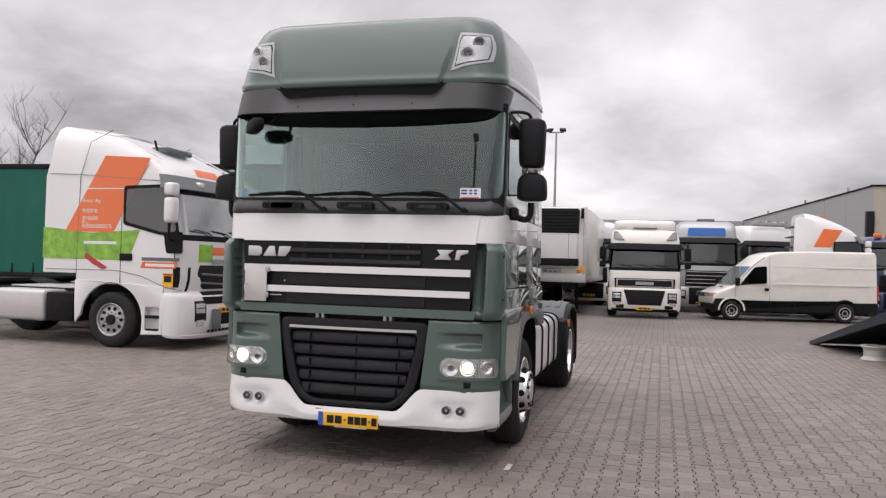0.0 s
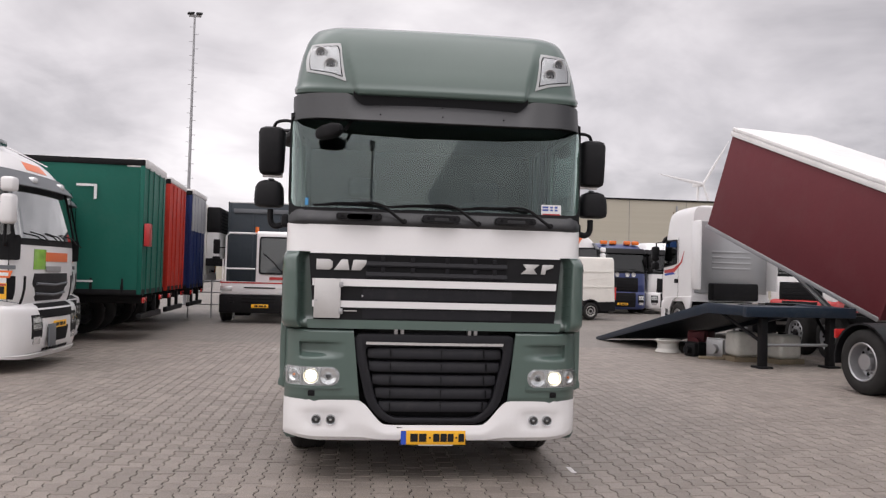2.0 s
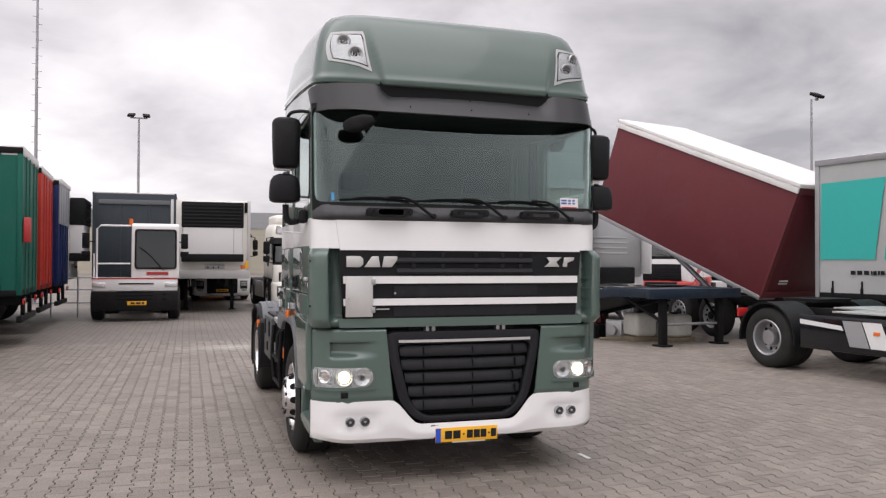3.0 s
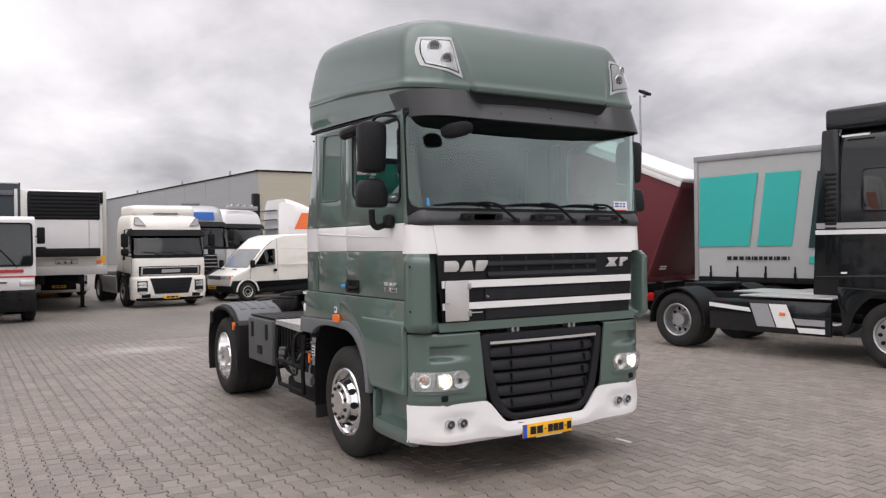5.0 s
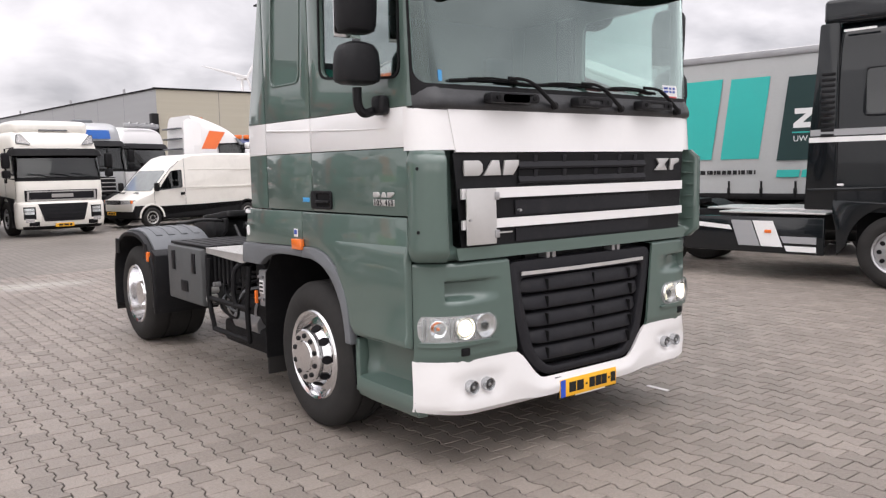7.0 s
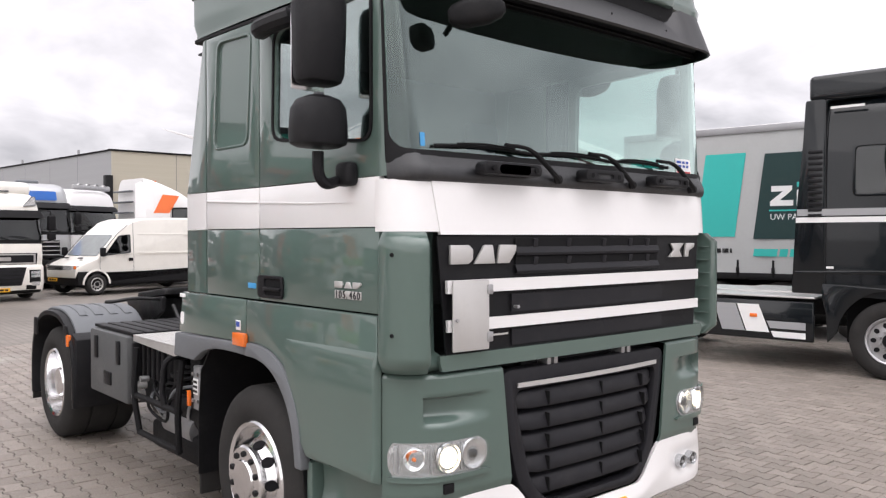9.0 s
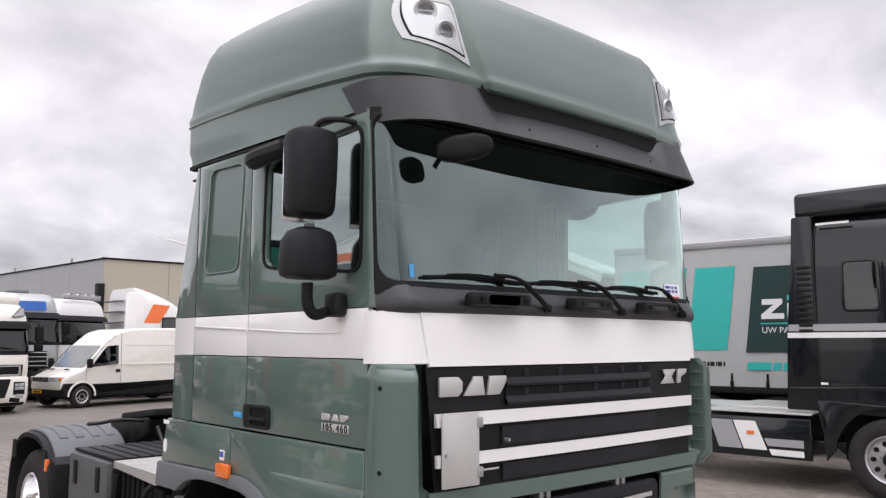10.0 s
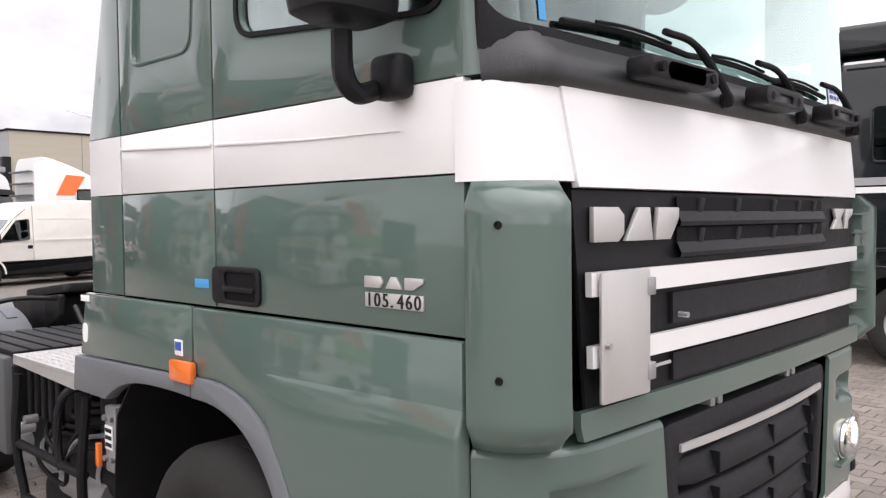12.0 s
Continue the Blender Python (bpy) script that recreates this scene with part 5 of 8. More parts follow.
# panel van
def smoothstep(t):
    t = max(0.0, min(1.0, t))
    return t * t * (3 - 2 * t)


def van(m):
    t = thing("panel_van", m, "white high-roof panel van with dark lower trim", "van")
    prof = rounded([(0.05, 0.42), (0.0, 0.6), (0.02, 0.84), (0.12, 0.95), (0.42, 1.06), (0.84, 1.17), (1.28, 1.66), (1.55, 1.94), (2.0, 2.3), (2.4, 2.41), (3.5, 2.46), (5.7, 2.47), (5.76, 2.35), (5.8, 0.42)], 0.09, 4)
    ring = lambda c, r, z0=0.34: [(c + r * math.cos(radians(a)), z0 + r * math.sin(radians(a))) for a in range(0, 181, 12)]
    body = body_profile(prof, 0.98, 0.12)
    for v in body.verts:
        f = smoothstep((0.9 - v.co.y) / 0.9)
        v.co.x *= 1 - 0.1 * f - 0.07 * max(0, (v.co.z - 1.2) / 1.25)
        v.co.y += 0.26 * f * (abs(v.co.x) / 0.95) ** 3
    part("body", body, CREAM, t)
    W = [(1.04, 1.22), (1.98, 1.3), (1.98, 1.9), (1.56, 1.86)]
    lean = lambda s: (lambda y, z: (s * (0.985 * (1 - 0.07 * max(0, (z - 1.2) / 1.25))), y, z))
    for s in (-1, 1):
        part("lower_trim", plate([(0.4, 0.36), (0.4, 0.58), (5.78, 0.72), (5.78, 0.36)] + ring(4.66, 0.42) + ring(0.78, 0.42)[:-1] , [], side(s * 0.976), (s * 0.016, 0, 0)), MATTE, t)
        for y in (0.78, 4.66):
            part("arch_flare", plate(ring(y, 0.47) + ring(y, 0.41)[::-1], [], side(s * 0.978), (s * 0.03, 0, 0), 0.008), CREAM if y < 1 else MATTE, t)
            part("wheel_well", plate(ring(y, 0.42), [], side(s * 0.978), (s * 0.01, 0, 0)), GAPSHADE, t)
            wheel(t, s * 1.02, y, s, "plain", 0.34, 0.22, 0.2, ALU)
        part("side_window", plate(rounded(W, 0.06), [], lean(s), (s * 0.008, 0, 0)), DARKGLASS, t)
        part("window_backing", plate(rounded(W, 0.06), [], lean(s), (s * 0.002, 0, 0)), MATTE, t)
        part("seam", rod([(s * 0.985, 0.9, 1.24), (s * 0.955, 1.3, 1.68), (s * 0.935, 1.56, 1.95), (s * 0.92, 1.9, 2.2)], 0.01, 5), MATTE, t)
        for y, z1 in ((0.9, 1.18), (2.08, 2.3)):
            part("door_gap", rod([(s * 0.982, y, 0.6), (s * 0.982, y, 1.15), (s * (0.982 if z1 < 1.3 else 0.928), y, z1)], 0.006, 4), GREYP, t)
        part("door_handle", box(s * 0.985 - 0.016, s * 0.985 + 0.016, 1.9, 2.05, 1.04, 1.14, 0.012), MATTE, t)
        mi = part("mirror", box(s * 1.1 - 0.09, s * 1.1 + 0.09, 0.86, 1.0, 1.2, 1.48, 0.04), MATTE, t)
        part("mirror_arm", rod([(s * 0.97, 0.98, 1.22), (s * 1.08, 0.94, 1.26)], 0.025, 6), MATTE, mi)
        for z in (1.3, 1.9):
            part("side_rib", box(-0.004, 0.004, 2.25, 5.6, -0.03, 0.03, 0.004), CREAM, t, "", Matrix.Translation((s * 0.982 * (1 - 0.07 * max(0, (z - 1.2) / 1.25)), 0, z)))
        h = part("headlamp", thicken(grid([[(s * x, y, z) for x, y in ((0.42, 0.0), (0.6, 0.03), (0.76, 0.12), (0.86, 0.28))] for z in (0.8, 0.86, 0.93)]), 0.012), REFLECTOR, t)
        part("indicator", box(s * 0.8 - 0.03, s * 0.8 + 0.03, 0.14, 0.2, 0.82, 0.92, 0.01), AMBER, h)
        part("tail_lamp", box(s * 0.93 - 0.06, s * 0.93 + 0.06, 5.77, 5.81, 0.8, 1.3, 0.01), REDLENS, t)
        part("scoop", plate(rounded([(s * 0.28, 0.0), (s * 0.6, 0.0), (s * 0.5, 0.07), (s * 0.3, 0.07)], 0.02), [], lambda x, y: (x, 0.56 + y, 1.13 + y * 0.3), (0, 0, 0.02)), MATTE, t)
    part("windscreen", plate(rounded([(-0.86, 0.0), (0.86, 0.0), (0.8, 0.9), (-0.8, 0.9)], 0.08), [], topz(0), (0, 0, 0.008)), VANSCREEN, t, "", Matrix.Translation((0, 0.86, 1.215)) @ Matrix.Rotation(radians(47.5), 4, "X"))
    part("grille", box(-0.42, 0.42, -0.02, 0.05, 0.79, 0.93, 0.02), MATTE, t)
    for z in (0.82, 0.86, 0.9):
        part("grille_slat", box(-0.4, 0.4, -0.03, 0.0, z, z + 0.012, 0.003), STEEL, t)
    bu = body_profile(rounded([(-0.06, 0.32), (-0.08, 0.55), (-0.03, 0.74), (0.5, 0.74), (0.42, 0.3)], 0.04), 0.98, 0.06, 3)
    for v in bu.verts:
        v.co.y += 0.28 * (abs(v.co.x) / 0.98) ** 3
    part("bumper", bu, MATTE, t)
    number_plate(t, 0, -0.09, 0.5)
    part("underbody", box(-0.8, 0.8, 0.5, 5.6, 0.26, 0.5, 0.02), MATTE, t)
    return t


van(heading(1.425, 29.888, 194))


# yard tractor with half cab
def yard_tractor(m):
    t = thing("yard_tractor", m, "white terminal tractor with a narrow offset cab", "yard tractor")
    part("bumper", box(-1.18, 1.18, 0, 0.3, 0.3, 0.86, 0.04), DARKSTEEL, t, "dark grey front bumper")
    part("front_panel", box(-1.16, 1.16, 0.05, 0.5, 0.86, 1.24, 0.04), WHITE, t)
    part("red_line", box(-1.16, 1.16, 0.04, 0.06, 1.21, 1.25, 0), REDP, t)
    part("slot", box(-0.45, 0.5, 0.035, 0.06, 1.06, 1.1, 0), MATTE, t)
    for i in range(3):
        part("bumper_slot", box(-0.5, 0.5, -0.01, 0.02, 0.62 + i * 0.1, 0.66 + i * 0.1, 0.005), GAPSHADE, t)
    number_plate(t, 0.05, -0.01, 0.52)
    for s in (-1, 1):
        part("headlamp", box(s * 0.98 - 0.18, s * 0.98 + 0.18, 0.02, 0.1, 0.98, 1.12, 0.02), REFLECTOR, t)
        for z in (0.6, 0.75):
            part("bumper_hole", box(s * 0.8 - 0.06, s * 0.8 + 0.06, -0.01, 0.02, z, z + 0.05, 0.005), GAPSHADE, t)
        wheel(t, s * 1.22, 0.9, s, "plain", 0.5, 0.33, 0.29)
        wheel(t, s * 1.23, 3.9, s, "drive", 0.5, 0.6, 0.29)
        part("chassis_rail", box(s * 0.42 - 0.06, s * 0.42 + 0.06, 0.3, 4.8, 0.6, 0.95, 0.01), DARKSTEEL, t)
    prof = rounded([(0.1, 1.22), (0.2, 2.76), (0.28, 2.84), (1.7, 2.84), (1.7, 1.22)], 0.06)
    cab = body_profile(prof, 0.66, 0.05, 2)
    bmesh.ops.translate(cab, vec=(0.54, 0, 0), verts=cab.verts)
    part("cab", cab, WHITE, t)
    part("windscreen", plate(rounded([(0.02, 1.55), (1.08, 1.55), (1.08, 2.62), (0.02, 2.62)], 0.08), [], lambda x, z: (x, 0.075 + (z - 1.22) * 0.065, z), (0, -0.01, 0)), DARKGLASS, t)
    part("screen_seal", plate(rounded([(-0.03, 1.5), (1.13, 1.5), (1.13, 2.67), (-0.03, 2.67)], 0.1), [rounded([(0.02, 1.55), (1.08, 1.55), (1.08, 2.62), (0.02, 2.62)], 0.08)], lambda x, z: (x, 0.08 + (z - 1.22) * 0.065, z), (0, -0.012, 0)), MATTE, t)
    part("wiper", rod([(0.75, 0.06, 1.48), (0.4, 0.09, 1.9), (0.1, 0.11, 2.15)], 0.018), MATTE, t)
    part("red_print", box(0.3, 0.9, 0.08, 0.095, 1.34, 1.42, 0), REDP, t)
    rail = [(-1.05, 0.25, 1.22), (-1.05, 0.25, 2.66), (-0.95, 0.25, 2.76), (-0.15, 0.25, 2.76)]
    part("guard_rail", rod(rail, 0.03), WHITE, t)
    part("guard_rail", rod([(-1.05, 0.25, 1.66), (-0.15, 0.25, 1.66)], 0.025), WHITE, t)
    part("guard_rail", rod([(-1.12, 0.2, 1.22), (-1.12, 0.2, 1.95)], 0.025), WHITE, t)
    part("platform", box(-1.16, -0.12, 0.3, 1.7, 1.19, 1.24, 0.01), CHECKER, t)
    part("beacon", rod([(-0.15, 0.5, 2.76), (-0.15, 0.5, 2.98)], 0.06), AMBER, t)
    for x in (-1.35, 1.35):
        part("mirror", box(x - 0.1, x + 0.1, 0.3, 0.4, 2.1, 2.55, 0.03), MATTE, t)
        part("mirror_arm", rod([(x, 0.35, 2.3), (x * 0.8, 0.4, 2.3)], 0.02), MATTE, t)
        part("mirror", box(x - 0.12, x + 0.12, 0.3, 0.4, 1.85, 2.02, 0.03), MATTE, t)
    part("engine_deck", box(-0.5, 0.5, 1.9, 4.6, 0.9, 1.1, 0.03), DARKSTEEL, t)
    part("axle", rod([(-1.0, 3.9, 0.5), (1.0, 3.9, 0.5)], 0.1), DARKSTEEL, t)
    part("axle", rod([(-1.0, 0.9, 0.5), (1.0, 0.9, 0.5)], 0.07), DARKSTEEL, t)
    return t


yard_tractor(heading(-5.98, 24.5, -89))

# tipped maroon trailer body
d_ax = Vector((1.25, -4.75, -2.0)).normalized()
w_ax = Vector((-d_ax.y, d_ax.x, 0)).normalized()
n_ax = w_ax.cross(d_ax) if w_ax.cross(d_ax).z > 0 else d_ax.cross(w_ax)
tip = Matrix((( *w_ax, 0), (*(-d_ax), 0), (*n_ax, 0), (0, 0, 0, 1))).transposed()
tip.translation = Vector((7.3, 14.3, 1.0))
mar = thing("tipped_trailer", pose(7.3, 14.3, 0), "maroon box trailer body tipped up on its frame, white roof", "trailer")
tl = Matrix.Translation((0, 0, 1.0)) @ tip.to_3x3().to_4x4()
part("body", box(0, 2.5, 0, 5.55, 0.03, 2.5, 0.02), MAROON, mar, "", tl)
part("roof", box(-0.03, 2.53, -0.06, 5.6, 2.5, 2.6, 0.03), ROOFWHITE, mar, "white roof sheet", tl)
part("roof_edge", box(-0.04, 0.02, -0.05, 5.58, 2.38, 2.5, 0.01), ROOFWHITE, mar, "", tl)
part("floor_rail", box(-0.02, 2.52, -0.02, 5.58, -0.06, 0.04, 0.01), GALV, mar, "", tl)
part("end_frame", plate(rrect(-0.01, 2.51, 0.0, 2.5, 0.02), [rrect(0.12, 2.38, 0.12, 2.36, 0.02)], lambda x, z: (x, 0, z), (0, -0.05, 0)), MATS["maroon_tarpaulin"], mar, "", tl)
for z in (0.3, 0.36):
    part("end_slot", box(0.5, 0.8, -0.02, 0.0, z, z + 0.03, 0), PAPER, mar, "", tl)
for s in (0.6, 1.9):
    part("frame_rail", box(s - 0.06, s + 0.06, 0, 7.5, 0.75, 0.98, 0.01), DARKSTEEL, mar)
    part("hydraulic_ram", rod([(s, 2.2, 0.9), tuple(tl @ Vector((s, 3.6, -0.03)))], 0.07), GALV, mar)
    part("rear_stand", box(s - 0.06, s + 0.06, 5.4, 5.52, 0, 0.95, 0.01), DARKSTEEL, mar)
for y in (1.7, 3.0):
    for x, o in ((0.0, -1), (2.5, 1)):
        wheel(mar, x, y, o, "plain", 0.5, 0.36, 0.29)
    part("axle", rod([(0.1, y, 0.5), (2.4, y, 0.5)], 0.07), DARKSTEEL, mar)
    part("axle_bracket", box(0.55, 0.7, y - 0.08, y + 0.08, 0.45, 0.8, 0.01), DARKSTEEL, mar)

# ramp trailer in front of it, with stored parts under it
ramp = thing("ramp_trailer", pose(4.45, 14.15, 0, 0, 0, 8), "blue-black loading ramp deck sloping to the ground", "trailer")
rp = [(0, 1.02), (0, 1.2), (1.3, 1.22), (6.6, 0.06), (6.6, 0.0), (6.3, 0.0), (1.3, 1.0)]
for x in (0.0, 2.26):
    part("side_beam", plate(rp, [], side(x), (0.12, 0, 0), 0.006), DECKBLUE, ramp)
part("deck", plate([(0, 1.16), (1.3, 1.18), (6.55, 0.06), (6.5, 0.02), (1.3, 1.12), (0, 1.1)], [], side(0.12), (2.14, 0, 0)), DECKBLUE, ramp)
part("end_beam", box(-0.05, 2.45, -0.12, 0.0, 1.0, 1.2, 0.01), DECKBLUE, ramp)
for x in (0.45, 2.0):
    part("support_leg", box(x - 0.07, x + 0.07, 0.0, 0.14, 0.03, 1.05, 0.01), DARKSTEEL, ramp)
    part("leg_foot", box(x - 0.14, x + 0.14, -0.08, 0.24, 0, 0.04, 0.008), DARKSTEEL, ramp)
    part("brace", rod([(x, 0.08, 0.5), (x - 0.4 if x < 1 else x + 0.3, 0.9, 1.05)], 0.035), DARKSTEEL, ramp)
part("cross_tube", rod([(0.45, 0.08, 0.45), (2.0, 0.08, 0.45)], 0.03), GALV, ramp)

rim_t = thing("steel_rim", pose(4.22, 17.35, 0), "loose pale steel truck rims stacked on the paving", "wheel rim")
rb = lathe([(0.29, 0), (0.3, 0.01), (0.27, 0.04), (0.24, 0.08), (0.24, 0.2), (0.27, 0.24), (0.3, 0.27), (0.29, 0.29), (0.2, 0.28), (0.19, 0.01), (0.29, 0)], 32, None, Matrix.Rotation(radians(-90), 4, "Y"))
part("rim", rb, surface("pale_rim_paint", (0.5, 0.49, 0.46), 0.5, 0.1, 0.15, 4, 0, 60, 0, 0.3), rim_t)
for i, (x, y, w, l, h, mt, nm, lb) in enumerate(((5.15, 15.6, 0.55, 0.6, 0.52, TANKW, "plastic_tank", "worn white plastic tank under the deck"), (5.85, 15.3, 0.55, 0.6, 0.5, TANKW, "plastic_tank", "worn white plastic tank under the deck"),
        (4.55, 16.5, 0.5, 0.3, 0.3, DARKSTEEL, "axle_part", "dark steel axle part on the ground"), (4.85, 16.1, 0.35, 0.4, 0.42, STEEL, "engine_part", "grey metal engine part on the ground"),
        (5.0, 17.3, 0.8, 0.4, 0.5, MAROON, "metal_crate", "rusty maroon metal crate"))):
    th = thing(nm, pose(x, y, 0, 0, 0, 12 * i), lb, nm.replace("_", " "))
    if nm == "plastic_tank":
        part("pallet", box(-w * 0.6, w * 0.6, -l * 0.5, l * 0.5, 0, 0.1, 0.01), WOOD, th)
        part("body", box(-w / 2, w / 2, -l / 2, l / 2, 0.1, 0.1 + h, 0.1, 4), mt, th)
        part("cap", rod([(0, 0, h + 0.08), (0, 0, h + 0.14)], 0.08, 14), MATTE, th)
    else:
        part("body", box(-w / 2, w / 2, -l / 2, l / 2, 0, h, 0.03), mt, th)
        part("flange", rod([(-w / 2 - 0.12, 0, h * 0.5), (w / 2 + 0.1, 0, h * 0.5)], h * 0.25, 12), mt, th)
        part("rib", box(-w * 0.3, -w * 0.2, -l / 2 - 0.02, l / 2 + 0.02, 0, h + 0.02, 0.01), mt, th)
pl = thing("plank", pose(4.9, 15.75, 0, 0, 0, 75), "weathered timber plank lying on the paving", "plank")
part("board", box(-0.07, 0.07, -0.6, 0.6, 0, 0.06, 0.008), WOOD, pl)

# orange container far behind
oc = thing("storage_container", pose(-3.2, 44.0, 0), "orange storage container behind the trailers", "container")
part("body", box(-1.5, 1.5, 0, 2.4, 0.1, 3.2, 0.03), ORANGEBOX, oc)
for i in range(14):
    part("corrugation", box(-1.42 + i * 0.21, -1.32 + i * 0.21, -0.03, 0.0, 0.3, 3.05, 0.01), ORANGEBOX, oc)
part("skid", box(-1.5, 1.5, 0, 2.4, 0, 0.1, 0.01), DARKSTEEL, oc)
part("letter_bar", box(0.9, 1.0, -0.04, -0.03, 1.6, 2.1, 0), INK, oc)
part("letter_bar", box(1.15, 1.25, -0.04, -0.03, 1.6, 2.1, 0), INK, oc)

# ---- the green tractor unit ----
# local axes: x across, y back from the bumper, z up
truck = thing("tractor_unit", pose(-2.385, 5.885, 0), "dark green tractor unit with white bands and lit headlamps", "truck")
HW = 1.225


def smooth(t):
    t = max(0.0, min(1.0, t))
    return t * t * (3 - 2 * t)


def wrap(a, hw, yf, rc, bow=0.035, k=0.8):
    """A point of a front that turns round both corners; a runs from -1 to 1."""
    s, b = (1 if a >= 0 else -1), abs(a)
    xe = hw - rc
    if b <= k:
        x = b / k * xe
        return s * x, yf + bow * (x / hw) ** 2
    th = radians((b - k) / (1 - k) * 90)
    return s * (xe + rc * math.sin(th)), yf + bow * (xe / hw) ** 2 + rc * (1 - math.cos(th))


def a_of(x, hw, rc, k=0.8):
    s, x = (1 if x >= 0 else -1), abs(x)
    xe = hw - rc
    if x <= xe:
        return s * k * x / xe
    return s * (k + (1 - k) * math.degrees(math.asin(min(1, (x - xe) / rc))) / 90)


def lin(tab, z):
    """Read a table of rows (z, values...) at z."""
    if z <= tab[0][0]:
        return tab[0][1:]
    for p, q in zip(tab, tab[1:]):
        if z <= q[0]:
            f = (z - p[0]) / (q[0] - p[0])
            return tuple(u + (v - u) * f for u, v in zip(p[1:], q[1:]))
    return tab[-1][1:]


def pod(cx, cy, z0, z1, sec, nn=20):
    """A rounded housing: sections of (height share, half width, half depth)."""
    rows = []
    for f, a, b in sec:
        r = []
        for i in range(nn):
            th = 2 * math.pi * i / nn
            c, d = math.cos(th), math.sin(th)
            r.append((cx + a * math.copysign(abs(c) ** 0.6, c), cy + b * math.copysign(abs(d) ** 0.6, d), z0 + (z1 - z0) * f))
        rows.append(r)
    bm = grid(rows, True)
    bmesh.ops.holes_fill(bm, edges=[e for e in bm.edges if e.is_boundary])
    bmesh.ops.recalc_face_normals(bm, faces=bm.faces)
    return bm


# front of the cab: height, front, corner radius
CAB = [(0.3, 0.012, 0.3), (1.21, 0.016, 0.3), (1.235, 0.02, 0.2), (1.82, 0.022, 0.19), (2.06, 0.05, 0.16), (2.2, 0.075, 0.135), (2.98, 0.14, 0.07)]


def cabpt(a, z, off=0.0):
    yf, rc = lin(CAB, z)
    x, y = wrap(a, HW + off, yf - off, rc + off)
    return (x, y, z)


def cab_patch(z0, z1, nz, a0, a1, na, off=0.0, th=0.012, dent=None):
    """A panel of the cab's front; a0 and a1 may depend on the height."""
    rows = []
    for k in range(nz + 1):
        z = z0 + (z1 - z0) * k / nz
        lo, hi = (a0(z) if callable(a0) else a0), (a1(z) if callable(a1) else a1)
        r = []
        for i in range(na + 1):
            x, y, zz = cabpt(lo + (hi - lo) * i / na, z, off)
            if dent:
                x, y = dent(x, y, zz)
            r.append((x, y, zz))
        rows.append(r)
    return thicken(grid(rows), th) if th else grid(rows)


ax = lambda x, z=1.5: a_of(x, HW, lin(CAB, z)[1])

# white bumper, notched in the middle round the lower grille
def bump_top(x):
    return 0.465 + (0.66 - 0.465) * smooth((abs(x) - 0.38) / 0.24)


rows = []
for k in range(11):
    r = []
    for i in range(61):
        a = 0.955 * (-1 + 2 * i / 60)
        x, y = wrap(a, 1.235, 0.006, 0.3, 0.045)
        zb = 0.335 + 0.03 * smooth((abs(x) - 0.9) / 0.35)
        f = k / 10
        z = zb + (bump_top(x) - zb) * f
        bulge = 0.016 * (1 - abs(2 * f - 0.9)) + (-0.03 if k == 0 else 0)
        dent = 0.03 * smooth(1 - ((abs(x) - 0.885) / 0.2) ** 2 * 0.8) * smooth(1 - ((z - 0.503) / 0.085) ** 2) if 0.6 < abs(x) < 1.1 else 0
        r.append((x, y - bulge * (1 if abs(x) < 1.2 else 0.4) + dent, z))
    rows.append(r)
part("bumper", thicken(grid(rows), 0.02), WHITE, truck, "white front bumper with a curved notch")
part("bumper_return", box(-1.08, 1.08, 0.09, 0.26, 0.35, 0.38, 0.01), PLASTIC, truck)
for s in (-1, 1):
    for x in (0.825, 0.94):
        at = Matrix.Translation((s * x, 0.006 + 0.05 * (x - 0.8), 0.503)) @ Matrix.Rotation(radians(90), 4, "Z")
        f = part("fog_lamp", lathe([(0.0, 0.026), (0.022, 0.024), (0.03, 0.008), (0.033, -0.003), (0.037, -0.005), (0.039, 0.0), (0.039, 0.04)], 28, None, at), LAMPBOWL, truck, "round clear fog lamp in a bumper recess")
        part("lens", lathe([(0.0, 0.003), (0.02, 0.004), (0.031, 0.009)], 28, None, at), SMOKED, f)
        part("bulb_cap", lathe([(0.0, -0.002), (0.009, 0.0), (0.011, 0.006)], 14, None, at), STEEL, f)

# headlamp corners
inner = lambda z: 0.60 + (z - 0.64) / 0.56 * 0.06


def lamp_dent(x, y, z):
    # a pocket, deep at its outer end and running out inwards
    pocket = smooth((1.095 - abs(x)) / 0.022) * smooth((abs(x) - 0.7) / 0.3) * smooth((1.125 - z) / 0.022) * smooth((z - 0.985) / 0.055)
    return x, y + 0.06 * pocket + 0.012 * smooth((0.70 - z) / 0.05)


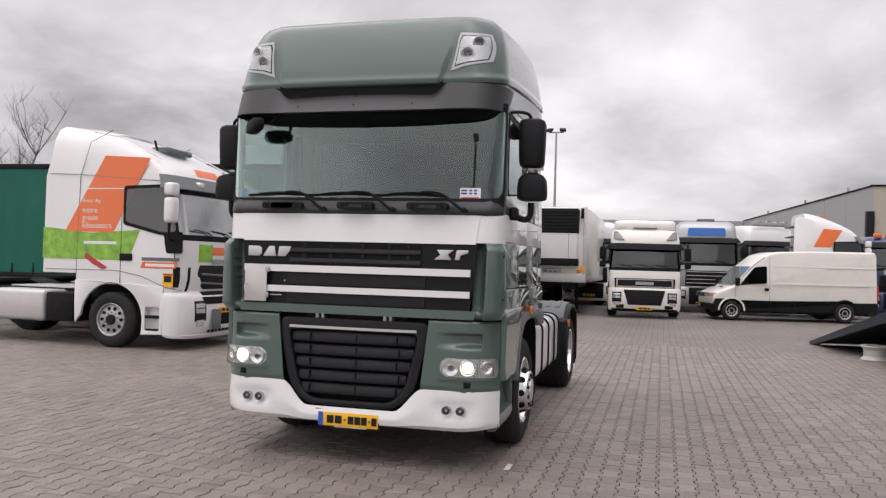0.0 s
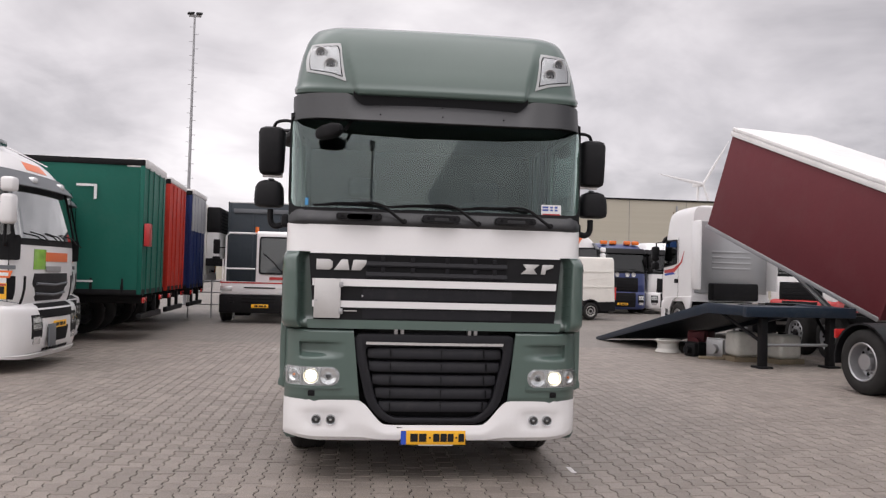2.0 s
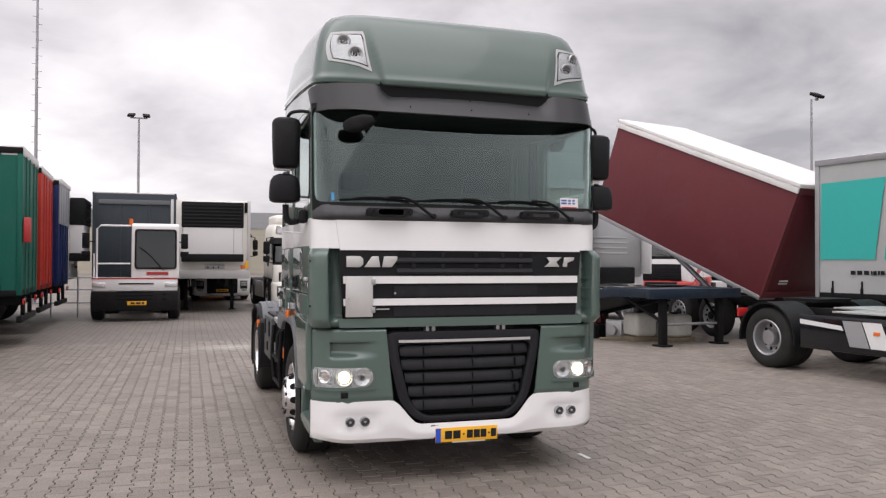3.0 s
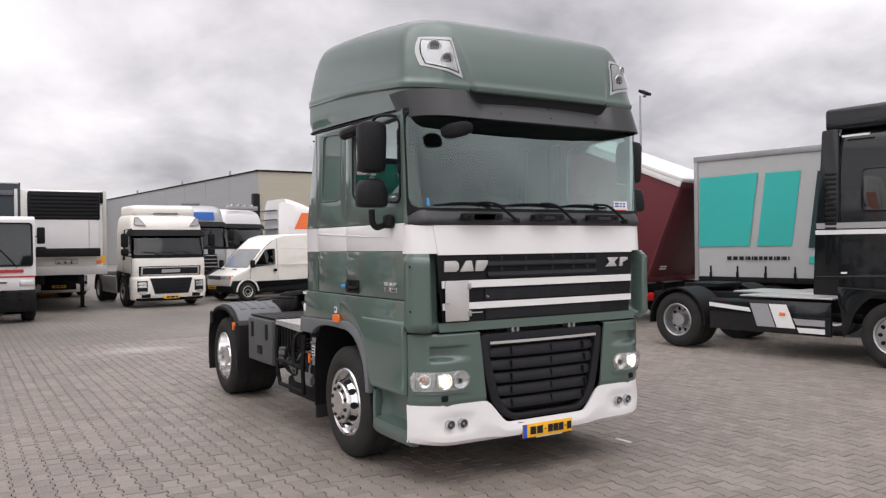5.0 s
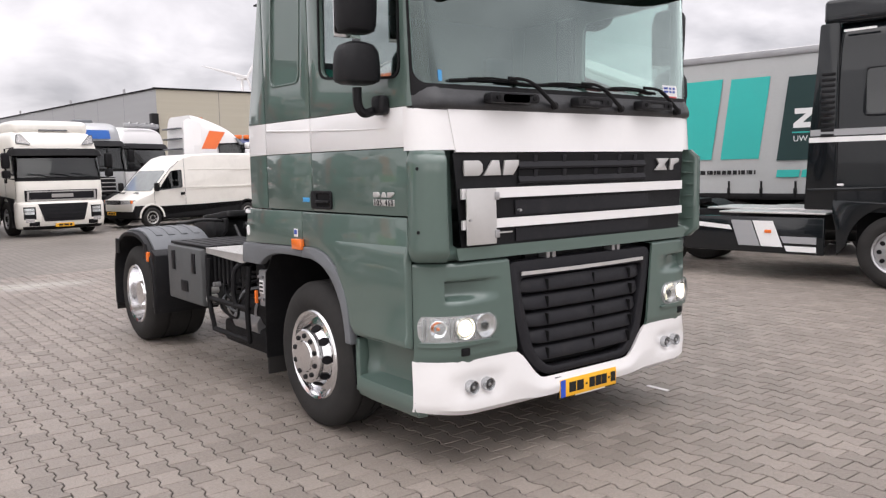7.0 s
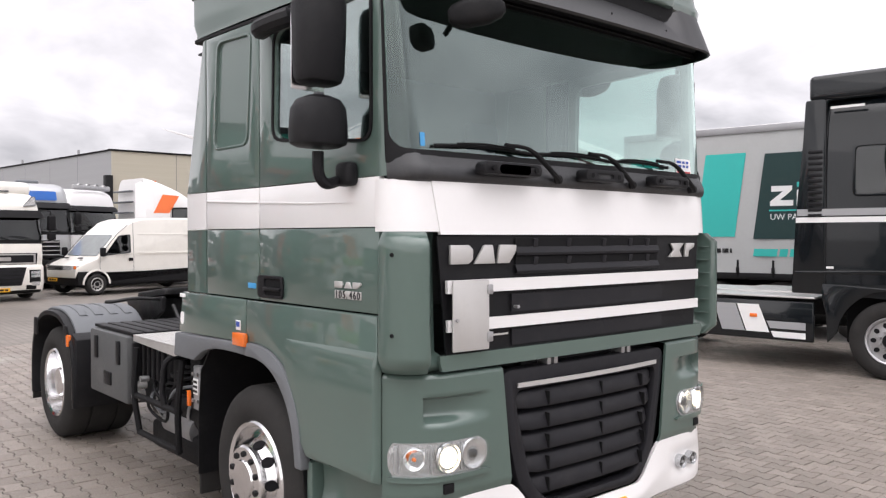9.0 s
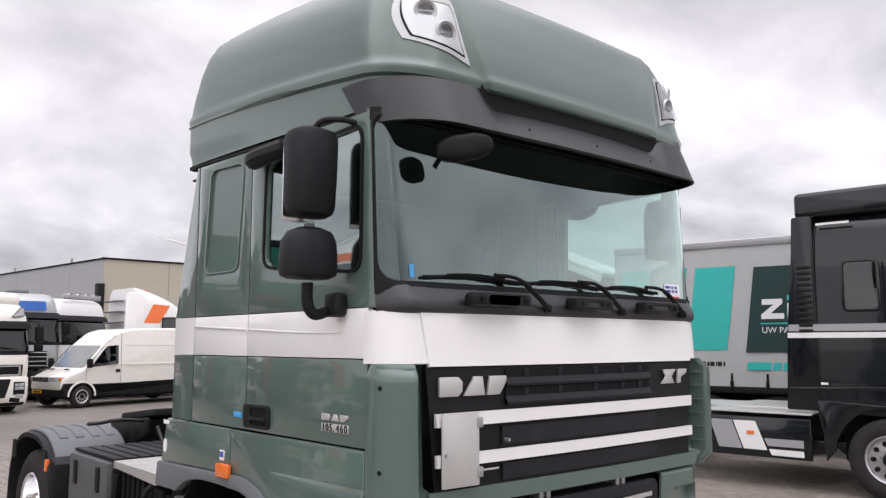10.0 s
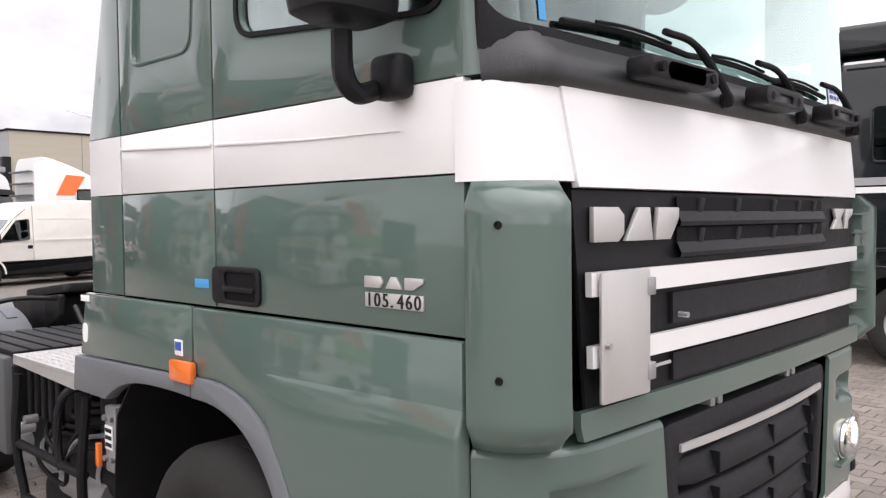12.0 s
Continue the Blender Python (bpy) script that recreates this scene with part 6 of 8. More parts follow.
for s in (-1, 1):
    a0 = lambda z, s=s: s * ax(inner(z), 1.0)
    part("lamp_corner", cab_patch(0.648, 1.2, 56, a0, s * 0.949, 56, 0.012, 0.015, lamp_dent), GREEN, truck, "green corner panel with a moulded hollow")
    top = [(ax(0.66, 1.0) + (0.949 - ax(0.66, 1.0)) * i / 16) for i in range(17)]
    part("corner_top", thicken(grid([[(x, y, z + e) for x, y, z in [cabpt(s * a, 1.2, o) for a in top]] for o, e in ((0.012, -0.002), (0.008, 0.009), (0.0, 0.017), (-0.09, 0.03))]), 0.008), GREEN, truck)
    # headlamp: housing, reflectors, lit bulb, clear cover
    def lamp(off, z0, z1, x0, x1, n=10, bow=0.0):
        rr = []
        for k in range(7):
            z = z0 + (z1 - z0) * k / 6
            pinch = 0.05 * abs(2 * k / 6 - 1) ** 3
            a0, a1 = ax(x0 + pinch, 0.85), ax(x1 - pinch * 0.25, 0.85)
            rr.append([cabpt(s * (a0 + (a1 - a0) * i / n), z, off + bow * math.sin(math.pi * k / 6)) for i in range(n + 1)])
        return grid(rr)
    hl = part("headlamp", thicken(lamp(0.0155, 0.775, 0.922, 0.765, 1.19), 0.01), LAMPBOWL, truck, "headlamp with a lit round bulb")
    part("cover", thicken(lamp(0.036, 0.778, 0.92, 0.77, 1.185, 10, 0.01), 0.003), CLEAR, hl)
    part("trim_lip", thicken(lamp(0.03, 0.752, 0.774, 0.75, 1.19), 0.02), GREEN, hl)
    px, py, pz = cabpt(s * ax(1.118, 0.85), 0.852, 0.018)
    turn = Matrix.Translation((px, py, pz)) @ Matrix.Rotation(radians(90 + s * 30), 4, "Z")
    part("indicator_bowl", lathe([(0.008, 0.016), (0.024, 0.01), (0.038, 0.0), (0.047, -0.008), (0.05, -0.006), (0.051, 0.004)], 28, None, turn), CHROME, hl)
    part("indicator", lathe([(0.0, -0.008), (0.007, -0.006), (0.011, 0.006)], 16, None, turn), AMBER, hl, "amber indicator bulb")
    for x, r, mt, nm in ((0.985, 0.046, HEADBULB, "lit_bulb"), (0.852, 0.022, SMOKED, "bulb_shield")):
        px, py, pz = cabpt(s * ax(x, 0.85), 0.85, 0.02)
        turn = Matrix.Translation((px, py, pz)) @ Matrix.Rotation(radians(90 + s * 4), 4, "Z")
        part("bowl", lathe([(r * 0.95, 0.004), (r + 0.008, 0.006), (0.06, -0.006), (0.066, -0.007), (0.07, 0.004)], 28, None, turn), CHROME, hl)
        part(nm, lathe([(0.0, -0.008), (r * 0.6, -0.007), (r * 0.92, -0.004), (r, 0.004)], 24, None, turn), mt, hl)
    for x in (0.918, 1.055, 1.165):
        part("lamp_rib", cab_patch(0.79, 0.908, 2, s * ax(x, 0.85), s * ax(x + 0.008, 0.85), 1, 0.021, 0.004), STEEL, hl)
    part("washer_jet", box(s * 0.985 - 0.028, s * 0.985 + 0.028, 0.018, 0.06, 0.69, 0.735, 0.006), MATTE, truck)

# near-black filler, coloured as the shade behind the openings
part("nose_core", box(-1.0, 1.0, 0.14, 0.3, 0.4, 1.3, 0.02), GAPSHADE, truck)
part("radiator", box(-0.45, 0.45, 0.1, 0.13, 1.18, 1.27, 0), DARKSTEEL, truck)
for x in (-0.32, -0.27, 0.28, 0.33):
    part("hinge_arm", box(x - 0.015, x + 0.015, 0.03, 0.12, 1.19, 1.27, 0.005), STEEL, truck)

# lower grille
go = rounded([(-0.66, 1.195), (0.66, 1.195), (0.645, 1.03), (0.55, 0.63), (0.4, 0.475), (-0.4, 0.475), (-0.55, 0.63), (-0.645, 1.03)], 0.15, 7)
gi = rounded([(-0.565, 1.09), (0.565, 1.09), (0.55, 0.98), (0.465, 0.64), (0.35, 0.525), (-0.35, 0.525), (-0.465, 0.64), (-0.55, 0.98)], 0.11, 7)
lg = part("lower_grille", plate(go, [gi], lambda x, z: (x, -0.005 + 0.04 * (x / 0.7) ** 2, z), (0, 0.08, 0), 0.016), GRILLE, truck, "black plastic lower grille frame")
# near-black sheet colours the shaded depth behind the slats
part("grille_back", plate(gi, [], fronty(0.095), (0, 0.01, 0)), GAPSHADE, lg)
part("bright_bar", thicken(grid([[(x, -0.014 + 0.04 * (x / 0.7) ** 2, z) for x in [i * 0.07 for i in range(-8, 9)]] for z in (1.107, 1.128)]), 0.012), ALU, lg, "thin bright bar")
for k in range(5):
    z = 1.035 - k * 0.106
    w = 0.545 - max(0, 0.98 - z) * 0.27
    sec = [(0.035, 0.05), (-0.012, 0.047), (-0.03, 0.038), (-0.05, -0.026), (-0.044, -0.038), (0.035, -0.046)]
    rr = []
    for i in range(17):
        x = -w + 2 * w * i / 16
        e = 1 - 0.55 * smooth((abs(x) - w + 0.05) / 0.05)
        rr.append([(x, y * e + 0.03 * (x / 0.6) ** 2 + 0.042, z + zz * (0.75 + 0.25 * e)) for y, zz in sec])
    sl = grid(rr)
    bmesh.ops.holes_fill(sl, edges=[e for e in sl.edges if e.is_boundary])
    so = part("grille_slat", sl, GRILLE, lg, "", None, 50)
    for x in ((-0.36, 0.05, 0.4) if k % 2 == 0 else (-0.36, 0.05, 0.42)):
        part("slat_joint", box(x - 0.003, x + 0.003, -0.008, 0.05, z - 0.03, z + 0.035, 0), GAPSHADE, so)

# upper grille
edge = lambda z: ax(0.99 + 0.04 * (z - 1.3) / 0.52)
part("grille_panel", cab_patch(1.3, 1.825, 4, lambda z: -edge(z), edge, 30, 0.0, 0.01), PLASTIC, truck, "black upper grille panel")
part("lower_lip", cab_patch(1.232, 1.302, 2, -ax(1.04), ax(1.04), 30, 0.022, 0.02), GREEN, truck, "green grille sill")
for z0, z1 in ((1.572, 1.63), (1.402, 1.455)):
    part("white_bar", cab_patch(z0, z1, 2, -ax(1.0), ax(0.99), 30, 0.028, 0.018), WHITE, truck, "white grille bar")
for z0, z1 in ((1.47, 1.555), (1.315, 1.39)):
    part("grille_insert", cab_patch(z0, z1, 2, -ax(0.6), ax(0.62), 20, 0.012, 0.01), GRILLE, truck)
for z in (1.65, 1.735):
    # slots drawn as near-black strips, their shade put into the colour
    part("vent_slot", cab_patch(z + 0.035, z + 0.08, 2, -ax(0.57), ax(0.57), 20, 0.006, 0.004), GAPSHADE, truck)
    vane = []
    for dz, o in ((-0.004, 0.004), (0.0, 0.022), (0.012, 0.025), (0.04, 0.012), (0.042, 0.006)):
        vane.append([cabpt(ax(-0.575 + 1.15 * i / 20), z + dz, o) for i in range(21)])
    part("vent_vane", grid(vane), GRILLE, truck)
    for x in (-0.44, -0.2, 0.08, 0.31, 0.47):
        px, py, pz = cabpt(ax(x), z + 0.04, 0.0)
        part("vent_web", plate([(py - 0.012, z + 0.03), (py - 0.022, z + 0.078), (py, z + 0.08), (py, z + 0.03)], [], side(px - 0.016), (0.032, 0, 0), 0.004), GRILLE, truck)
# emblems as plain bright shapes
for sh in ([(-0.975, 1.7), (-0.975, 1.785), (-0.87, 1.785), (-0.845, 1.765), (-0.845, 1.72), (-0.87, 1.7)], [(-0.835, 1.7), (-0.775, 1.785), (-0.725, 1.785), (-0.71, 1.7)], [(-0.695, 1.7), (-0.68, 1.785), (-0.575, 1.785), (-0.575, 1.755), (-0.62, 1.7)]):
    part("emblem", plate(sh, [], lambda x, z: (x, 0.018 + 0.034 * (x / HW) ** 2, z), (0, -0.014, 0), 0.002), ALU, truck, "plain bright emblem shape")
for sh in ([(0.69, 1.705), (0.74, 1.745), (0.71, 1.785), (0.76, 1.785), (0.85, 1.785), (0.8, 1.745), (0.83, 1.705), (0.78, 1.705)], [(0.86, 1.705), (0.875, 1.785), (0.97, 1.785), (0.965, 1.76), (0.905, 1.74), (0.9, 1.705)]):
    part("emblem", plate(sh, [], lambda x, z: (x, 0.018 + 0.034 * (x / HW) ** 2, z), (0, -0.014, 0), 0.003), ALU, truck, "plain bright emblem shape")
fl = part("flap", plate(rrect(-0.985, -0.775, 1.315, 1.63, 0.008), [], lambda x, z: (x, -0.004 - 0.05 * (x + 0.775), z), (0, -0.008, 0), 0.002), ALU, truck, "bare aluminium flap on the grille")
for z in (1.37, 1.585):
    part("hinge", box(-0.787, -0.755, -0.018, 0.004, z - 0.022, z + 0.022, 0.003), STEEL, fl)
part("catch", rod([(-0.965, 0.0, 1.455), (-0.965, -0.014, 1.455)], 0.008), STEEL, fl)
part("bolt", rod([(-0.6, 0.0, 1.497), (-0.6, -0.028, 1.497)], 0.008), STEEL, truck)
part("scuff", box(-0.745, -0.64, 0.002, 0.006, 1.37, 1.378, 0), ALU, truck)

# white band across the nose and its corner pieces
part("nose_band", cab_patch(1.832, 2.066, 6, -ax(1.018), ax(1.018), 40, 0.014, 0.02), WHITE, truck, "white bonnet panel")
for s in (-1, 1):
    part("corner_band", cab_patch(1.845, 2.074, 6, s * ax(1.026, 1.95), s * 1.0, 14, 0.006, 0.02), WHITE, truck, "white corner piece")
    # wind deflectors on the corners
    plan = curve_pts([(1.205, 0.2, 0), (1.232, 0.203, 0), (1.246, 0.195, 0), (1.25, 0.17, 0), (1.249, 0.135, 0), (1.24, 0.09, 0), (1.225, 0.05, 0), (1.2, 0.016, 0), (1.17, -0.006, 0), (1.14, -0.017, 0), (1.12, -0.013, 0), (1.108, 0.004, 0), (1.1, 0.05, 0), (1.085, 0.1, 0), (1.05, 0.125, 0), (0.985, 0.125, 0)], 3)
    tip = min(range(len(plan)), key=lambda i: plan[i].y)
    rr = []
    for k in range(25):
        f = k / 24
        g = smooth(min(f, 1 - f) / 0.09)
        shelf = 1 - smooth((f - 0.06) / 0.07)
        r = []
        for i, p in enumerate(plan):
            x, y = p.x, p.y
            if i > tip:
                x += 0.016 * f
                y += (min(y, 0.024) - y) * shelf
            r.append((s * (x - 0.022 * (1 - g)), y + 0.05 * (1 - g) * smooth((0.2 - y) / 0.2), 1.232 + 0.612 * f))
        rr.append(r)
    for r in (rr[0], rr[-1]):
        cap = [(x - s * 0.09, y + 0.07, z) if i <= tip else (x, y + 0.02, z) for i, (x, y, z) in enumerate(r)]
        rr = [cap] + rr if r is rr[0] else rr + [cap]
    wing = part("wind_deflector", grid(rr), GREEN, truck, "green hollow air scoop on the cab corner", None, 70)
    for z in (1.36, 1.44, 1.52, 1.6, 1.68, 1.76):
        part("inner_rib", plate([(1.07, 0.12), (1.08, 0.06), (1.105, 0.012), (1.115, 0.03), (1.115, 0.12)], [], lambda x, y, z=z: (s * x, y, z), (0, 0, 0.006)), GREEN, wing)
    for z in (1.4, 1.745):
        part("bolt", lathe([(0.0, -0.001), (0.005, -0.001), (0.006, -0.004), (0.009, -0.004), (0.011, 0.004)], 12, None, Matrix.Translation((s * 1.243, 0.1, z)) @ Matrix.Rotation(radians(180 - 16 if s > 0 else 16), 4, "Z")), MATTE, wing)

# cowl, windscreen, pillars
cowl = []
for z, o in ((2.06, 0.0), (2.066, 0.014), (2.074, 0.026), (2.09, 0.036), (2.115, 0.038), (2.14, 0.03), (2.165, 0.016), (2.195, 0.004)):
    cowl.append([cabpt(0.944 * (-1 + i / 24), z, o * (1 - 0.7 * smooth((abs(-1 + i / 24) - 0.86) / 0.12))) for i in range(49)])
part("cowl", grid(cowl), COWL, truck, "black moulded plastic cowl under the windscreen", None, 40)
ws = part("windscreen", cab_patch(2.185, 2.945, 10, -0.93, 0.93, 40, 0.0, 0.0), WINDSCREEN, truck, "green-tinted windscreen")
ws.visible_shadow = False
part("screen_header", cab_patch(2.93, 2.985, 2, -0.96, 0.96, 40, 0.006, 0.02), MATTE, truck)


def oval_rect(a1, z0, z1, ra, rz):
    """A closed outline on the screen: many points a side, with round corners."""
    pts = []
    for ca, cz, t0 in ((a1 - ra, z1 - rz, 0), (-a1 + ra, z1 - rz, 90), (-a1 + ra, z0 + rz, 180), (a1 - ra, z0 + rz, 270)):
        pts += [(ca + ra * math.cos(radians(t0 + 15 * k)), cz + rz * math.sin(radians(t0 + 15 * k))) for k in range(7)]
        t1 = radians(t0 + 90)
        n2 = {0: (-a1 + ra, z1), 90: (-a1, z0 + rz), 180: (a1 - ra, z0), 270: (a1, z1 - rz)}[t0]
        p = pts[-1]
        pts += [(p[0] + (n2[0] - p[0]) * k / 24, p[1] + (n2[1] - p[1]) * k / 24) for k in range(1, 24)]
    return pts


part("screen_seal", thicken(grid([[cabpt(a, z, o) for a, z in oval_rect(*q)] for q, o in (((0.947, 2.13, 2.96, 0.02, 0.02), 0.008), ((0.938, 2.19, 2.95, 0.07, 0.075), 0.012), ((0.929, 2.205, 2.945, 0.08, 0.085), 0.006))], True), 0.004), MATTE, truck, "black screen surround with round corners")
for s in (-1, 1):
    part("pillar", cab_patch(2.088, 2.985, 10, s * 0.943, s * 1.0, 8, 0.0, 0.03), GREEN, truck)
for x0, x1 in ((-0.83, -0.46), (-0.14, 0.17), (0.46, 0.8)):
    h = part("cowl_handle", plate(rrect(x0, x1, 2.103, 2.162, 0.025), [rrect(x0 + 0.1, x1 - 0.09, 2.118, 2.142, 0.011)], lambda x, z: (x, -0.055 + 0.03 * (x / HW) ** 2, z), (0, 0.07, 0), 0.012), PLASTIC, truck, "black moulded grab handle on the cowl")
    part("handle_plate", box(x0 + 0.09, x1 - 0.08, -0.046 + 0.03 * ((x0 + x1) / 2 / HW) ** 2, 0.02, 2.112, 2.15, 0.004), COWL, h)
    # near-black discs stand for the shaded holes at both handle ends
    for x in (x0 + 0.05, x1 - 0.045):
        part("rubber_cap", rod([(x, -0.03, 2.132), (x, -0.056, 2.132)], 0.013, 12), GAPSHADE, h)
for px, b0, b1 in ((-0.28, -1.02, -0.42), (0.33, -0.42, 0.22), (0.93, 0.16, 0.76)):
    wz = lambda x, z, o: cabpt(ax(x, z), z, o)
    arm = part("wiper", rod(curve_pts([(px, 0.005, 2.095), (px - 0.05, -0.005, 2.13), (px - 0.2, 0.01, 2.235), (px - 0.36, 0.02, 2.25)], 5), [0.016] * 4 + [0.013] * 6 + [0.01] * 6, 8), MATTE, truck)
    part("blade", rod([wz(b0 + (b1 - b0) * i / 8, 2.225 + 0.012 * math.sin(i * 0.4), 0.016) for i in range(9)], 0.009, 6), MATTE, arm)
    part("blade_spine", rod([wz(b0 + (b1 - b0) * (0.2 + i * 0.075), 2.24 + 0.008 * math.sin(i * 0.4), 0.03) for i in range(9)], 0.005, 5), MATTE, arm)
    part("pivot", rod([(px, 0.06, 2.1), (px, 0.0, 2.105)], 0.022, 10), MATTE, arm)

# kerb mirror under the visor
kb = pod(0, 0, -0.125, 0.125, ((0, 0.025, 0.025), (0.08, 0.045, 0.042), (0.3, 0.06, 0.052), (0.7, 0.058, 0.05), (0.92, 0.04, 0.038), (1, 0.02, 0.02)))
km = part("kerb_mirror", kb, MATTE, truck, "black kerb mirror hung under the visor", Matrix.Translation((-0.9, -0.06, 2.8)) @ Matrix.Rotation(radians(-38), 4, "Z") @ Matrix.Rotation(radians(-10), 4, "Y") @ Matrix.Rotation(radians(90), 4, "Y"))
part("mirror_arm", rod([(-0.78, -0.03, 2.82), (-0.72, 0.03, 2.92)], 0.014), MATTE, truck)

# sun visor round the brow
rows = []
for k in range(6):
    f = k / 5
    r = []
    for i in range(65):
        a = -1 + 2 * i / 64
        x, y = wrap(a, 1.21 + 0.012 * f, -0.125 + 0.095 * f, 0.33, 0.1)
        zt = 3.068 + 0.062 * smooth((abs(x) - 0.62) / 0.16)
        zb = 2.895 + 0.02 * (abs(x) / 1.2) ** 2
        r.append((x, y + (0.045 * f if abs(x) < 0.62 else 0.045 * f * (1 - smooth((abs(x) - 0.62) / 0.16))), zb + (zt - zb) * f))
    x = r[0][0]
    r.insert(0, (x, r[0][1] + 0.1 * (0.4 + 0.6 * f), r[0][2]))
    r.append((-x, r[-1][1] + 0.1 * (0.4 + 0.6 * f), r[-1][2]))
    rows.append(r)
vis = part("sun_visor", thicken(grid(rows), 0.015), VISOR, truck, "black wrap-round sun visor")
for x in (-0.5, 0.0, 0.5):
    for z, y in ((2.95, -0.098), (3.03, -0.06)):
        part("bolt", lathe([(0.0, -0.005), (0.004, -0.004), (0.007, 0.0)], 10, None, Matrix.Translation((x, y + 0.085 * (x / 1.2) ** 2, z)) @ Matrix.Rotation(radians(90), 4, "Z")), DARKSTEEL, vis)
part("recess", thicken(grid([[(x, 0.0 + 0.03 * (x / 0.9) ** 2, z) for x in [i * 0.08 for i in range(-9, 10)]] for z in (3.03, 3.15)]), 0.006), GAPSHADE, truck)

# high roof: height in front and behind, front, back, half width, corner in front and behind
ROOF = [(2.985, 3.045, 0.05, 2.205, 1.195, 0.2, 0.06), (3.105, 3.27, 0.035, 2.225, 1.188, 0.26, 0.06), (3.118, 3.285, 0.03, 2.226, 1.188, 0.26, 0.06), (3.13, 3.3, 0.008, 2.23, 1.21, 0.28, 0.06), (3.165, 3.335, 0.0, 2.23, 1.214, 0.28, 0.06),
        (3.2, 3.375, 0.012, 2.23, 1.2, 0.29, 0.07), (3.3, 3.47, 0.028, 2.228, 1.189, 0.3, 0.08), (3.45, 3.63, 0.06, 2.22, 1.16, 0.31, 0.1), (3.56, 3.755, 0.092, 2.21, 1.125, 0.31, 0.12), (3.63, 3.835, 0.122, 2.195, 1.085, 0.3, 0.14),
        (3.668, 3.875, 0.15, 2.17, 1.045, 0.28, 0.16), (3.693, 3.898, 0.195, 2.13, 0.985, 0.26, 0.18), (3.71, 3.912, 0.28, 2.05, 0.88, 0.24, 0.2), (3.722, 3.92, 0.48, 1.9, 0.68, 0.2, 0.2), (3.73, 3.925, 0.85, 1.5, 0.35, 0.15, 0.12)]


def roof_rise(y, z, zr):
    """The roof climbs towards its back, faster at first."""
    u = max(0.0, min(1.0, y / 2.2))
    return z + (zr - z) * (1 - (1 - u) ** 1.7)


def roof_front(a, z, off=0.0):
    zr, yf, yb, hw, rf, rb = lin(ROOF, z)
    x, y = wrap(a, hw + off, yf - off, rf + off, 0.05)
    return (x, y, roof_rise(y, z, zr))


def roof_ring(z):
    zr, yf, yb, hw, rf, rb = lin(ROOF, z)
    pts = []
    edge = 0.69 + 0.29 * (z - 3.12)
    for i in range(161):
        x, y = wrap(-1 + i / 80, hw, yf, rf, 0.05)
        inside = smooth((edge + 0.012 - abs(x)) / 0.024)
        if z > 3.09:
            y -= inside * (0.03 * smooth((3.74 - z) / 0.6) if z > 3.112 else -0.05)
        pts.append((x, y, z))
    y0 = pts[-1][1]
    for i in range(1, 15):
        pts.append((hw, y0 + (yb - rb - y0) * i / 14, z))
    for i in range(1, 7):
        th = radians(90 * i / 6)
        pts.append((hw - rb + rb * math.cos(th), yb - rb + rb * math.sin(th), z))
    ring = pts + [(-x, y, z) for x, y, z in pts[161:]][::-1]
    out = []
    for x, y, zz in ring:
        # the sunk strip under the side crease runs out towards the back
        if 3.0 < z < 3.125 and y > 0.5 and abs(x) > hw - 0.05:
            x += math.copysign(0.018 * smooth((y - 0.9) / 1.2), x)
        out.append((x, y, roof_rise(y, zz, zr)))
    return out


zs = [2.985, 3.0, 3.03, 3.06, 3.09, 3.105, 3.112, 3.118, 3.124, 3.13, 3.14, 3.152, 3.165, 3.175, 3.185, 3.2, 3.22, 3.25, 3.3, 3.35, 3.4, 3.45, 3.5, 3.56, 3.6, 3.63, 3.65, 3.668, 3.682, 3.693, 3.702, 3.71, 3.717, 3.722, 3.73]
rf = grid([roof_ring(z) for z in zs], True)
rf.verts.ensure_lookup_table()
bmesh.ops.holes_fill(rf, edges=[e for e in rf.edges if e.is_boundary and min(v.co.z for v in e.verts) > 3.6])
part("high_roof", rf, GREEN, truck, "tall green roof cap with a side crease", None, 50)
part("roof_gutter", plate([(x, y) for x, y, z in roof_ring(2.99)][::3], [], lambda x, y: (x * 1.012, y, 2.962 + 0.06 * max(0.0, y) / 2.2), (0, 0, 0.016)), MATTE, truck)
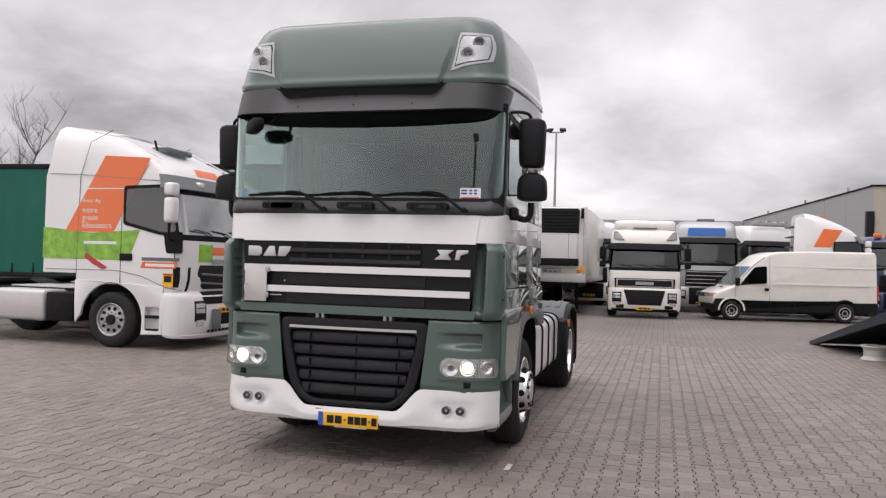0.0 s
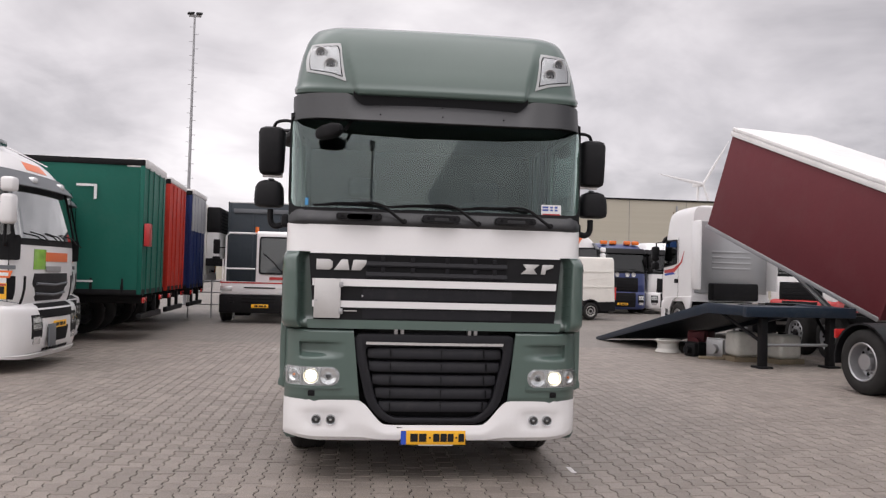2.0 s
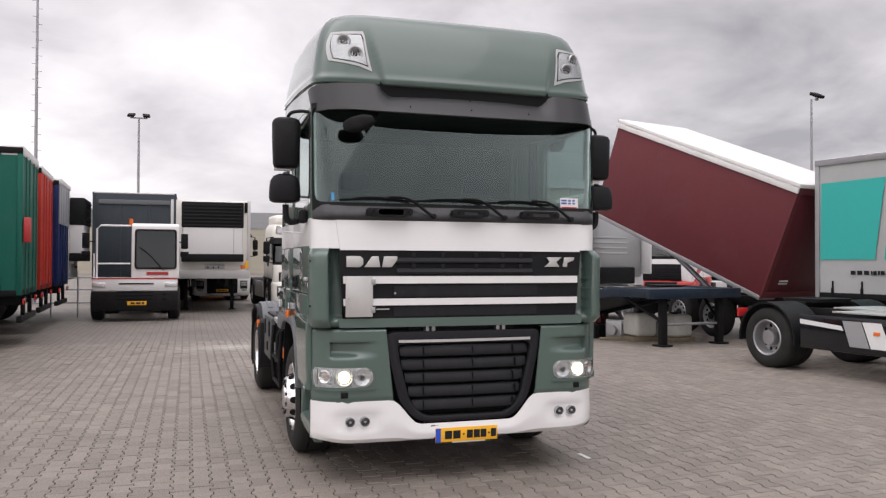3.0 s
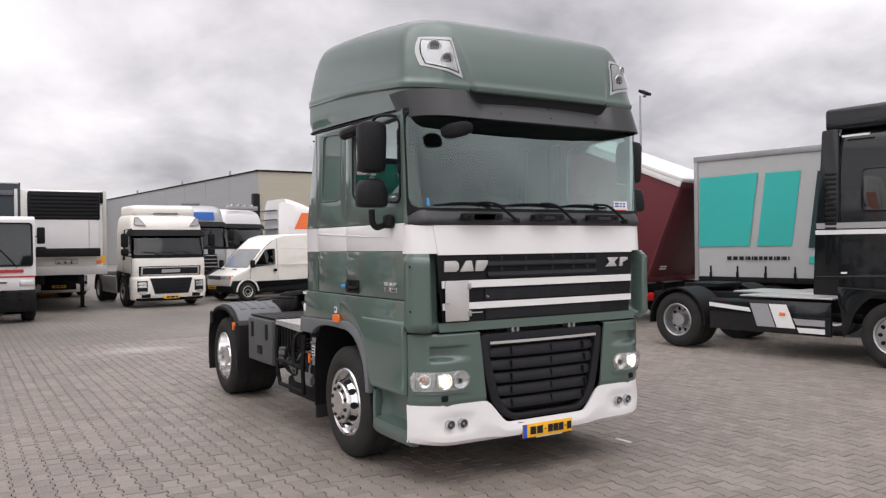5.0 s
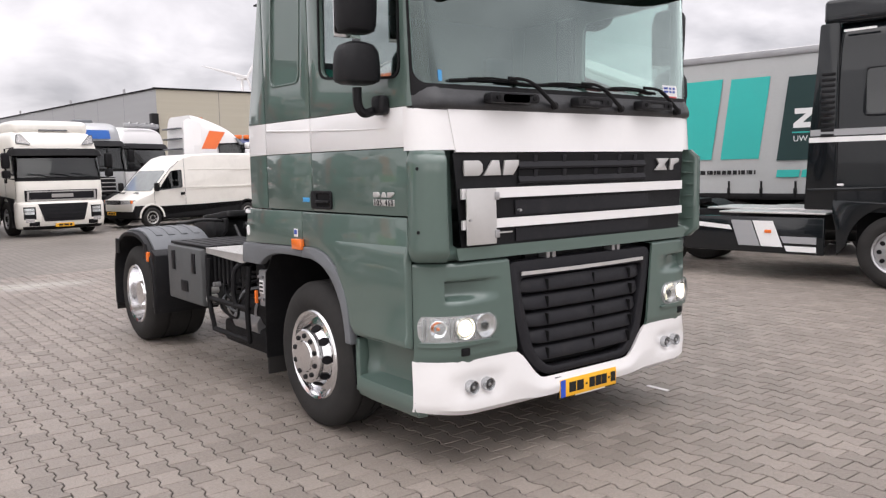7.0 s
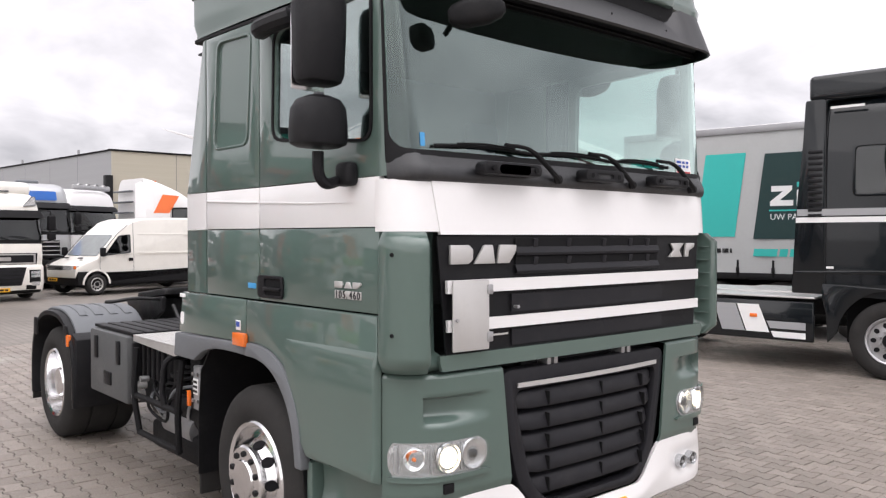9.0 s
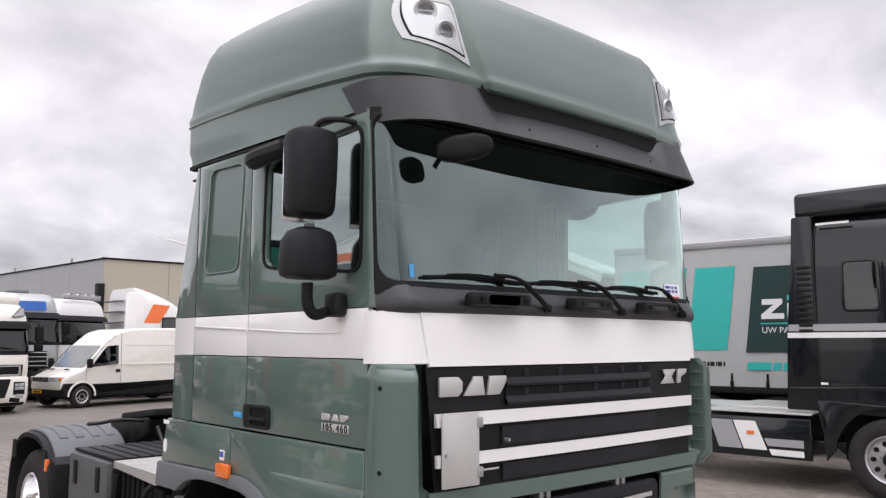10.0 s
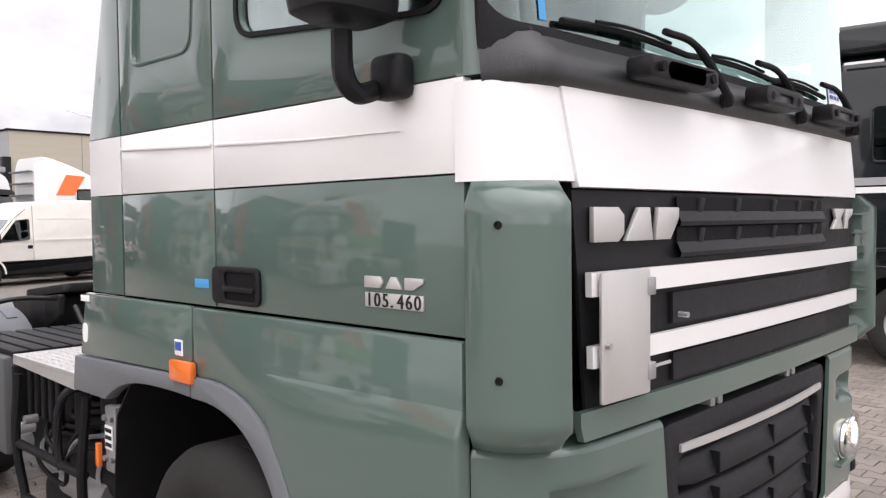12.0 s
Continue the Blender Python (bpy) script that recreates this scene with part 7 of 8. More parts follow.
for s in (-1, 1):
    C = dict(tl=(0.915, 3.53), tr=(0.808, 3.545), br=(0.69, 3.225), bl=(0.9, 3.3))

    def quad(u, v, off):
        e = [(1 - u) * p + u * q for p, q in zip(C["bl"], C["br"])]
        f = [(1 - u) * p + u * q for p, q in zip(C["tl"], C["tr"])]
        a, z = [(1 - v) * p + v * q for p, q in zip(e, f)]
        return roof_front(s * (a + 0.014 * math.sin(math.pi * v) * (1 - u)), z, off)

    def lens(u0, u1, v0, v1, off, n=8):
        return grid([[quad(u0 + (u1 - u0) * i / n, v0 + (v1 - v0) * k / n, off) for i in range(n + 1)] for k in range(n + 1)])

    rl = part("roof_lamp", thicken(lens(0, 1, 0, 1, 0.007), 0.02), LAMPTRIM, truck, "twin spot lamp in the roof corner with a pale frame")
    part("lamp_seal", thicken(lens(0.1, 0.9, 0.09, 0.93, 0.009), 0.004), MATTE, rl)
    part("reflector", thicken(lens(0.13, 0.86, 0.12, 0.9, 0.011), 0.003), STEEL, rl)
    for u, v in ((0.42, 0.69), (0.56, 0.37)):
        p, q = Vector(quad(u, v, 0.01)), Vector(quad(u, v, 0.06))
        d = (q - p).normalized()
        m4 = d.to_track_quat("-X", "Z").to_matrix().to_4x4()
        m4.translation = p
        sp = part("spot", lathe([(0.036, -0.004), (0.044, -0.01), (0.052, -0.011), (0.058, 0.0)], 24, None, m4), STEEL, rl)
        part("spot_lens", lathe([(0.0, -0.013), (0.02, -0.011), (0.043, -0.005)], 24, None, m4), SMOKED, sp)
    part("cover", thicken(lens(0.12, 0.87, 0.11, 0.91, 0.024), 0.002), CLEAR, rl)

# cab sides
for s in (-1, 1):
    X = s * HW
    d = (-s * 0.03, 0, 0)
    win = rounded([(0.275, 2.255), (1.14, 2.335), (1.125, 2.885), (0.275, 2.915)], 0.08, 5)
    seal = rounded([(0.259, 2.24), (1.157, 2.322), (1.141, 2.9), (0.259, 2.93)], 0.09, 5)
    door = part("door", plate([(0.215, 1.482), (1.297, 1.482), (1.297, 1.862), (0.215, 1.862)], [], side(X), d, 0.004), GREEN, truck, "green cab door with a white waist band")
    part("waist_band", plate([(0.215, 1.866), (1.297, 1.866), (1.297, 2.087), (0.215, 2.087)], [], side(X), d, 0.003), WHITE, door, "white waist band")
    part("band_ridge", plate([(0.42, 1.978), (0.8, 1.99), (1.29, 2.012), (1.29, 2.0), (0.8, 1.982)], [], side(X), (s * 0.006, 0, 0), 0.003), WHITE, door)
    part("door_top", plate([(0.215, 2.091), (1.297, 2.091), (1.297, 2.985), (0.215, 2.97)], [win], side(X), d, 0.004), GREEN, door)
    part("window_seal", plate(seal, [win], side(X + s * 0.001), (s * 0.008, 0, 0)), MATTE, door)
    pane = part("window_pane", plate(win, [], side(X - s * 0.016), (s * 0.004, 0, 0)), SIDEGLASS, door)
    pane.visible_shadow = False
    hd = part("door_handle", plate(rrect(1.04, 1.31, 1.497, 1.617, 0.025), [rrect(1.06, 1.235, 1.555, 1.6, 0.015), rrect(1.06, 1.235, 1.512, 1.54, 0.012)], side(X), (s * 0.012, 0, 0), 0.004), PLASTIC, door, "black recessed door handle")
    part("handle_bowl", plate(rrect(1.045, 1.25, 1.5, 1.61, 0.02), [], side(X + s * 0.001), (s * 0.002, 0, 0)), GAPSHADE, hd)
    part("grip", box(X, X + s * 0.022, 1.06, 1.235, 1.538, 1.556, 0.005), PLASTIC, hd)
    rp = part("rear_panel", plate([(1.305, 1.482), (1.96, 1.482), (1.96, 1.862), (1.305, 1.862)], [], side(X), d, 0.004), GREEN, truck, "green sleeper side with a white waist band")
    part("waist_band", plate([(1.305, 1.866), (1.96, 1.866), (1.96, 2.087), (1.305, 2.087)], [], side(X), d, 0.003), WHITE, rp, "white waist band")
    part("band_ridge", plate([(1.31, 2.013), (1.955, 2.04), (1.955, 2.028), (1.31, 2.001)], [], side(X), (s * 0.01, 0, 0), 0.004), WHITE, rp)
    blind = rounded([(1.45, 2.34), (1.85, 2.34), (1.8, 2.95), (1.4, 2.93)], 0.06, 5)
    part("panel_top", plate([(1.305, 2.091), (1.96, 2.091), (1.96, 3.0), (1.305, 2.987)], [blind], side(X), d, 0.004), GREEN, rp)
    part("blind_panel", plate(blind, [], side(X - s * 0.012), (-s * 0.004, 0, 0)), GREEN, rp)
    part("blind_edge", plate(rounded([(1.435, 2.325), (1.865, 2.325), (1.815, 2.965), (1.385, 2.945)], 0.07, 5), [blind], side(X), (s * 0.004, 0, 0), 0.002), GREEN, rp)
    # rear corner
    for z0, z1, mt in ((1.482, 1.862, GREEN), (1.866, 2.087, WHITE), (2.091, 3.0, GREEN)):
        yr = lambda z: 2.315 - max(0, z - 2.1) * 0.27
        cr = grid([[(X, 1.968, z), (X, yr(z) - 0.08, z), (X - s * 0.02, yr(z) - 0.025, z), (X - s * 0.08, yr(z), z), (X - s * 0.3, yr(z), z)] for z in (z0, z1)])
        part("rear_corner", thicken(cr, 0.012), mt, truck)
    # lower panels round the wheel
    outer = [(0.835, 0.66), (0.87, 0.9), (0.95, 1.06), (1.08, 1.18), (1.25, 1.235), (1.44, 1.24)]
    inn = [(1.44, 1.165), (1.3, 1.16), (1.16, 1.12), (1.04, 1.03), (0.955, 0.9), (0.915, 0.75), (0.905, 0.66)]
    outer, inn = ([tuple(p.xy) for p in curve_pts([(y, z, 0) for y, z in q], 4)] for q in (outer, inn))
    X2 = X + s * 0.012
    part("lower_panel", plate([(0.215, 1.475), (0.215, 0.728)] + [p for p in outer if p[1] > 0.729] + [(1.44, 1.475)], [], side(X2), (-s * 0.03, 0, 0), 0.011), GREEN, truck, "green lower door panel")
    # the lower half of the door bottom stands proud, under a sloping ledge that widens forward
    rows = []
    for k in range(13):
        y = 1.0 - 0.775 * k / 12
        f = k / 12
        zt, zl = 1.302 + 0.012 * f, 1.3 - 0.035 * f
        low = 0.735 if y < 0.84 else 0.735 + (y - 0.84) / 0.16 * 0.4
        d2, d3 = 0.003 + 0.014 * f, 0.012 * f * f
        sec = ((0.0, zt), (d2 * 0.5, (zt + zl) / 2), (d2, zl), (d2 + 0.004, zl - 0.02), (d2 + 0.004, 1.05), (d2 + 0.001, 0.815), (d2 + d3, 0.785), (d2 + d3, 0.77), (d2 * 0.9 + d3, 0.748), (d2 * 0.4, 0.737), (-0.01, 0.735))
        rows.append([(X2 + s * o2, y, max(z, low + 0.004 * (10 - k2))) for k2, (o2, z) in enumerate(sec)])
    tail = rows[-1]
    rows.append([(x - s * 0.004, 0.219, z) for x, y, z in tail])
    rows.append([(x - s * 0.012, 0.2145, z) for x, y, z in tail])
    rows.append([(X2 - s * 0.02, 0.213, z) for x, y, z in tail])
    part("panel_crease", grid(rows), GREEN, truck, "proud lower door panel under a sloping crease", None, 28)
    part("lower_panel", plate([(1.446, 1.475), (1.446, 1.236), (2.36, 1.215), (2.3, 1.475)], [], side(X2), (-s * 0.03, 0, 0), 0.011), GREEN, truck, "green lower rear panel")
    part("arch_trim", plate(outer + inn, [], side(X2 + s * 0.014), (-s * 0.06, 0, 0), 0.01), GREYP, truck, "grey wheel arch trim")
    part("arch_trim", plate([(1.446, 1.234), (2.4, 1.208), (2.42, 1.06)] + [tuple(p.xy) for p in curve_pts([(2.12, 1.06, 0), (2.05, 1.1, 0), (1.96, 1.137, 0), (1.82, 1.163, 0), (1.6, 1.169, 0), (1.446, 1.165, 0)], 4)], [], side(X2 + s * 0.01), (-s * 0.06, 0, 0), 0.01), GREYP, truck, "grey rear arch trim")
    part("arch_liner", thicken(grid([[(s * xx, y, z) for y, z in [(0.84, 0.4), (0.88, 0.7), (0.95, 0.92), (1.05, 1.06), (1.2, 1.15), (1.4, 1.19), (1.7, 1.19), (1.95, 1.15), (2.08, 1.0), (2.12, 0.7), (2.12, 0.35)]] for xx in (0.5, 0.85, 1.215)]), 0.008), MATTE, truck)
    part("mud_flap", box(s * 0.92, s * 1.2, 2.12, 2.14, 0.22, 0.75, 0.004), RUBBER, truck)
    part("side_marker", box(X2, X2 + s * 0.03, 1.41, 1.555, 1.215, 1.29, 0.01), AMBER, truck, "orange side marker lamp")
    # entry step below the door
    bowl = [(1.21, 0.732), (1.13, 0.726), (1.09, 0.69), (1.08, 0.58), (1.1, 0.49), (1.14, 0.458), (1.175, 0.448), (1.193, 0.442), (1.2, 0.42), (1.198, 0.375), (1.18, 0.34), (1.12, 0.335)]
    part("step_bowl", thicken(grid([[(s * (x + (0.05 if i in (0, 7) and 0 < k < 7 else 0) * smooth((1.15 - x) / 0.05)), 0.215 + 0.62 * i / 7, z + 0.03 * smooth(i / 7 - 0.6) * (z < 0.45)) for k, (x, z) in enumerate(bowl)] for i in range(8)]), 0.012), GREEN, truck, "moulded green step recess")
    st = part("step_tread", plate(rrect(0.32, 0.72, 1.11, 1.19, 0.02), [], lambda y, x: (s * x, y, 0.45), (0, 0, 0.006), 0.002), GREYP, truck, "scuffed grey step tread")
    for i in range(7):
        part("tread_slot", box(s * 1.15 - 0.033, s * 1.15 + 0.033, 0.355 + i * 0.05, 0.38 + i * 0.05, 0.4565, 0.458, 0), GAPSHADE, st)
    part("step_back", box(s * 1.1, s * 1.195, 0.2, 0.235, 0.34, 0.735, 0.008), GREEN, truck)
    part("step_edge", box(s * 1.12, s * 1.205, 0.81, 0.86, 0.36, 0.7, 0.012), GREEN, truck)
    # mirrors
    mx = 1.395
    mm = part("mirror", pod(s * mx, 0.43, 2.492, 2.895, ((0, 0.075, 0.05), (0.03, 0.095, 0.075), (0.1, 0.104, 0.088), (0.5, 0.11, 0.096), (0.88, 0.113, 0.098), (0.96, 0.1, 0.085), (1.0, 0.07, 0.055))), PLASTIC, truck, "tall black main mirror housing")
    part("mirror_face", box(s * mx - 0.085, s * mx + 0.085, 0.522, 0.53, 2.48, 2.82, 0.004), CHROME, mm)
    m2 = part("wide_mirror", pod(s * (mx + 0.01), 0.42, 2.215, 2.442, ((0, 0.09, 0.07), (0.06, 0.118, 0.092), (0.2, 0.124, 0.098), (0.5, 0.122, 0.096), (0.75, 0.116, 0.093), (0.92, 0.092, 0.078), (1.0, 0.05, 0.045))), PLASTIC, truck, "small black wide-angle mirror housing")
    part("mirror_arm", rod(curve_pts([(s * 1.2, 0.32, 2.93), (s * 1.28, 0.35, 2.945), (s * 1.36, 0.4, 2.935), (s * 1.39, 0.43, 2.88), (s * 1.39, 0.43, 2.84)], 5), 0.014, 8), PLASTIC, mm)
    part("mirror_arm", rod([(s * 1.395, 0.43, 2.46), (s * 1.395, 0.43, 2.36)], 0.024, 10), GREYP, mm)
    part("mirror_arm", rod(curve_pts([(s * 1.395, 0.44, 2.2), (s * 1.39, 0.44, 2.1), (s * 1.35, 0.44, 2.06), (s * 1.27, 0.45, 2.08)], 5), 0.026, 10), PLASTIC, m2)
    part("mirror_base", box(s * 1.225, s * 1.295, 0.36, 0.47, 2.05, 2.16, 0.025, 3), PLASTIC, m2)
    part("roof_mirror", rod(curve_pts([(s * 1.24, 0.9, 2.93), (s * 1.3, 0.98, 2.9), (s * 1.32, 1.1, 2.885), (s * 1.25, 1.22, 2.91)], 4), [0.02] + [0.05] * 11 + [0.02], 10), PLASTIC, truck, "black ramp mirror above the door window")

# stickers and emblem on the near door
lx = -HW
for sh in ([(0.56, 1.585), (0.56, 1.615), (0.5, 1.615), (0.49, 1.6), (0.5, 1.585)], [(0.48, 1.585), (0.46, 1.615), (0.44, 1.615), (0.42, 1.585)], [(0.41, 1.585), (0.41, 1.615), (0.345, 1.615), (0.345, 1.603), (0.38, 1.585)]):
    part("emblem", plate(sh, [], side(lx), (-0.008, 0, 0), 0.002), ALU, truck, "plain bright emblem shape")
nb = part("number_badge", box(lx - 0.006, lx, 0.345, 0.56, 1.535, 1.573, 0.002), ALU, truck, "bright badge with dark digits")
for i, c in enumerate("105.460"):
    lettering("digit", c, 0.05, INK, nb, LEFTSIDE(lx - 0.007, 0.553 - 0.0305 * i + (0.006 if i > 3 else 0), 1.538), 0.002)
part("sticker", box(lx - 0.004, lx, 1.34, 1.43, 1.54, 1.57, 0.002), SKYBLUE, truck, "small blue sticker")
part("sticker", box(lx - 0.016, lx - 0.012, 1.5, 1.555, 1.3, 1.355, 0.002), PAPER, truck, "small white and blue sticker")
part("sticker", box(lx - 0.018, lx - 0.016, 1.508, 1.547, 1.318, 1.348, 0), BLUEINK, truck)
part("sticker", box(lx - 0.016, lx - 0.012, 2.25, 2.33, 1.44, 1.465, 0.001), PAPER, truck)
part("sticker", plate(rrect(2.275, 2.325, 1.27, 1.35, 0.024), [], side(lx - 0.012), (-0.002, 0, 0)), PAPER, truck)
lab = part("windscreen_sticker", thicken(grid([[cabpt(ax(x, z), z, 0.003) for x in (0.87, 0.95, 1.04)] for z in (2.185, 2.29)]), 0.001), PAPER, truck, "white and blue sticker inside the windscreen")
for i, (x0, x1, z0, z1) in enumerate(((0.88, 0.93, 2.262, 2.276), (0.88, 0.93, 2.238, 2.252), (0.945, 0.97, 2.262, 2.276), (0.985, 1.01, 2.262, 2.276), (0.945, 0.97, 2.238, 2.252), (0.985, 1.01, 2.238, 2.252), (0.88, 1.03, 2.2, 2.215))):
    part("print_bar", thicken(grid([[cabpt(ax(x, z), z, 0.006) for x in (x0, x1)] for z in (z0, z1)]), 0.001), BLUEINK if i < 6 else REDP, lab)
part("windscreen_sticker", thicken(grid([[cabpt(ax(x, z), z, 0.003) for x in (-1.085, -1.06)] for z in (2.22, 2.28)]), 0.001), SKYBLUE, truck, "small blue sticker inside the windscreen")

# number plate
np_ = part("number_plate", box(-0.262, 0.262, -0.01, 0.002, 0.312, 0.424, 0.004), PLATEY, truck, "yellow number plate with a blue end")
part("plate_end", box(-0.262, -0.22, -0.013, -0.01, 0.314, 0.422, 0), PLATEB, np_)
for x0, x1 in ((-0.185, -0.125), (-0.115, -0.055), (-0.035, -0.02), (0.0, 0.05), (0.058, 0.11), (0.116, 0.165), (0.18, 0.195), (0.205, 0.25)):
    h = 0.006 if x1 - x0 < 0.02 else 0.032
    part("plate_bar", box(x0, x1, -0.013, -0.01, 0.368 - h, 0.368 + h, 0), INK, np_)
part("plate_holder", box(-0.27, 0.27, 0.001, 0.015, 0.3, 0.432, 0.004), MATTE, np_)
part("holder_bar", box(-0.12, 0.16, -0.002, 0.001, 0.302, 0.311, 0), PAPER, np_)
part("plate_shelf", box(-0.3, 0.22, 0.004, 0.08, 0.432, 0.45, 0.006), PLASTIC, truck)

# cab shell inside
part("rear_wall", box(-1.15, 1.15, 2.1, 2.13, 1.2, 3.0, 0.005), GREEN, truck)
part("cab_floor", box(-1.18, 1.18, 0.25, 2.25, 1.24, 1.3, 0.01), INTERIOR, truck)
part("head_lining", box(-1.17, 1.17, 0.22, 2.2, 2.955, 2.968, 0.004), INTERIOR, truck)
part("bulkhead", box(-1.15, 1.15, 1.9, 1.95, 1.3, 2.95, 0.01), INTERIOR, truck)
part("dashboard", plate(rounded([(0.2, 1.5), (0.2, 2.1), (0.45, 2.16), (0.65, 2.08), (0.7, 1.6)], 0.05), [], side(-1.15), (2.3, 0, 0)), INTERIOR, truck)
part("steering_wheel", rod([(-0.62 + 0.22 * math.cos(t * 0.3142), 0.85 + 0.08 * math.sin(t * 0.3142), 2.05 + 0.2 * math.sin(t * 0.3142)) for t in range(21)], 0.016), MATTE, truck)
for x in (-0.62, 0.62):
    se = part("seat", box(x - 0.26, x + 0.26, 0.95, 1.5, 1.55, 1.75, 0.06, 3), SEAT, truck)
    part("backrest", box(x - 0.25, x + 0.25, 1.42, 1.58, 1.7, 2.4, 0.06, 3), SEAT, se)
    part("headrest", box(x - 0.14, x + 0.14, 1.45, 1.56, 2.42, 2.62, 0.05, 3), SEAT, se)
    part("pedestal", box(x - 0.2, x + 0.2, 1.0, 1.45, 1.3, 1.56, 0.02), INTERIOR, se)
for s in (-1, 1):
    part("curtain", thicken(folds(s * 1.14, 1.15, 1.36, 2.1, 2.93, 0.02, 12, 4, 1.3), 0.004), SEAT, truck)

# chassis, wheels and equipment behind the cab
TAR = surface("greasy_black_steel", (0.012, 0.012, 0.013), 0.45, 0.2, 0.4, 8, 0.004, 40)
for s in (-1, 1):
    part("chassis_rail", box(s * 0.4 - 0.04, s * 0.4 + 0.04, 0.7, 6.0, 0.72, 0.99, 0.01), DARKSTEEL, truck)
    wheel(truck, s * 1.225, 1.38, s, "steer", 0.5, 0.34, 0.3, CHROME)
    wheel(truck, s * 1.235, 5.19, s, "drive", 0.5, 0.6, 0.3, CHROME)
    sup = lambda c, e: math.copysign(abs(c) ** e, c)
    ring = lambda r, e=0.78: [(5.19 + r * 1.02 * sup(math.cos(radians(t)), e), 0.5 + r * sup(math.sin(radians(t)), e)) for t in range(-12, 193, 8)]
    part("mudguard", plate(ring(0.655) + ring(0.61)[::-1], [], side(s * 0.6), (s * 0.66, 0, 0), 0.014), PLASTIC, truck, "black plastic rear mudguard")
    tp = lambda r: [(5.19 + r * 1.02 * sup(math.cos(radians(t)), 0.78), 0.5 + r * sup(math.sin(radians(t)), 0.78)) for t in range(38, 143, 8)]
    part("guard_top", plate(tp(0.685) + tp(0.65)[::-1], [], side(s * 0.6), (s * 0.6, 0, 0), 0.02), GREYP, truck, "dusty mudguard top")
    for i in range(4):
        part("guard_ridge", plate(tp(0.694)[3:-3] + tp(0.68)[3:-3][::-1], [], side(s * (0.66 + 0.13 * i)), (s * 0.07, 0, 0), 0.008), GREYP, truck)
    for y in (4.72, 5.66):
        part("guard_clip", plate(rounded([(y - 0.07, 0.9), (y + 0.07, 0.9), (y + 0.05, 1.06), (y - 0.05, 1.06)], 0.02), [], side(s * 1.255), (s * 0.014, 0, 0), 0.004), PLASTIC, truck)
    part("guard_skirt", plate([(4.5, 0.95), (4.62, 1.0), (4.66, 0.42), (4.52, 0.4)], [], side(s * 0.6), (s * 0.64, 0, 0), 0.01), PLASTIC, truck)
    part("mud_flap", box(s * 0.62, s * 1.24, 5.87, 5.89, 0.25, 0.8, 0.004), RUBBER, truck)
    part("side_lamp", box(s * 1.24, s * 1.275, 4.63, 4.68, 0.88, 0.98, 0.01), AMBER, truck)
    part("air_bag", lathe([(0.0, -0.12), (0.13, -0.1), (0.14, 0.0), (0.13, 0.1), (0.0, 0.12)], 18, None, Matrix.Translation((s * 0.42, 5.6, 0.62)) @ Matrix.Rotation(radians(90), 4, "Y")), RUBBER, truck)
    part("tail_lamp", box(s * 0.85 - 0.25, s * 0.85 + 0.25, 6.02, 6.07, 0.72, 0.88, 0.01), REDLENS, truck)
part("front_axle", rod([(-1.0, 1.38, 0.45), (1.0, 1.38, 0.45)], 0.06), DARKSTEEL, truck)
part("rear_axle", rod([(-1.0, 5.19, 0.5), (-0.25, 5.19, 0.5), (0, 5.19, 0.5), (0.25, 5.19, 0.5), (1.0, 5.19, 0.5)], [0.1, 0.12, 0.24, 0.12, 0.1], 14), DARKSTEEL, truck)
part("cross_member", box(-1.0, 1.0, 5.94, 6.02, 0.7, 0.98, 0.01), DARKSTEEL, truck)
part("engine", box(-0.36, 0.36, 0.6, 2.2, 0.55, 1.2, 0.05), DARKSTEEL, truck)
part("gearbox", box(-0.3, 0.3, 2.2, 3.2, 0.5, 0.95, 0.08), DARKSTEEL, truck)
part("propshaft", rod([(0, 3.2, 0.72), (0, 5.0, 0.6)], 0.06), DARKSTEEL, truck)
fw = part("fifth_wheel", plate(rounded([(-0.45, 4.55), (0.45, 4.55), (0.5, 5.1), (0.28, 5.72), (0.08, 5.72), (0.06, 5.25), (-0.06, 5.25), (-0.08, 5.72), (-0.28, 5.72), (-0.5, 5.1)], 0.06), [], lambda x, y: (x, y, 1.24 - (y - 5.0) * 0.12), (0, 0, 0.06), 0.01), TAR, truck, "greasy black fifth wheel plate")
part("fifth_wheel_mount", box(-0.48, 0.48, 4.85, 5.2, 0.97, 1.24, 0.03), TAR, fw)
for x in (-0.47, 0.43):
    part("side_web", plate(rounded([(4.58, 1.28), (5.5, 1.18), (5.4, 1.08), (4.8, 1.04), (4.6, 1.14)], 0.03), [], side(x), (0.04, 0, 0), 0.006), TAR, fw)
part("lock_bar", rod(curve_pts([(-0.3, 4.5, 1.2), (0.0, 4.46, 1.14), (0.3, 4.5, 1.2)], 4), 0.035), TAR, fw)
part("release_arm", rod(curve_pts([(-0.4, 4.66, 1.24), (-0.7, 4.6, 1.27), (-0.88, 4.58, 1.255), (-0.95, 4.62, 1.25), (-0.86, 4.66, 1.25)], 4), 0.016), TAR, fw)
for i in range(5):
    part("grease_hose", rod(curve_pts([(-0.4 + 0.12 * i, 4.5, 1.2), (-0.38 + 0.1 * i, 4.35, 1.05 + 0.03 * i), (-0.3 + 0.1 * i, 4.2, 1.02)], 5), 0.018, 6), TAR, fw)
for x in (-0.42, 0.38):
    part("rail_cover", box(x - 0.07, x + 0.07, 2.5, 4.75, 0.99, 1.012, 0.004), GALV, truck, "dusty grey rail top")
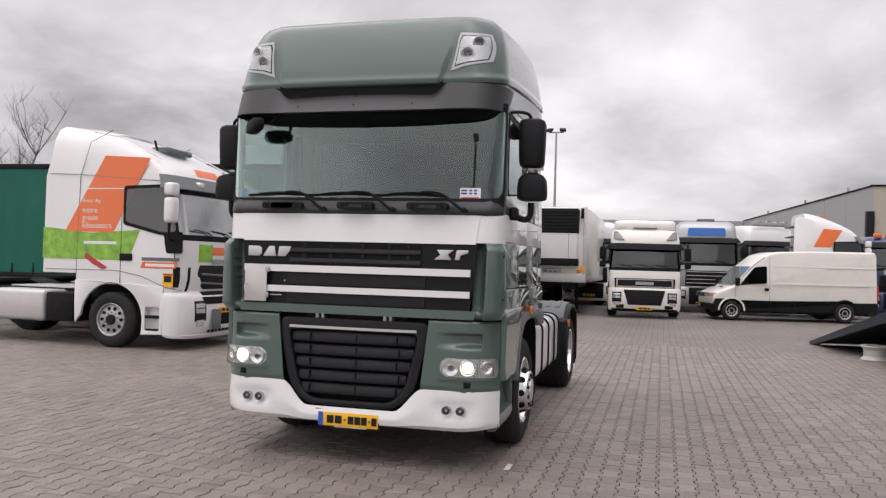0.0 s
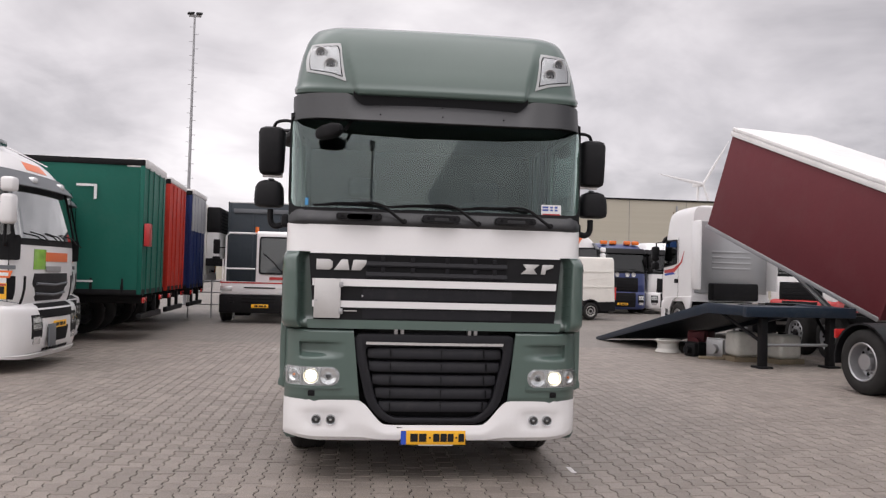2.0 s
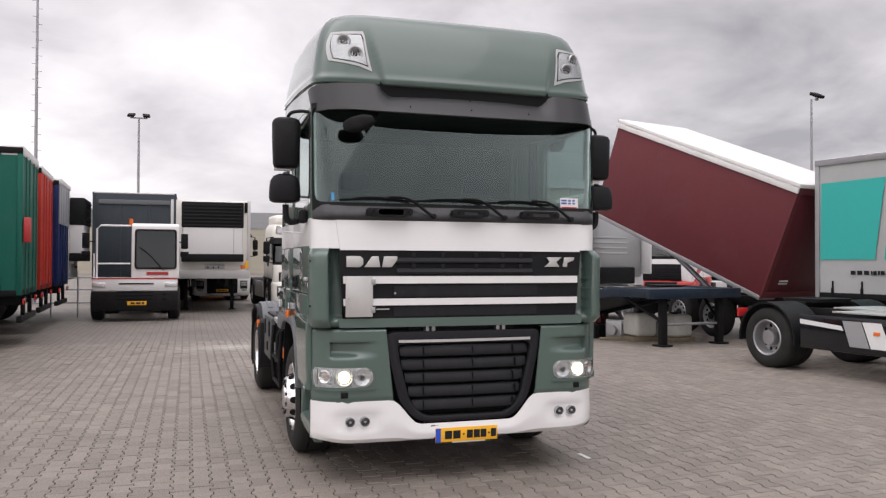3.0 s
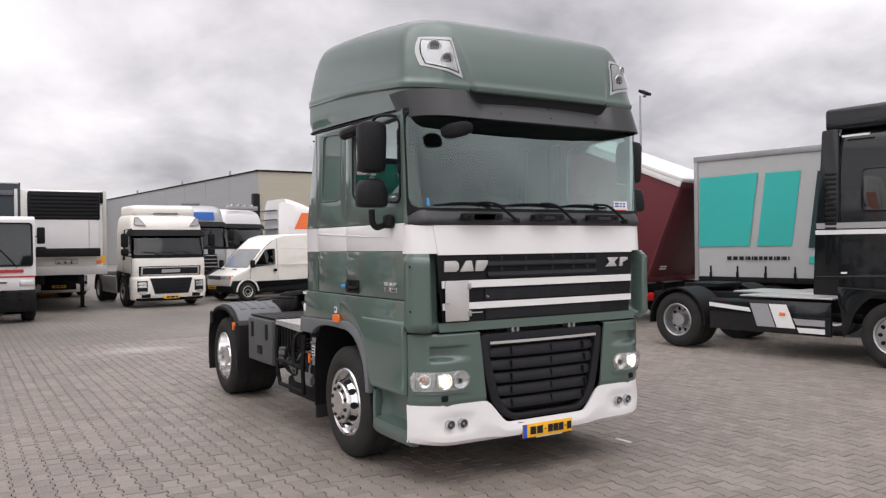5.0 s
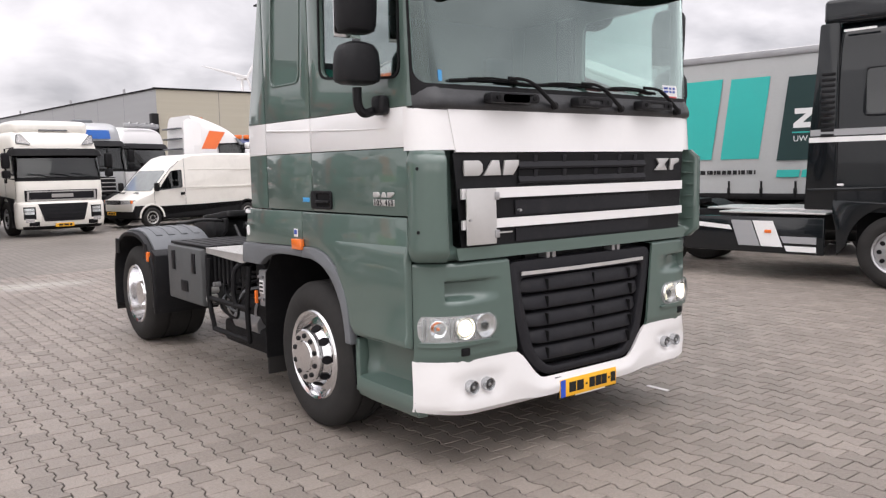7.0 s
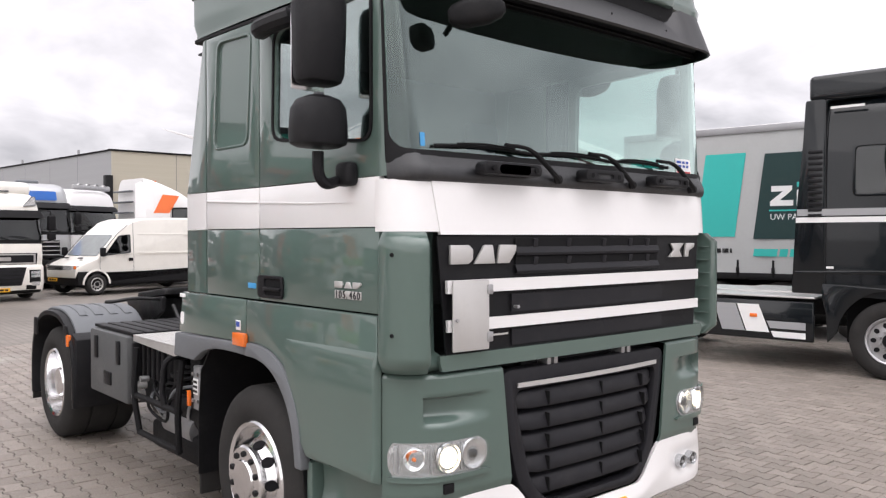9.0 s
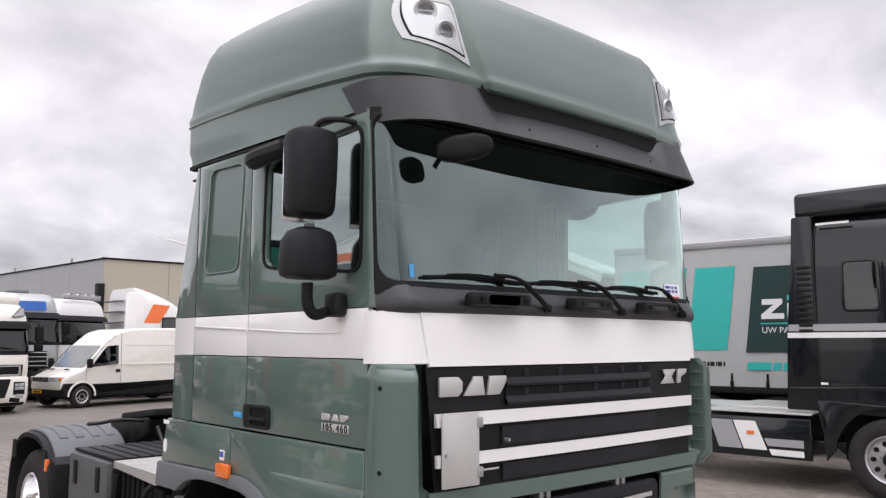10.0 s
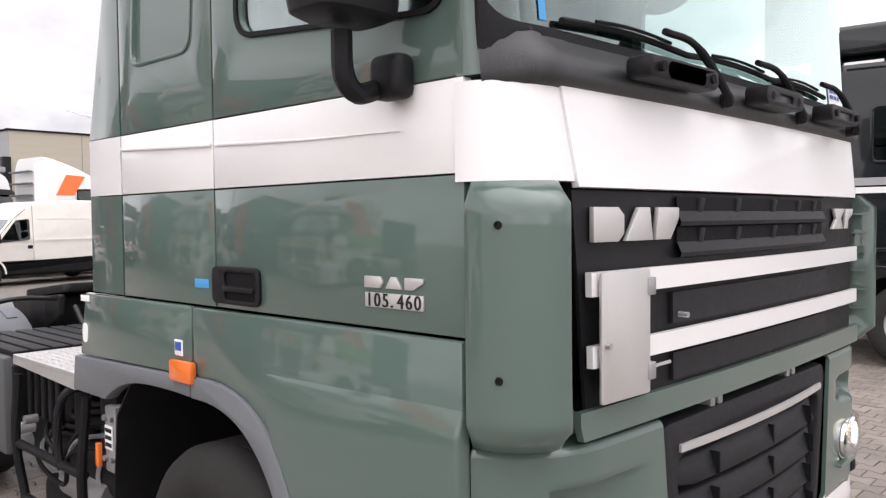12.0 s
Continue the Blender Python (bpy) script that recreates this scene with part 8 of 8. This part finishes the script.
# coupling hoses and stand behind the cab
hs = part("hose_stand", box(-0.35, 0.2, 2.45, 2.6, 0.99, 1.45, 0.03), MATTE, truck, "dark stand with coiled hoses")
for i in range(4):
    part("coiled_hose", rod([(-0.3 + i * 0.15 + 0.06 * math.cos(t), 2.66 + 0.06 * math.sin(t), 1.4 - 0.012 * t) for t in [k * 0.5 for k in range(50)]], 0.011, 6), MATTE if i % 2 else DARKSTEEL, hs)
part("exhaust_stack", rod([(0.3, 2.42, 0.9), (0.3, 2.42, 1.6)], 0.07, 12), DARKSTEEL, truck)
# deck plates on the near side
part("deck_plate", plate([(-1.19, 2.36), (-0.45, 2.36), (-0.45, 3.3), (-1.19, 3.3), (-1.19, 2.52)], [], topz(1.085), (0, 0, 0.02), 0.003), CHECKER, truck, "bright chequer plate step")
bars = bmesh.new()
for i in range(18):
    for k in range(22):
        q = Matrix.Translation((-1.165 + i * 0.04, 2.39 + k * 0.0415, 1.106)) @ Matrix.Rotation(radians(45 if (i + k) % 2 else -45), 4, "Z") @ Matrix.Diagonal((0.026, 0.007, 0.004, 1))
        bmesh.ops.create_cube(bars, size=1, matrix=q)
tagged(part("chequer_bar", bars, CHECKER, truck), "", "", "", "stuff")
part("deck_edge", plate([(2.36, 1.085), (3.3, 1.085), (3.3, 1.06), (2.55, 1.03)], [], side(-1.19), (0.02, 0, 0)), CHECKER, truck)
for i in range(7):
    part("walk_slat", box(-1.18 + i * 0.1, -1.1 + i * 0.1, 3.32, 4.2, 1.09, 1.115, 0.006), PLASTIC, truck, "", None)
bx = part("battery_box", box(-1.22, -0.5, 3.36, 4.2, 0.58, 1.085, 0.025), surface("dark_box_plastic", (0.085, 0.088, 0.09), 0.5, 0, 0.15, 3, 0.0006, 300, 0, 0.12), truck, "grey plastic battery box")
for y in (3.52, 4.02):
    part("latch", box(-1.235, -1.215, y - 0.035, y + 0.035, 0.86, 1.04, 0.008), PLASTIC, bx)
part("vent", box(-1.232, -1.215, 3.68, 3.84, 0.68, 0.78, 0.006), PLASTIC, bx)
for i in range(4):
    part("front_rib", box(-1.18 + i * 0.16, -1.1 + i * 0.16, 3.33, 3.365, 0.62, 1.04, 0.01), PLASTIC, bx)
# pipes, filters and guard between the box and the front wheel
eq = part("air_tank", rod([(-0.95, 2.4, 0.62), (-0.95, 3.25, 0.62)], 0.14, 18), DARKSTEEL, truck, "black air tank")
for y in (2.55, 3.1):
    part("tank_strap", lathe([(0.145, -0.02), (0.15, -0.02), (0.15, 0.02), (0.145, 0.02)], 20, None, Matrix.Translation((-0.95, y, 0.62)) @ Matrix.Rotation(radians(90), 4, "Z")), STEEL, eq)
part("filter_can", rod([(-0.98, 2.45, 0.8), (-0.98, 2.45, 1.03)], 0.07, 14), STEEL, truck, "metal filter can")
part("filter_can", rod([(-1.05, 2.75, 0.78), (-1.05, 2.75, 0.98)], 0.06, 14), MATTE, truck)
part("expansion_tank", box(-1.12, -0.6, 2.85, 3.28, 0.78, 1.06, 0.06, 3), PLASTIC, truck)
part("valve_block", box(-1.14, -0.96, 2.26, 2.42, 0.7, 1.08, 0.015), DARKSTEEL, truck)
part("spring_bracket", box(-1.1, -0.9, 2.2, 2.3, 0.45, 1.0, 0.02), STEEL, truck)
for pts in ([(-1.2, 2.4, 1.02), (-1.22, 2.42, 0.7), (-1.2, 2.45, 0.42)], [(-1.2, 3.2, 1.02), (-1.22, 3.2, 0.7), (-1.2, 3.15, 0.42)], [(-1.21, 2.42, 0.68), (-1.21, 3.2, 0.68)], [(-1.2, 2.44, 0.42), (-1.2, 3.16, 0.42)]):
    part("guard_tube", rod(curve_pts(pts, 4), 0.022, 8), MATTE, truck, "black tubular side guard")
part("cylinder_cap", rod([(-1.2, 3.28, 0.66), (-1.12, 3.28, 0.66)], 0.04, 12), ALU, truck)
for i in range(5):
    part("cable", rod(curve_pts([(-0.95 + 0.05 * i, 2.3, 1.04 - 0.06 * i), (-1.1, 2.55 + 0.1 * i, 0.95 - 0.05 * i), (-0.95, 2.9 + 0.08 * i, 0.98 - 0.03 * i), (-0.8, 3.3, 0.95)], 5), 0.012, 6), MATTE, truck)
part("orange_tag", box(-1.2, -1.18, 2.3, 2.33, 0.74, 0.84, 0.004), AMBER, truck)
part("lower_box", box(-1.1, -0.5, 2.3, 3.2, 0.3, 0.5, 0.04), MATTE, truck)
part("equipment_frame", box(-0.95, -0.48, 2.28, 3.34, 0.42, 1.05, 0.03), MATTE, truck)
# bright brackets, bolts, hoses and labels among the black parts
mb = part("mount_bracket", box(-1.17, -1.0, 2.2, 2.3, 0.72, 1.0, 0.01), GALV, truck, "bright steel bracket behind the wheel")
for y, z in ((2.22, 0.95), (2.28, 0.95), (2.22, 0.78), (2.28, 0.78)):
    part("bolt", rod([(-1.17, y, z), (-1.185, y, z)], 0.012, 8), STEEL, mb)
part("label_plate", box(-1.176, -1.171, 2.215, 2.285, 0.82, 0.92, 0.001), PAPER, mb, "pale label with dark print")
for i in range(3):
    part("print_bar", box(-1.178, -1.176, 2.222, 2.278, 0.832 + i * 0.03, 0.848 + i * 0.03, 0), INK, mb)
cm = part("cab_mount", box(-1.14, -0.9, 2.4, 2.54, 1.04, 1.08, 0.01), DARKSTEEL, truck, "cab mount with two bolts")
for x in (-1.1, -1.02, -0.95):
    part("bolt", rod([(x, 2.47, 1.08), (x, 2.47, 1.16)], 0.02, 10), STEEL, cm)
    part("washer", rod([(x, 2.47, 1.08), (x, 2.47, 1.09)], 0.034, 12), GALV, cm)
for i in range(5):
    part("tank_rib", box(-1.14, -1.11, 2.87 + i * 0.09, 2.91 + i * 0.09, 0.8, 1.04, 0.01), PLASTIC, truck)
part("filler_cap", rod([(-1.0, 3.08, 1.05), (-1.0, 3.08, 1.075)], 0.05, 16), MATTE, truck)
part("air_valve", rod([(-1.19, 3.24, 0.74), (-1.12, 3.24, 0.74)], 0.03, 12), ALU, truck, "bright air valve")
part("air_valve", rod([(-1.2, 3.14, 0.8), (-1.14, 3.14, 0.8)], 0.022, 12), STEEL, truck)
for k, (z0, z1) in enumerate(((0.92, 0.7), (0.86, 0.62), (0.8, 0.56))):
    part("air_hose", rod(curve_pts([(-1.12, 2.32, z0), (-1.19, 2.5 + 0.05 * k, z0 - 0.06), (-1.17, 2.75, z1), (-1.15, 3.0 + 0.06 * k, z1 + 0.05), (-1.0, 3.26, z1 + 0.1)], 6), 0.011, 6), GREYP if k == 1 else MATTE, truck)
part("silencer", rod([(-1.02, 2.48, 0.52), (-1.02, 2.95, 0.52)], 0.1, 18), STEEL, truck, "dull grey canister")
part("guard_tube", rod(curve_pts([(-1.1, 2.62, 1.04), (-1.2, 2.66, 0.98), (-1.22, 2.68, 0.8), (-1.21, 2.66, 0.66)], 6), 0.02, 8), PLASTIC, truck)

# tank on the far side
tank = part("fuel_tank", box(0.55, 1.2, 2.35, 4.2, 0.45, 1.08, 0.12, 4), WHITE, truck, "white fuel tank with black straps")
for y in (2.6, 3.1, 3.6, 4.0):
    part("strap", plate(rrect(0.535, 1.215, 0.435, 1.095, 0.125), [rrect(0.548, 1.202, 0.448, 1.082, 0.122)], lambda x, z, y=y: (x, y, z), (0, 0.05, 0)), MATTE, tank)

# ---- paving stones: notched blocks in half-bond rows ----
PL, PW, PA, JOINT = 0.2, 0.147, 0.0125, 0.008


def paver_outline():
    half = []
    for y, c in ((-PL / 2 + JOINT / 2, 1), (-0.071, 1), (-0.031, -1), (0.031, -1), (0.071, 1), (PL / 2 - JOINT / 2, 1)):
        half.append((PW / 2 + PA * c - JOINT / 2, y))
    return half + [(-x, y) for x, y in half[::-1]]


OUT = paver_outline()


def paver_verts(cx, cy, rnd):
    dz, tx, ty = rnd.gauss(0, 0.0011), rnd.gauss(0, 0.008), rnd.gauss(0, 0.008)
    top = [(cx + x * 0.965, cy + y * 0.975, dz + x * tx + y * ty) for x, y in OUT]
    return top + [(cx + x, cy + y, dz + x * tx + y * ty - 0.003) for x, y in OUT] + [(cx + x, cy + y, -0.012) for x, y in OUT]


n = len(OUT)
FACES = [(0, 1, 10, 11), (1, 2, 9, 10), (2, 3, 8, 9), (3, 4, 7, 8), (4, 5, 6, 7)]
for lv in (0, n):
    FACES += [(lv + i, lv + n + i, lv + n + (i + 1) % n, lv + (i + 1) % n) for i in range(n)]
paving = tagged(new("pavement"), "yard surface of notched brown-grey concrete blocks", "pavement", "", "structure")
rnd = random.Random(11)
vs, fs = [], []
singles = []
for j in range(-100, 58):
    for i in range(14, 91):
        cx, cy = j * PW, (i + (j % 2) / 2) * PL
        if -6.0 < cx < -1.9 and 3.75 < cy < 5.85 and len(singles) < 420:
            singles.append((cx, cy))
            continue
        b = len(vs)
        vs += paver_verts(cx, cy, rnd)
        fs += [tuple(b + k for k in f) for f in FACES]
me = bpy.data.meshes.new("paver_field")
me.from_pydata(vs, [], fs)
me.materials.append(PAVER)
o = new("paver_field", me)
o.parent = paving
tagged(o, "", "", "", "stuff")
shared = []
for k in range(12):
    me = bpy.data.meshes.new("paver")
    me.from_pydata(paver_verts(0, 0, rnd), [], FACES)
    me.materials.append(PAVER)
    shared.append(me)
for k, (cx, cy) in enumerate(singles):
    o = new("paver", shared[(k * 7) % 12])
    o.parent = paving
    o.location = (cx, cy, 0)
bed = bmesh.new()
bmesh.ops.create_grid(bed, x_segments=1, y_segments=1, size=0.5, matrix=Matrix.LocRotScale((-3.0, 10.43, -0.006), None, (22.6, 15.1, 1)))
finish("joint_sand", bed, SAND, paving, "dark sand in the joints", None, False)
mk = thing("paint_mark", pose(-1.12, 6.3, 0), "small white paint dash on the paving", "paint mark")
part("dash", box(-0.022, 0.022, -0.1, 0.1, 0.003, 0.006, 0.0005), PAINTMARK, mk)
